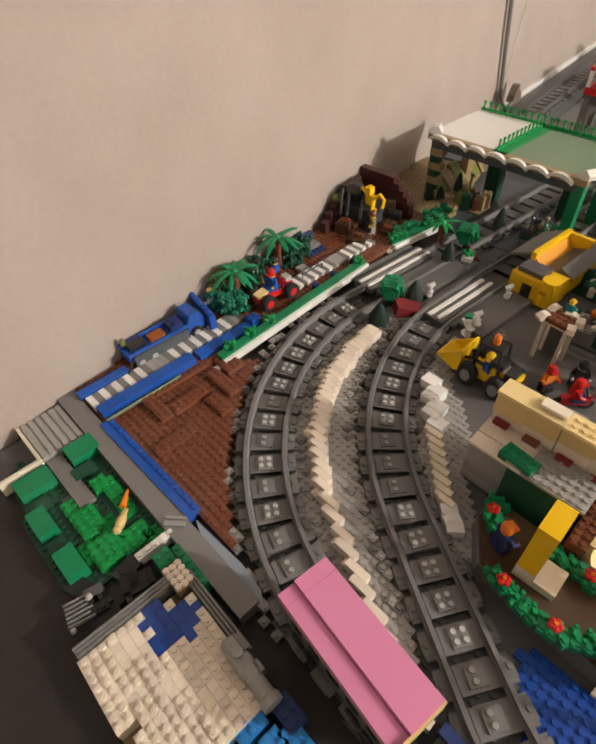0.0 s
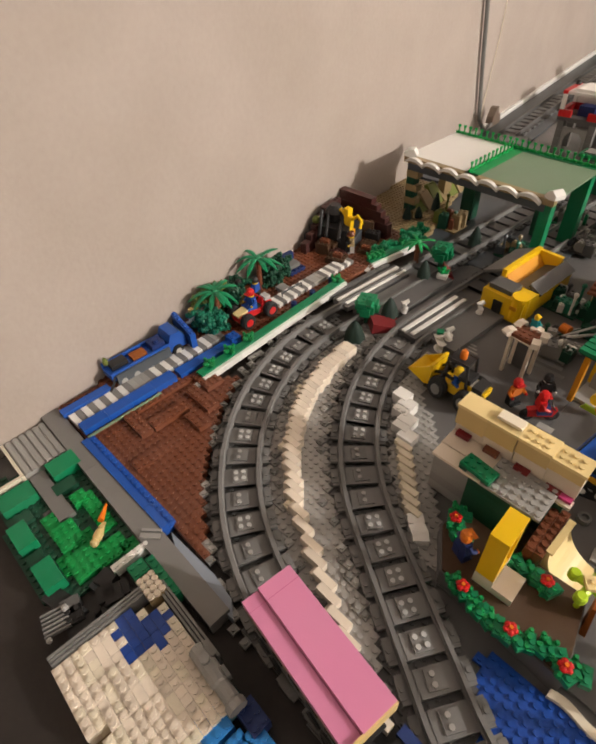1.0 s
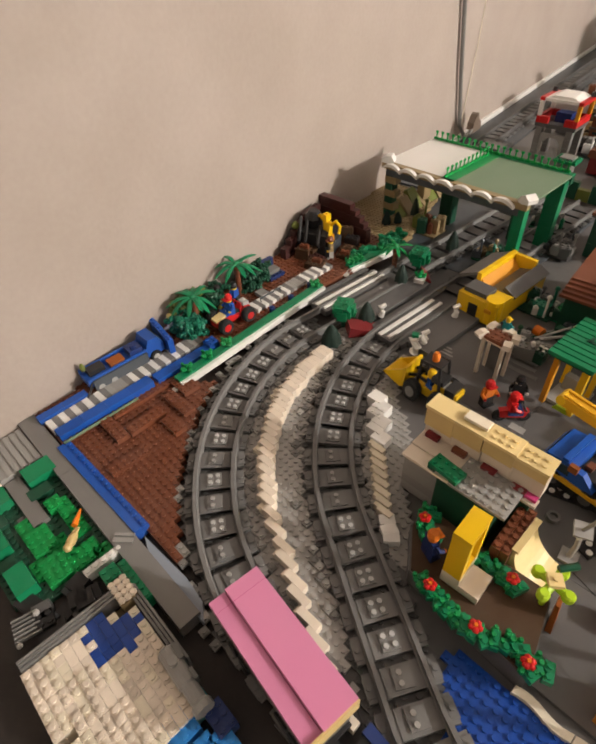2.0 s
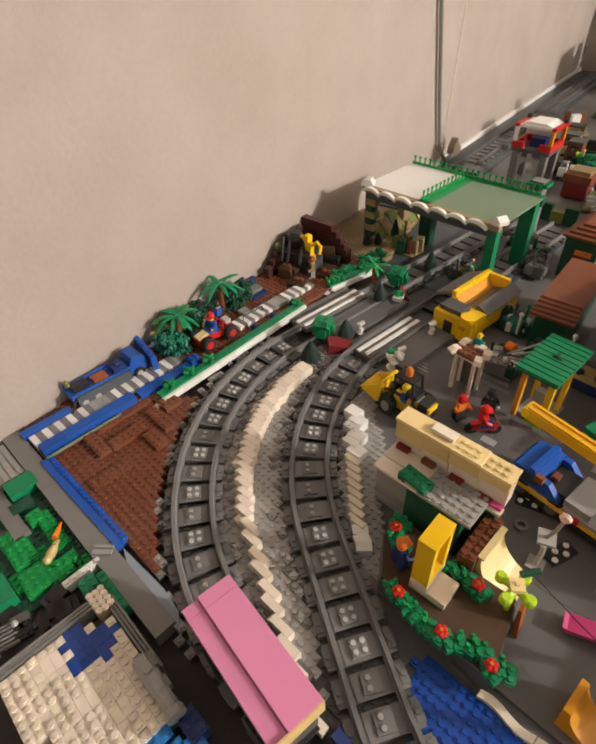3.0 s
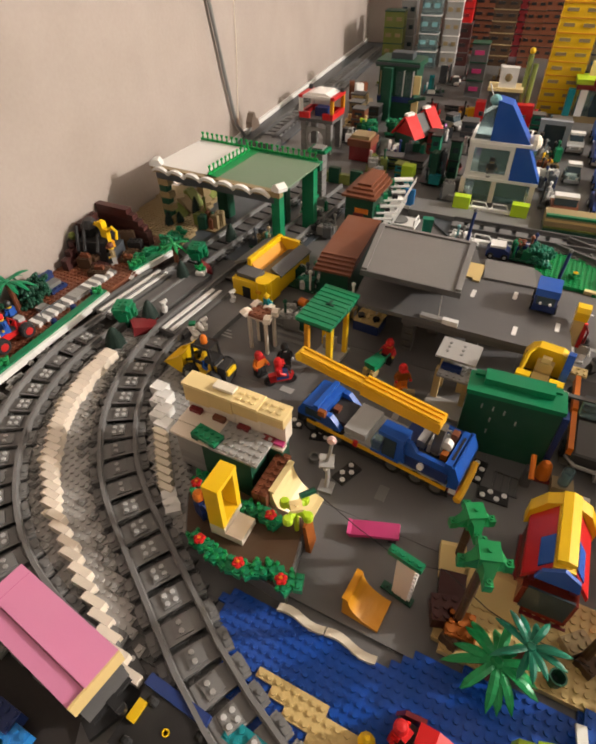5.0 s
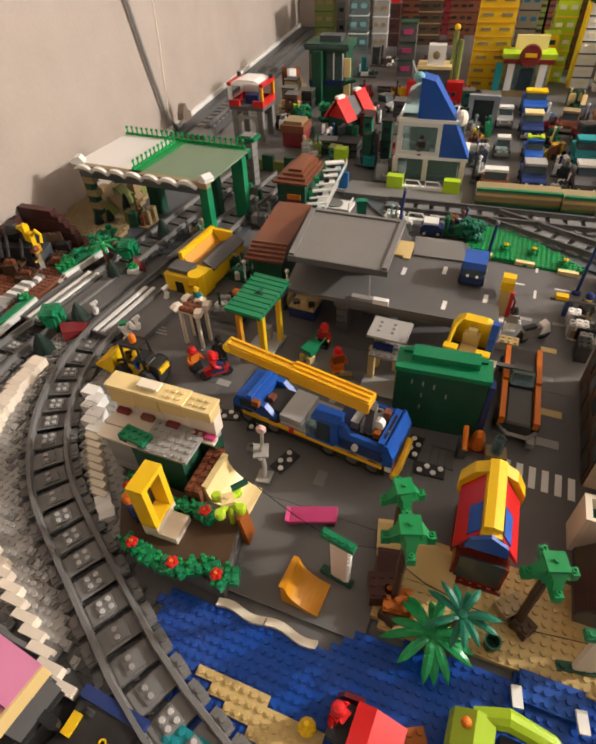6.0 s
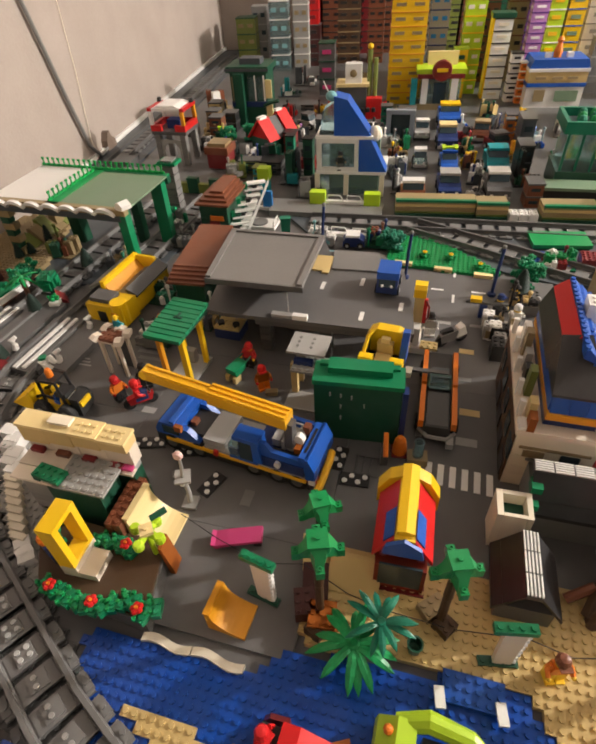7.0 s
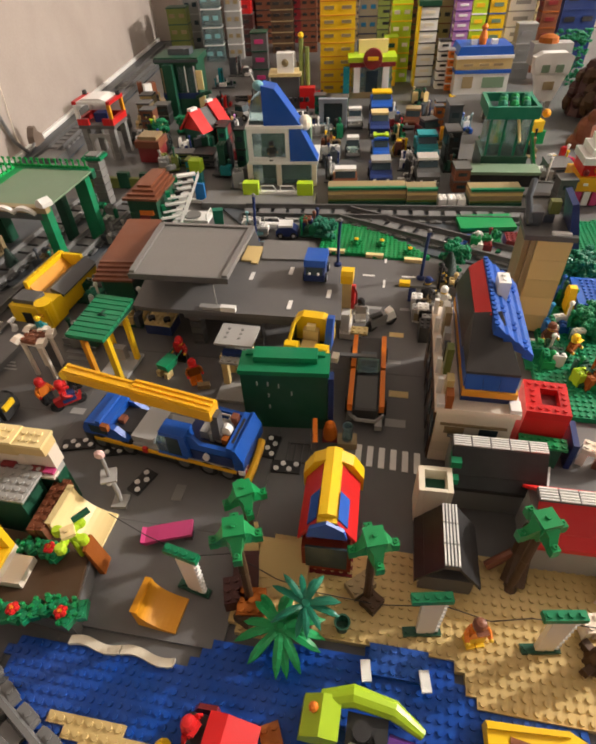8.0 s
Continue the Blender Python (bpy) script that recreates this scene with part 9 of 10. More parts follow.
tower(1.14, 2.10, 0, 0.11, 0.06, 6, 0.055, "dark_blue", "dark_blue", "black", "wide navy tower at the back", cols=2, side=False)
tower(0.955, 1.97, 0, 0.055, 0.04, 3, 0.05, "mid_grey", "light_grey", "mid_grey", "grey block in front of the white tower", cols=1, side=False)
tower(0.72, 2.12, 0, 0.06, 0.04, 7, 0.045, "dark_tan", "brown", "black", "tan tower at the back", cols=2)
tower(0.64, 2.12, 0, 0.05, 0.04, 7, 0.045, "brown", "dark_green", "black", "dark brown tower at the back", cols=2)
hedge(1.075, 1.90, 0.0, 0, 0.09, 0.06, 0.14, "large leafy green tree at the back", "green")


def statue_shop():
    t = thing("statue_shop", "dark shop with a white carved head on its roof", "shop", 0.235, 1.70, 0.0, 0)
    part("body", Shape().box(-0.040, 0.040, 0.0, 0.06, 0.0, 0.085), "dark_grey", t)
    part("roof", Shape().box(-0.046, 0.046, -0.004, 0.064, 0.085, 0.093), "cream", t)
    part("carved_head", Shape().block(0.002, 0.020, 0.093, 0.046, 0.03, 0.048), "white", t, "white carved head block")
    part("carved_face", Shape().ball(0.002, 0.004, 0.118, 0.010, 0.003, 0.010), "dark_tan", t)
    part("red_wing", Shape().block(0.062, 0.012, 0.0, 0.044, 0.03, 0.055), "red", t)
    part("red_wing", Shape().block(-0.056, 0.012, 0.0, 0.026, 0.03, 0.055), "red", t)
    for i in range(8):
        part("awning_stud", Shape().cyl(-0.05 + 0.016 * i, -0.014, 0.024, 0.006, 0.010, 8), "black", t)
    for x, h in ((0.046, 0.12), (0.062, 0.10)):
        part("cactus", Shape().tube([(x, 0.03, 0.05), (x, 0.03, 0.05 + h)], 0.007, 8), "olive", t)
    part("cactus_flower", Shape().ball(0.046, 0.03, 0.178, 0.008), "yellow", t)


statue_shop()


def shop(x, y):
    t = thing("shop", "glass-fronted shop with a dark red rounded sign", "shop", x, y, 0.0, 0)
    part("base", Shape().box(-0.065, 0.065, 0.0, 0.08, 0.0, 0.018), "dark_tan", t)
    part("glazing", Shape().box(-0.058, 0.058, 0.004, 0.07, 0.018, 0.085), "glass", t)
    for a in (-0.044, 0.040):
        part("pillar", Shape().block(a, 0.0, 0.018, 0.018, 0.010, 0.067), "white", t, "white pillar")
    part("door", Shape().block(0, 0.002, 0.018, 0.034, 0.004, 0.055), "dark_glass", t)
    part("fascia", Shape().box(-0.066, 0.066, -0.006, 0.078, 0.085, 0.096), "dark_red", t)
    part("sign", Shape().lathe([(0.026, -0.008), (0.028, 0.0), (0.026, 0.004)], 20, (0, -0.006, 0.106), "y"), "dark_red", t, "rounded dark red sign")
    part("sign_plate", Shape().block(0, -0.0165, 0.104, 0.030, 0.003, 0.009), "yellow", t)
    part("roof", Shape().box(-0.070, 0.070, 0.0, 0.08, 0.0962, 0.108), "lime", t)
    part("back_board", Shape().block(0.004, 0.060, 0.108, 0.086, 0.012, 0.034), "cream", t)
    part("drainpipe", Shape().block(-0.075, 0.0, 0.0, 0.018, 0.02, 0.085), "teal", t)


shop(0.484, 1.785)


def diner():
    t = thing("diner", "white and tan diner with blue bands and a blue roof", "restaurant", 0.806, 1.800, 0.0, 0)
    part("body", Shape().box(-0.078, 0.078, 0.0, 0.10, 0.0, 0.056), "white", t)
    part("band", Shape().box(-0.080, 0.080, -0.003, 0.102, 0.056, 0.066), "blue", t)
    part("upper_wall", Shape().box(-0.079, 0.079, -0.001, 0.10, 0.066, 0.094), "tan", t)
    part("band", Shape().box(-0.081, 0.081, -0.004, 0.103, 0.094, 0.102), "white", t)
    part("roof", Shape().prism([(-0.080, 0.102), (0.080, 0.102), (0.072, 0.124), (-0.072, 0.124)], 0.0, 0.10, "y"), "blue", t, "blue roof")
    for x in (-0.045, 0.0, 0.04):
        part("vent", Shape().block(x, -0.003, 0.076, 0.026, 0.004, 0.006), "dark_tan", t)
    part("window", Shape().block(-0.040, -0.001, 0.018, 0.030, 0.003, 0.030), "dark_tan", t)
    part("window", Shape().block(0.034, -0.001, 0.018, 0.062, 0.003, 0.028), "sage", t)
    part("roof_figure", Shape().lathe([(0.010, 0.124), (0.012, 0.140), (0.006, 0.158), (0.010, 0.166), (0.004, 0.174)], 10, (-0.008, 0.03, 0)), "orange", t, "orange roof ornament")
    for x in (-0.032, 0.026):
        part("roof_block", Shape().block(x, 0.03, 0.124, 0.016, 0.016, 0.012), "white", t)


diner()


def plant_house():
    t = thing("plant_house", "green framed glass house with plants on its roof", "glass house", 0.735, 1.215, 0.0, -4)
    part("base", Shape().box(-0.066, 0.060, -0.03, 0.10, 0.0, 0.040), "dark_green", t)
    part("glazing", Shape().box(-0.055, 0.050, -0.02, 0.09, 0.040, 0.108), "glass", t)
    for x in (-0.056, -0.018, 0.020, 0.052):
        part("mullion", Shape().block(x, -0.022, 0.036, 0.006, 0.006, 0.074), "sea_green", t)
    part("rim", Shape().box(-0.072, 0.064, -0.036, -0.026, 0.106, 0.126).box(-0.072, -0.062, -0.0258, 0.106, 0.106, 0.126).box(0.054, 0.064, -0.0258, 0.106, 0.106, 0.126).box(-0.0618, 0.0538, 0.096, 0.106, 0.106, 0.126), "sea_green", t, "green roof rim")
    part("roof_floor", Shape().box(-0.0618, 0.0538, -0.0258, 0.0958, 0.106, 0.112), "slate", t)
    for i in range(9):
        part("roof_plant", Shape().ball(-0.03 + 0.03 * (i % 3) + 0.006 * (i // 3), 0.0 + 0.032 * (i // 3), 0.122, 0.013, 0.012, 0.010, 8, 5), "leaf_green" if i % 2 else "sea_green", t)
    part("beam", Shape().tube([(0.014, -0.024, 0.104), (0.028, -0.030, 0.066)], 0.004), "cream", t)
    resize(t, 0.74, 1.12)
    part("green_slide", Shape().prism([(0.056, 0.08), (0.062, 0.08), (0.092, 0.02), (0.084, 0.02)], -0.02, 0.01, "y"), "leaf_green", t)
    g = thing("garage", "low dark garage with a raised grey lid", "garage", 0.665, 1.17, 0.0, -4)
    part("body", Shape().box(-0.012, 0.13, -0.02, 0.02, 0.0, 0.026), "black", g)
    part("lid", Shape().box(-0.014, 0.132, -0.024, 0.022, 0.026, 0.032), "sage", g)


plant_house()


def white_robot():
    t = thing("white_robot", "white robot-like figure with a wide head", "robot", 0.948, 1.66, 0.0, 0)
    part("head", Shape().prism([(-0.045, 0.085), (0.045, 0.085), (0.050, 0.125), (0.030, 0.135), (-0.030, 0.135), (-0.050, 0.125)], -0.012, 0.018, "y"), "white", t)
    part("torso", Shape().prism([(-0.020, 0.02), (0.020, 0.02), (0.042, 0.084), (-0.042, 0.084)], -0.010, 0.014, "y"), "white", t)
    for x in (-0.018, 0.018):
        part("eye", Shape().block(x, -0.0125, 0.090, 0.020, 0.003, 0.018), "sage", t)
        part("leg", Shape().block(x * 0.7, 0.0, 0.0, 0.012, 0.016, 0.020), "light_grey", t)
    part("mouth", Shape().block(0, -0.0105, 0.048, 0.028, 0.003, 0.020), "dark_tan", t)
    part("backpack", Shape().box(-0.05, 0.05, 0.02, 0.06, 0.10, 0.150), "light_grey", t)
    part("hat", Shape().lathe([(0.026, 0.150), (0.024, 0.162), (0.010, 0.168)], 12, (-0.01, 0.04, 0)), "rust", t)


white_robot()


def rocks():
    rnd = random.Random(2)
    for x, y, z, r in ((1.06, 1.52, 0.05, 0.055), (1.12, 1.58, 0.12, 0.06), (1.07, 1.60, 0.17, 0.05), (1.14, 1.46, 0.05, 0.06), (1.03, 1.60, 0.06, 0.04)):
        t = thing("red_rock", "rough dark rust brown rock formation", "rock", x, y, 0.0, 0, group="red rocks")
        for k in range(22):
            a, h = rnd.uniform(0, 6.283), rnd.uniform(0.0, z + r)
            e = r * (0.95 - 0.5 * h / (z + r))
            q = rnd.uniform(0.24, 0.42) * r
            part("boulder", Shape().ball(e * math.cos(a), e * math.sin(a), h, q * 1.2, q, q * rnd.uniform(0.9, 1.6), 6, 4), "soil" if k % 3 == 0 else "crater_brown", t)
        part("core", Shape().lathe([(r * 0.95, 0), (r * 0.8, z * 0.6), (r * 0.5, z + r * 0.8)], 9), "crater_brown", t)
    t = thing("snack_stand", "ochre and red snack stand with stacked white roof slabs", "stand", 0.880, 1.075, 0.0, -5)
    part("body", Shape().box(-0.045, 0.06, -0.02, 0.04, 0.0, 0.030), "dark_red", t)
    for i, x in enumerate((-0.036, -0.020, -0.004, 0.012, 0.028, 0.044)):
        part("panel", Shape().block(x, -0.021, 0.001, 0.012, 0.003, 0.027), "white" if i % 2 else "magenta", t)
    part("counter", Shape().box(-0.050, 0.065, -0.026, 0.044, 0.030, 0.056), "boom_yellow", t, "ochre yellow counter")
    for x in (-0.030, 0.0, 0.030):
        part("counter_stud", Shape().block(x, -0.0275, 0.042, 0.008, 0.003, 0.004), "white", t)
    part("upper_wall", Shape().box(-0.040, 0.060, -0.018, 0.040, 0.0562, 0.078), "red", t)
    for i in range(6):
        part("fruit", Shape().ball(-0.034 + 0.018 * i, -0.022, 0.064 + 0.005 * (i % 2), 0.006, n=8, m=5), "orange" if i % 2 else "dark_red", t)
    for k in range(3):
        part("roof_slab", Shape().box(-0.044 + 0.012 * k, 0.066, -0.024 + 0.010 * k, 0.046, 0.0782 + 0.013 * k, 0.0905 + 0.013 * k), "white", t, "white roof slab")
    r = thing("yellow_ride", "yellow toy ride with an amber seat", "ride", 0.845, 1.39, 0.0, 10)
    part("seat", Shape().block(0, 0, 0.03, 0.036, 0.03, 0.024), "yellow", r)
    part("base", Shape().block(0.004, 0.01, 0, 0.05, 0.04, 0.030), "leaf_green", r)
    part("rider", Shape().ball(0.036, 0.02, 0.06, 0.010), "amber", r)
    b = thing("olive_beast", "rough olive and brown beast statue", "statue", 0.955, 1.36, 0.0)
    part("beast_body", Shape().ball(0, 0, 0.045, 0.035, 0.03, 0.05, 9, 6).ball(0.01, -0.01, 0.09, 0.022, 0.02, 0.025, 8, 5).ball(-0.02, 0.01, 0.01, 0.03, 0.03, 0.03, 8, 5), "brown", b)
    resize(b, 0.7, 0.75)


rocks()
for x, y, rz, body, roof, lb, ln, w, h, sc in ((0.476, 1.190, 0, "dark_blue", "light_grey", "navy and grey police truck with dark windows", 0.060, 0.034, 0.016, 1.35),
                                           (0.484, 1.320, 0, "blue", "lime", "blue car with a lime bow on its roof", 0.060, 0.030, 0.016, 1.25),
                                           (0.490, 1.480, 0, "dark_blue", "cream", "navy car with a broad cream top", 0.060, 0.034, 0.022, 1.4),
                                           (0.505, 1.640, 0, "blue", "yellow", "blue truck with yellow boxes near the shop", 0.050, 0.036, 0.026, 1.6),
                                           (0.572, 1.180, 0, "dark_grey", "white", "dark truck with a broad white roof", 0.060, 0.036, 0.022, 1.3),
                                           (0.587, 1.310, 0, "teal", "teal", "teal pick-up truck on the street", 0.060, 0.034, 0.024, 1.4),
                                           (0.420, 1.340, 0, "glass", "white", "clear canopied craft with white roof", 0.050, 0.030, 0.012, 1.05),
                                           (0.430, 1.540, 0, "light_grey", "white", "pale lorry with a white roof", 0.040, 0.030, 0.016, 1.25),
                                           (0.610, 1.44, 20, "dark_red", "dark_grey", "dark red car on the upper road", 0.050, 0.030, 0.016, 1.4),
                                           (0.580, 1.53, -10, "brown", "dark_tan", "brown car on the upper road", 0.050, 0.030, 0.016, 1.4),
                                           (0.120, 1.62, 60, "mid_grey", "dark_grey", "grey car on the upper road", 0.050, 0.030, 0.012, 1.2),
                                           (0.400, 1.15, 0, "brown", "white", "brown cart with white studs", 0.050, 0.050, 0.014, 1.0)):
    car = city_car(x, y, rz, body, "blue" if roof == "lime" else roof, lb, ln, w, h=h)
    if roof == "lime":
        bow = Shape().block(0, 0.006, 0.0362, 0.022, 0.007, 0.003).block(-0.011, 0.006, 0.0362, 0.006, 0.020, 0.0034).block(0.011, 0.006, 0.0362, 0.006, 0.020, 0.0034)
        part("bow", bow, "lime", car, "lime bow-shaped plate")
    resize(car, sc, 1.25)
rnd = random.Random(44)
for x, y, w, d, h, m, lb in ((0.39, 1.60, 0.045, 0.03, 0.06, "sage", "grey-green glass cabinet on the street"), (0.335, 1.66, 0.03, 0.03, 0.05, "sea_green", "green cabinet by the shop"), (0.66, 1.42, 0.03, 0.06, 0.09, "slate", "dark slate column beside the street"),
                           (0.665, 1.56, 0.05, 0.03, 0.055, "amber", "amber framed booth on the street"), (0.64, 1.50, 0.02, 0.02, 0.06, "rust", "rust coloured post by the booth"), (0.64, 1.30, 0.03, 0.05, 0.07, "black", "black column by the glass house"),
                           (0.635, 1.14, 0.03, 0.04, 0.05, "brown", "dark brown box by the terrace"), (0.85, 1.20, 0.05, 0.06, 0.03, "mid_grey", "grey low block at the terrace"), (0.81, 1.05, 0.03, 0.03, 0.06, "dark_grey", "dark grey machine column"),
                           (0.10, 1.80, 0.05, 0.05, 0.02, "mid_grey", "grey block on the upper road"), (0.17, 1.55, 0.04, 0.04, 0.05, "slate", "dark column on the upper street"), (0.20, 1.46, 0.03, 0.03, 0.05, "lilac", "lilac post on the upper street"),
                           (0.30, 1.50, 0.05, 0.03, 0.04, "dark_blue", "navy block on the upper street"), (0.02, 1.30, 0.05, 0.03, 0.03, "olive", "olive low wall block")):
    tower(x, y, 0, w, d, 2, h / 2, m, "dark_grey", "dark_glass", lb, cols=1, name="street_building", side=False)


# ---- crowded corners of the upper town ----
def market_corner(x, y, rz, seed, label, palette, n=14, w=0.05, d=0.04, tall=10):
    """A crowded stall corner: stacked bricks, posts and plates of mixed colours on one base."""
    rnd = random.Random(seed)
    t = thing("market_corner", label, "market stall", x, y, 0.001, rz, group="crowded stall corners")
    part("base", Shape().block(0, 0, 0, w, d, 0.0030), palette[0], t)
    for i in range(n):
        bw, bd, bh = rnd.choice((1, 2, 2, 3)), rnd.choice((1, 2)), rnd.choice((2, 3, 4, 6, tall))
        part("brick", brick_mesh(palette[i % len(palette)], bw, bd, bh, True), palette[i % len(palette)], t, "", (rnd.uniform(-0.42, 0.42) * w, rnd.uniform(-0.42, 0.42) * d, 0.003), (0, 0, rnd.choice((0, 0, 90, 20))))
    for i in range(3):
        px, py, ph = rnd.uniform(-0.4, 0.4) * w, rnd.uniform(-0.4, 0.4) * d, rnd.uniform(0.02, 0.045)
        part("post", Shape().cyl(px, py, 0.003, 0.0020, ph, 8).ball(px, py, ph + 0.004, 0.0038, n=8, m=5), palette[(i + 1) % len(palette)], t)
    return t


for i, (x, y, rz, lb, pal, tall) in enumerate((
        (0.070, 1.335, -6, "dark green and teal stall clutter behind the shed", ("dark_green", "teal", "slate", "sea_green"), 14),
        (0.128, 1.240, -6, "dark teal column stacked among stalls", ("slate", "dark_green", "teal"), 20),
        (0.155, 1.330, -6, "dark red and black stall clutter", ("dark_red", "black", "dark_green", "red"), 14),
        (0.180, 1.165, -6, "dark grey street clutter beside the office", ("dark_grey", "slate", "mid_grey"), 10),
        (-0.010, 1.270, 10, "olive and tan clutter behind the tunnel", ("olive", "dark_tan", "dark_green", "light_grey"), 8),
        (-0.150, 1.560, 0, "brown and yellow stall clutter by the wall", ("dark_tan", "black", "tan", "olive"), 8),
        (-0.100, 1.520, 0, "green plants and posts by the glass house", ("green", "dark_green", "lime", "tan"), 8),
        (-0.020, 1.530, 0, "green and white stall clutter", ("dark_green", "white", "green", "dark_grey"), 8),
        (0.100, 1.520, 0, "dark and white stall clutter on the street", ("slate", "white", "dark_grey", "lilac"), 8),
        (0.370, 1.600, 0, "grey glass booth clutter on the street", ("mid_grey", "glass", "slate", "white"), 14),
        (0.345, 1.480, 0, "pale grey and glass street clutter", ("light_grey", "glass", "mid_grey", "white"), 6),
        (0.640, 1.240, 0, "dark brown column clutter by the glass house", ("black", "dark_green", "brown"), 20),
        (0.640, 1.380, 0, "amber and teal booth clutter", ("dark_tan", "amber", "teal", "black"), 12),
        (0.655, 1.520, 0, "orange and brown booth clutter", ("amber", "rust", "brown", "black"), 12),
        (0.760, 1.420, 0, "yellow and green ride clutter", ("leaf_green", "yellow", "dark_tan", "white"), 10),
        (0.850, 1.480, 0, "dark stall clutter by the robot", ("dark_tan", "olive", "black", "tan"), 10),
        (0.810, 1.180, -8, "grey rail yard clutter at the terrace", ("mid_grey", "dark_grey", "light_grey", "white"), 6),
        (0.870, 1.240, -8, "red, white and yellow stand clutter", ("red", "white", "yellow", "magenta"), 12),
        (0.715, 0.735, -8, "green and blue garden clutter", ("green", "blue", "leaf_green", "dark_green"), 6),
        (0.640, 0.900, -8, "green park plates with a white post", ("green", "white", "leaf_green", "dark_red"), 4),
        (0.655, 0.600, -8, "green and white garden plates on the lawn", ("green", "white", "dark_green", "leaf_green", "brown"), 5),
        (0.705, 0.560, -8, "lime and dark green plants on the lawn", ("dark_green", "lime", "leaf_green", "rust"), 6),
        (0.690, 0.660, -8, "blue and green plates by the pond", ("blue", "green", "mid_blue", "white"), 4),
        (0.560, 0.770, -8, "dark street clutter behind the corner house", ("dark_grey", "tan", "black", "light_grey"), 5),
        (0.520, 0.700, -8, "pale street clutter beside the corner house", ("white", "dark_tan", "light_grey", "black"), 6),
        (0.000, 0.745, -10, "white and dark green clutter under the shed", ("dark_green", "white", "sea_green", "dark_grey", "white"), 5),
        (0.050, 0.745, -10, "white, green and tan clutter beside the raised road", ("green", "white", "dark_green", "tan"), 5),
        (0.020, 0.640, -10, "grey and green machine clutter by the kiosk", ("mid_grey", "dark_green", "light_grey", "white"), 5),
        (0.075, 0.690, -10, "dark green and white clutter by the shed", ("dark_green", "white", "slate", "tan"), 5),
        (-0.115, 0.845, -8, "dark plants and rocks inside the tunnel", ("dark_green", "slate", "dark_tan", "sea_green"), 6),
        (-0.250, 0.880, -8, "dark rocks and logs inside the tunnel", ("dark_tan", "dark_green", "brown", "olive"), 8),
        (-0.030, 0.930, -8, "dark grey yard clutter east of the tunnel", ("dark_grey", "mid_grey", "slate", "light_grey"), 5),
        (-0.075, 1.010, -8, "green and grey clutter behind the tunnel", ("green", "mid_grey", "dark_green", "white"), 8),
        (0.230, 0.960, -6, "white and grey plates by the railing", ("light_grey", "white", "mid_grey", "aqua"), 3),
        (0.340, 0.955, -6, "dark green bushes and blue boat by the road", ("dark_green", "brown", "dark_blue", "green"), 5))):
    market_corner(x, y, rz, 50 + i, lb, pal, tall=tall)

for i, (x, y, lb, pal) in enumerate((
        (-0.150, 2.02, "grey and olive clutter by the far track", ("dark_grey", "olive", "light_grey", "black")),
        (0.045, 2.10, "white and grey clutter below the far towers", ("dark_grey", "white", "slate", "dark_red")),
        (0.010, 1.96, "dark teal clutter beside the glass house", ("slate", "dark_green", "white", "teal")),
        (0.105, 2.18, "dark red clutter below the far towers", ("crater_brown", "dark_red", "black", "mid_grey")),
        (0.215, 2.16, "brown clutter below the dark towers", ("soil", "dark_tan", "crater_brown", "white")),
        (-0.190, 1.80, "tan and brown clutter by the far wall", ("dark_tan", "black", "white", "brown")))):
    market_corner(x, y, 6 * i - 12, 400 + i, lb, pal, n=14, w=0.075, d=0.055, tall=16)
for i, (x, m) in enumerate(((0.06, "dark_red"), (0.13, "brown"), (0.25, "dark_red"), (0.34, "brown"), (0.44, "dark_tan"), (0.53, "olive"), (0.60, "brown"), (0.70, "dark_green"), (0.80, "purple"), (0.90, "slate"), (1.02, "dark_tan"))):
    tower(0.378 + 1.17 * (x - 0.378), 2.62, 0, 0.091, 0.06, 9, 0.040, m, "black", "black", "dim back row tower behind the others", cols=2, side=False)

PALETTES = (("dark_grey", "white", "black", "light_grey"), ("slate", "dark_blue", "white", "mid_grey"), ("dark_tan", "black", "yellow", "brown"), ("dark_green", "green", "black", "tan"), ("dark_red", "black", "dark_grey", "red"), ("mid_grey", "glass", "white", "blue"))
WORDS = ("dark grey and white street clutter", "slate and navy street clutter", "brown and yellow street clutter", "green and black street clutter", "dark red and black street clutter", "grey and blue glassy street clutter")
rnd = random.Random(9)
for i, (x, y) in enumerate([(0.375, 1.20 + 0.09 * k) for k in range(6)] + [(0.535, 1.17 + 0.085 * k) for k in range(7)] + [(0.635, 1.60), (0.700, 1.66), (0.300, 1.40), (0.310, 1.56), (0.260, 1.50), (0.180, 1.45), (0.210, 1.60), (0.150, 1.72), (0.060, 1.58), (0.040, 1.72), (0.700, 1.48), (0.790, 1.56), (0.870, 1.62), (0.830, 1.32), (0.620, 1.72), (0.320, 1.74), (-0.060, 1.40), (-0.120, 1.44), (0.010, 1.36)]):
    k = i % 6
    market_corner(x + rnd.uniform(-0.008, 0.008), y, rnd.uniform(-12, 12), 200 + i, WORDS[k] + " in the upper town", PALETTES[k], n=11, w=0.036, d=0.050, tall=9)

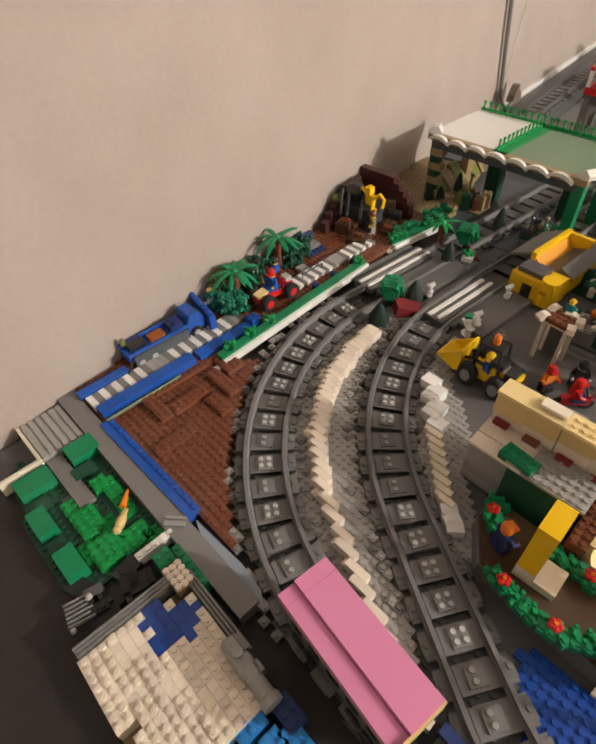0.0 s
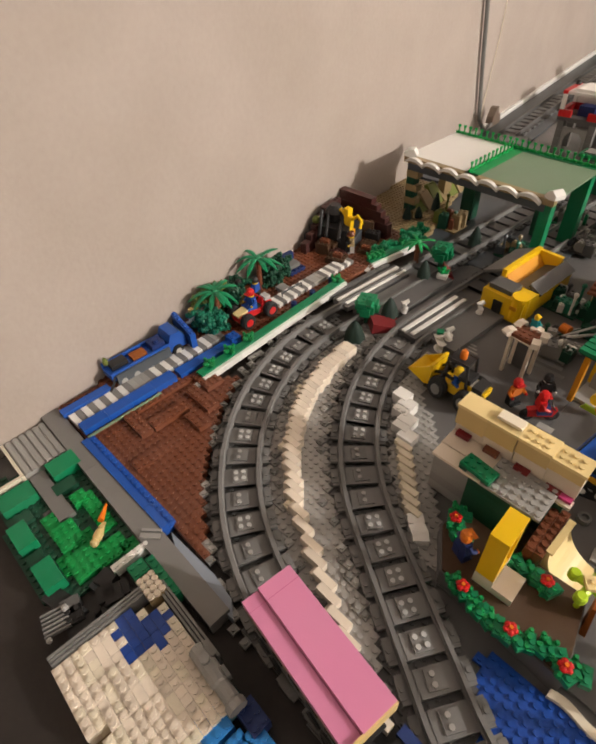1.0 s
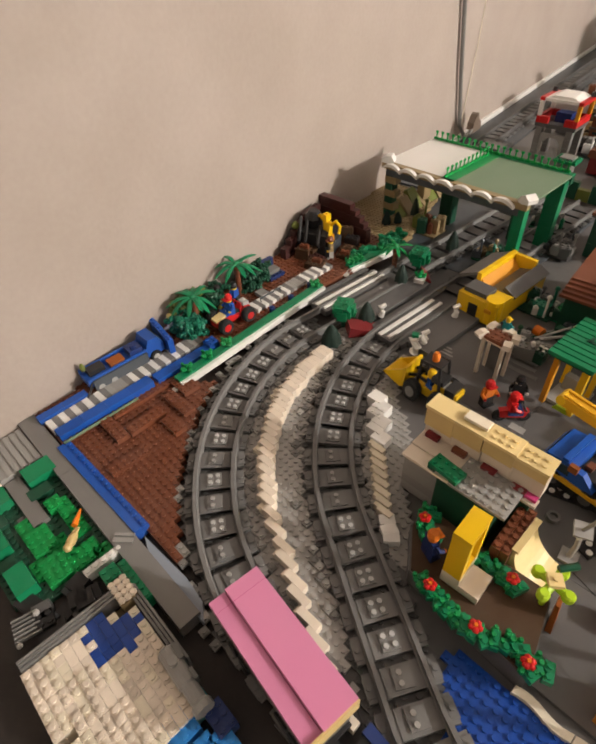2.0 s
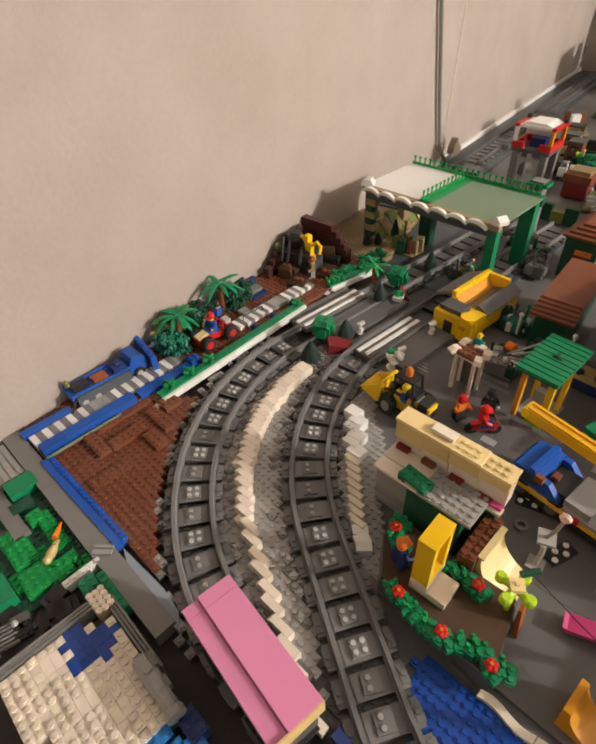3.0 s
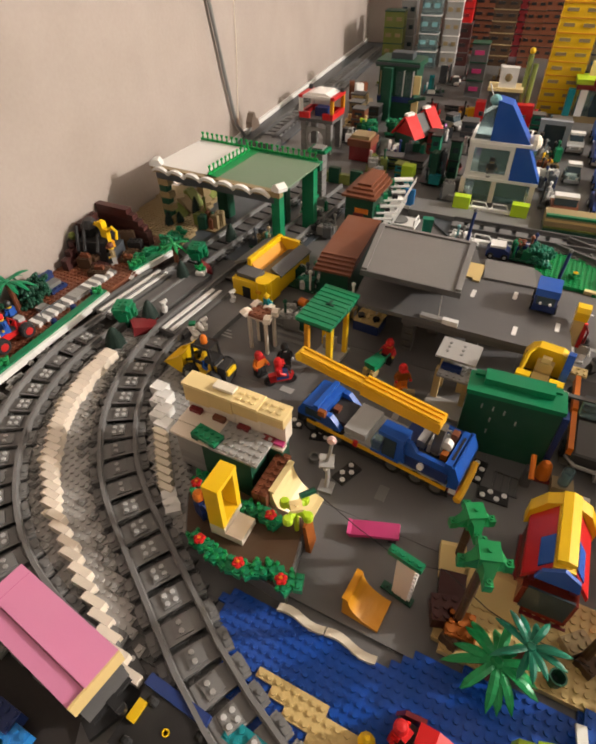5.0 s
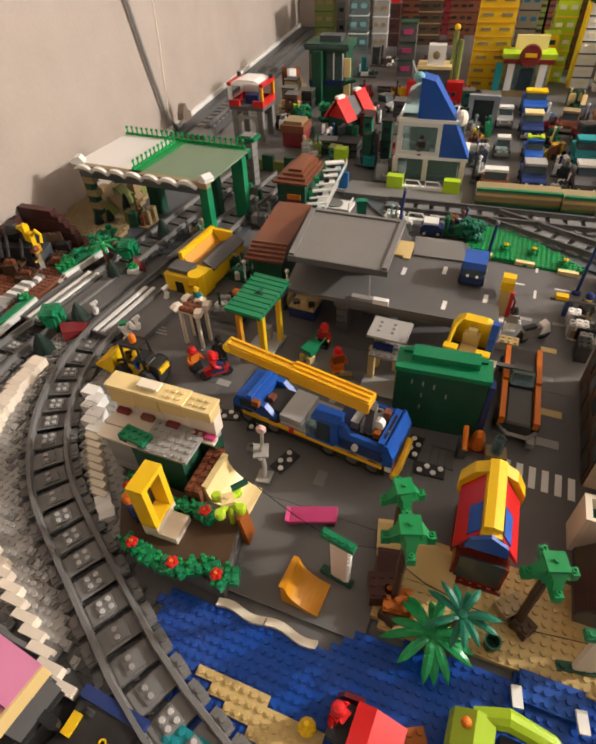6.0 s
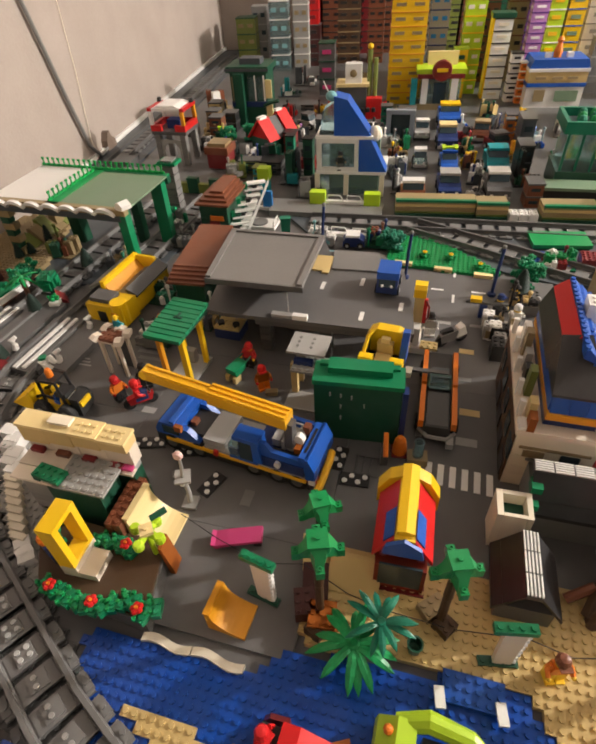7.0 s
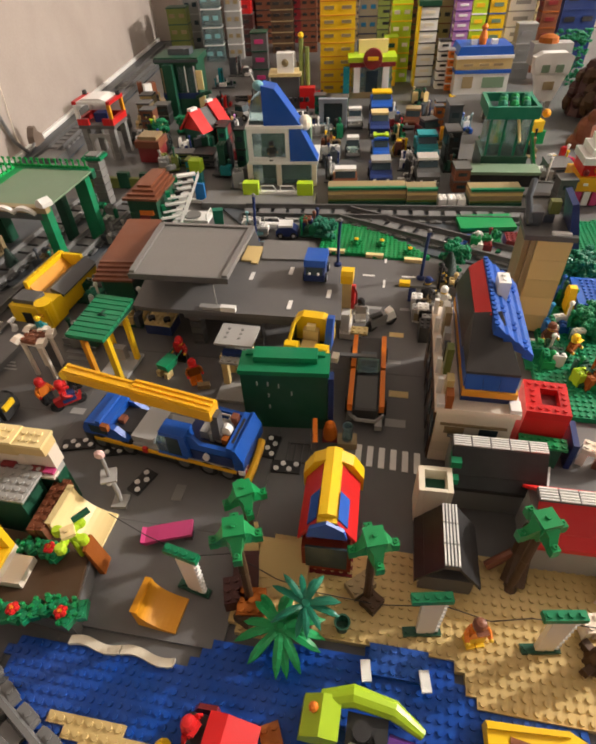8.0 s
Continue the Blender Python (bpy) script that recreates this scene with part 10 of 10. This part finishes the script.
# ---- small boards in front of the edge wall ----
def green_board():
    """A little garden board: grassy plates, a grey path and block hedges."""
    studded("lawn_board", [(-0.385, 0.070), (-0.355, 0.143), (-0.190, 0.122), (-0.205, 0.030), (-0.300, 0.036)], "dark_green", -0.0035, 0.0042, "dark green studded garden board", "lawn", rz=-7)
    t = thing("hedge_row", "low smooth green block hedges round the small garden", "hedge", 0, 0, 0.0004, 0)
    for x, y, w, d, h, m in ((-0.338, 0.126, 3, 4, 4, "green"), (-0.339, 0.071, 3, 4.5, 4, "green"), (-0.293, 0.051, 4, 2.3, 4, "green"), (-0.236, 0.0455, 4, 2.4, 4.6, "green"), (-0.316, 0.112, 2, 3, 2, "dark_green"), (-0.263, 0.047, 2, 2, 2, "dark_green"), (-0.316, 0.060, 2, 3, 1.6, "dark_green")):
        part("hedge_block", brick_mesh(m, w, d, h, False), m, t, "", (x, y, 0), (0, 0, -7))
    g = thing("grass_patch", "bright translucent green grass plates", "grass", 0, 0, 0.0006, 0)
    for x, y, w, d, h in ((-0.270, 0.116, 5, 2, 2), (-0.288, 0.112, 2, 2, 3), (-0.248, 0.113, 3, 2, 1), (-0.284, 0.078, 4, 2, 1), (-0.262, 0.080, 4, 3, 2), (-0.240, 0.086, 4, 3, 1), (-0.224, 0.072, 4, 3, 2), (-0.216, 0.098, 3, 4, 1), (-0.236, 0.064, 3, 2, 1), (-0.204, 0.112, 2, 2, 1)):
        part("grass_plate", brick_mesh("green_glass", w, d, h, True), "green_glass", g, "", (x, y, 0), (0, 0, -7))
    path = thing("garden_path", "mid grey smooth path across the small garden", "path", -0.317, 0.0965, 0.0006, -7)
    part("slab", Shape().block(0, 0, 0, 0.075, 0.0165, 0.0056), "edge_grey", path)
    part("slab", Shape().block(0.026, -0.013, 0, 0.024, 0.008, 0.003), "dark_grey", path)
    b = thing("toy_chicken", "small tan bird lying on the grass", "toy animal", -0.233, 0.098, 0.007, -60)
    part("bird_body", Shape().ball(0, 0, 0.004, 0.010, 0.0048, 0.0048).ball(0.009, 0.001, 0.006, 0.0045, n=8, m=5).prism([(-0.015, 0.004), (-0.007, 0.003), (-0.007, 0.008)], -0.002, 0.002, "y"), "tan", b)
    b = thing("toy_carrot", "orange carrot piece on the grass", "toy vegetable", -0.250, 0.116, 0.007, -50)
    part("root", Shape().tube([(-0.011, 0, 0.003), (0.0, 0, 0.004), (0.009, 0, 0.005)], [0.0012, 0.0026, 0.0034], 8), "orange", b)
    w = thing("white_kerb", "row of white studded bricks at the garden's edge", "kerb", -0.1905, 0.1045, 0.0005, 83)
    for i in range(5):
        brick(w, "white", 1, 1, 3.4, -2.0 + i, 0, 0)
    r = thing("ribbed_plate", "light grey ribbed plate at the board's corner", "plate", -0.386, 0.1195, 0.0, -7)
    part("plate_base", Shape().block(0, 0, 0, 0.062, 0.048, 0.009), "light_grey", r)
    for i in range(6):
        part("rib", Shape().block(0, -0.020 + 0.0080 * i, 0.009, 0.0615, 0.0056, 0.0016), "light_grey", r)
    d = thing("dark_box", "open dark box with a pale tan rim", "box", -0.386, 0.073, 0.0, -7)
    part("box_floor", Shape().block(0, 0, -0.0035, 0.058, 0.045, 0.003), "dark_grey", d)
    for bx in ((-0.030, 0.030, 0.018, 0.0215), (0.0268, 0.0300, -0.024, 0.0178)):
        part("rim", Shape().box(*bx, -0.0035, 0.016), "sand", d, "pale tan rim")


green_board()


def sand_board():
    """The pale board with blue inlay and a grey pipe."""
    t = thing("sand_board", "cream studded brick board with a dark blue inlay", "brick board", -0.145, 0.097, 0.0, -8.5)
    rnd = random.Random(21)
    blue = {(0, 3), (0, 4), (1, 3), (1, 4), (1, 5), (2, 3), (2, 4), (3, 3), (3, 4), (3, 2), (4, 2), (4, 3), (4, 4), (4, 5), (3, 5), (2, 2), (3, 1), (4, 1), (5, 2), (3, 0), (2, 1)}
    flat = {(i, j) for i in (1, 2, 3) for j in (6, 7, 8)} | {(i, j) for i in (7, 8) for j in (5, 6)} | {(10, 4), (11, 4), (10, 3), (11, 3), (6, 8), (6, 9), (9, 8)}
    gone = {(8, 11), (9, 11), (8, 10), (13, 9), (13, 10), (14, 10), (0, 0), (1, 0), (1, 1), (0, 1), (0, 2)}
    done = set(gone)
    for j in range(12):
        for i in range(15):
            if (i, j) in done:
                continue
            kind = (i, j) in blue, (i, j) in flat
            w = 1
            if rnd.random() < 0.6 and i < 14 and (i + 1, j) not in done and ((i + 1, j) in blue, (i + 1, j) in flat) == kind:
                w = 2
            for k in range(w):
                done.add((i + k, j))
            m = "dark_inlay" if kind[0] else rnd.choice(("cream_white", "cream_white", "cream_white", "sand"))
            h = 5 if kind[0] or kind[1] else 5 + rnd.choice((0, 0, 0, 0, 0.4))
            brick(t, m, w, 1, h, i + (w - 1) / 2 + 0.5, -(j + 0.5), 0, studs=not (kind[0] or kind[1]))
    part("board_foot", Shape().box(0.0, 0.118, -0.096, 0.0, -0.0035, -0.0002), "dark_tan", t)
    for k in range(3):
        part("edge_strip", Shape().box(-0.0095 + 0.003 * k, -0.0073 + 0.003 * k, -0.094, 0.006 - 0.003 * k, 0.0, 0.020 - 0.001 * k), "mid_grey", t, "thin grey edging strip")
        part("edge_strip", Shape().box(0.0, 0.085, 0.0012 + 0.003 * k, 0.0034 + 0.003 * k, 0.0, 0.018 + 0.001 * k), "mid_grey", t, "thin grey edging strip")
    p = thing("grey_pipe", "thick pale grey pipe piece lying along the board", "pipe", -0.050, 0.0800, 0.0235, -10)
    part("pipe_body", Shape().lathe([(0.0050, -0.028), (0.0075, -0.026), (0.0075, 0.006), (0.0064, 0.008), (0.0064, 0.022), (0.0082, 0.024), (0.0082, 0.030)], 12, axis="x"), "light_grey", p)
    part("pipe_stub", Shape().lathe([(0.0042, 0.0), (0.0042, 0.012)], 10, (-0.012, 0.0, 0.0)), "light_grey", p)
    part("pipe_fin", Shape().block(-0.018, 0.007, -0.006, 0.014, 0.004, 0.012).block(0.004, 0.0075, -0.004, 0.010, 0.003, 0.010), "mid_grey", p)
    w = thing("shore_plates", "teal and bright blue plates at the board's edge", "plates", -0.020, 0.056, 0.0, -8.5)
    for x, y, m, ww, d, hh in ((-1.5, -0.2, "mid_blue", 3, 3, 4), (1.4, 0.6, "mid_blue", 2, 2, 4), (2.6, 2.2, "mid_blue", 3, 2, 4), (-1.8, 2.3, "teal", 2, 2, 4), (0.6, 3.0, "dark_blue", 3, 2, 5), (4.0, 0.6, "white", 2, 1, 4), (-0.3, -3.0, "mid_blue", 2, 2, 4)):
        brick(w, m, ww, d, hh, x, y, 0)
    h = thing("leafy_corner", "green plate corner with pale blossom block between the boards", "flower bed", -0.147, 0.1015, 0.001, -8)
    brick(h, "green", 6, 1, 5.6, -0.2, 0.9, 0)
    brick(h, "green", 2, 2, 5.6, -2.8, -0.7, 0)
    part("blossom_block", Shape().block(0, -0.0055, 0.004, 0.026, 0.017, 0.014), "dark_tan", h)
    for i in range(4):
        for j in range(3):
            part("blossom", Shape().lathe([(0.0030, 0), (0.0036, 0.0012), (0.0026, 0.0030)], 7), "cream_white", h, "", (-0.0095 + 0.0062 * i + 0.0008 * (j % 2), -0.0110 + 0.0056 * j, 0.0180))
    k = thing("black_machine", "dark jumble of black and grey machine pieces", "machine", -0.183, 0.060, -0.004, -20)
    rnd = random.Random(6)
    for i in range(14):
        brick(k, rnd.choice(("black", "black", "slate", "dark_grey")), rnd.choice((2, 3)), 2, rnd.choice((2, 3, 4)), rnd.uniform(-3, 2), rnd.uniform(-5, 2.5), 0, rz=rnd.choice((0, 90, 30)), studs=rnd.random() < 0.4, name="machine_part")
    part("knob", Shape().ball(-0.006, -0.026, 0.015, 0.0034, n=8, m=5).ball(0.014, -0.044, 0.013, 0.0028, n=8, m=5), "light_grey", k)
    for i in range(6):
        part("grille_bar", Shape().block(-0.010 + 0.0040 * i, -0.036, 0.010, 0.0016, 0.022, 0.004), "mid_grey", k)


sand_board()


# ---- vehicles at the near shore ----
def shore_vehicles():
    t = thing("red_speeder", "red speeder with a dark cockpit at the shore", "toy vehicle", 0.292, 0.166, 0.0032, -10)
    part("hull", Shape().prism([(-0.004, 0.004), (0.030, 0.002), (0.034, 0.012), (0.010, 0.024), (-0.004, 0.022)], -0.018, 0.016, "y"), "red", t)
    part("cockpit", Shape().block(-0.012, 0, 0.004, 0.016, 0.026, 0.012), "black", t)
    part("side_fin", Shape().prism([(-0.022, 0.0), (0.0, 0.0), (0.0, 0.020), (-0.016, 0.014)], 0.0162, 0.020, "y"), "dark_red", t)
    figure(0.277, 0.172, 0.006, 60, "red", "red", "red", "red", "sit", "rider in red with a red helmet", "toy figure")
    y = thing("yellow_buoy", "small yellow buoy on the tan shore", "buoy", 0.256, 0.160, 0.0035)
    part("buoy_body", Shape().lathe([(0.006, 0), (0.007, 0.006), (0.003, 0.010), (0.0045, 0.014), (0.002, 0.018)], 10), "yellow", y)
    l = thing("lime_racer", "lime green racer with a black engine", "toy vehicle", 0.402, 0.178, 0.0032, -8)
    part("nose", Shape().prism([(-0.046, 0.004), (-0.020, 0.002), (-0.016, 0.026), (-0.030, 0.028), (-0.044, 0.018)], -0.014, 0.014, "y"), "lime", l)
    part("side_pod", Shape().tube([(-0.030, 0.012, 0.018), (-0.008, 0.017, 0.024), (0.022, 0.014, 0.020), (0.044, 0.004, 0.014)], [0.007, 0.008, 0.007, 0.004], 10), "lime", l)
    part("tail", Shape().tube([(0.020, -0.006, 0.008), (0.044, -0.010, 0.010)], 0.008, 10), "purple", l)
    part("engine", Shape().block(0.004, -0.004, 0.004, 0.030, 0.024, 0.014).cyl(0.0, -0.004, 0.018, 0.007, 0.006, 10).cyl(0.014, -0.006, 0.018, 0.005, 0.005, 10), "black", l)
    part("light", Shape().ball(-0.036, 0.004, 0.026, 0.004, n=8, m=5), "orange", l)
    part("pipe", Shape().tube([(-0.008, -0.012, 0.016), (0.004, -0.014, 0.022), (0.018, -0.012, 0.018)], 0.0022), "silver", l)
    r = thing("loose_brick", "loose orange brick in the water", "brick", 0.335, 0.172, 0.0035, 20)
    brick(r, "rust", 2, 2, 2, 0, 0, 0)
    b = thing("yellow_boat", "flat yellow boat with a dark brown seat well", "boat", 0.5320, 0.1735, 0.0035, -3)
    part("hull", Shape().prism([(-0.040, -0.026), (0.020, -0.026), (0.030, -0.012), (0.034, 0.002), (0.020, 0.010), (-0.040, 0.012)], 0.0, 0.014, "z"), "yellow", b)
    part("seat", Shape().prism([(-0.028, -0.020), (0.000, -0.020), (-0.010, 0.000), (-0.024, 0.003)], 0.0141, 0.0152, "z"), "brown", b, "dark brown seat well")
    part("rim", Shape().box(-0.040, 0.018, 0.0062, 0.0100, 0.0141, 0.0172), "yellow", b)
    # dark bits under the wagon's end
    k = thing("navy_car", "black flat car with a navy blue side bar", "toy vehicle", 0.110, 0.112, 0.0, -10)
    part("deck", Shape().box(-0.034, 0.030, -0.026, 0.018, 0.004, 0.0090), "black", k)
    part("side_bar", Shape().prism([(-0.036, 0.0040), (0.026, 0.0040), (0.024, 0.0100), (-0.036, 0.0115)], 0.0182, 0.0275, "y"), "dark_blue", k, "navy blue side bar")
    part("stripe", Shape().block(-0.0280, 0.0010, 0.0091, 0.0075, 0.0160, 0.0035), "yellow", k, "yellow brick")
    part("ring", Shape().lathe([(0.0030, 0.0091), (0.0030, 0.0101), (0.0019, 0.0101), (0.0019, 0.0091)], 12, (0.001, 0.001, 0)), "yellow", k, "small yellow ring")
    for x in (-0.022, 0.026):
        for q in (-0.018, 0.012):
            wheel(k, x, q, 0.006, 0.006, axis="y")
    g = thing("black_case", "flat black case lying beside the wagon", "case", 0.052, 0.124, 0.0, 60)
    part("case_body", Shape().block(0, 0, -0.0035, 0.056, 0.042, 0.006), "black", g)
    p = thing("teal_plate", "bright teal plate lying below the track", "plate", 0.176, 0.128, 0.0035, -12)
    brick(p, "teal", 6, 2, 1, 0, 0, 0)


shore_vehicles()
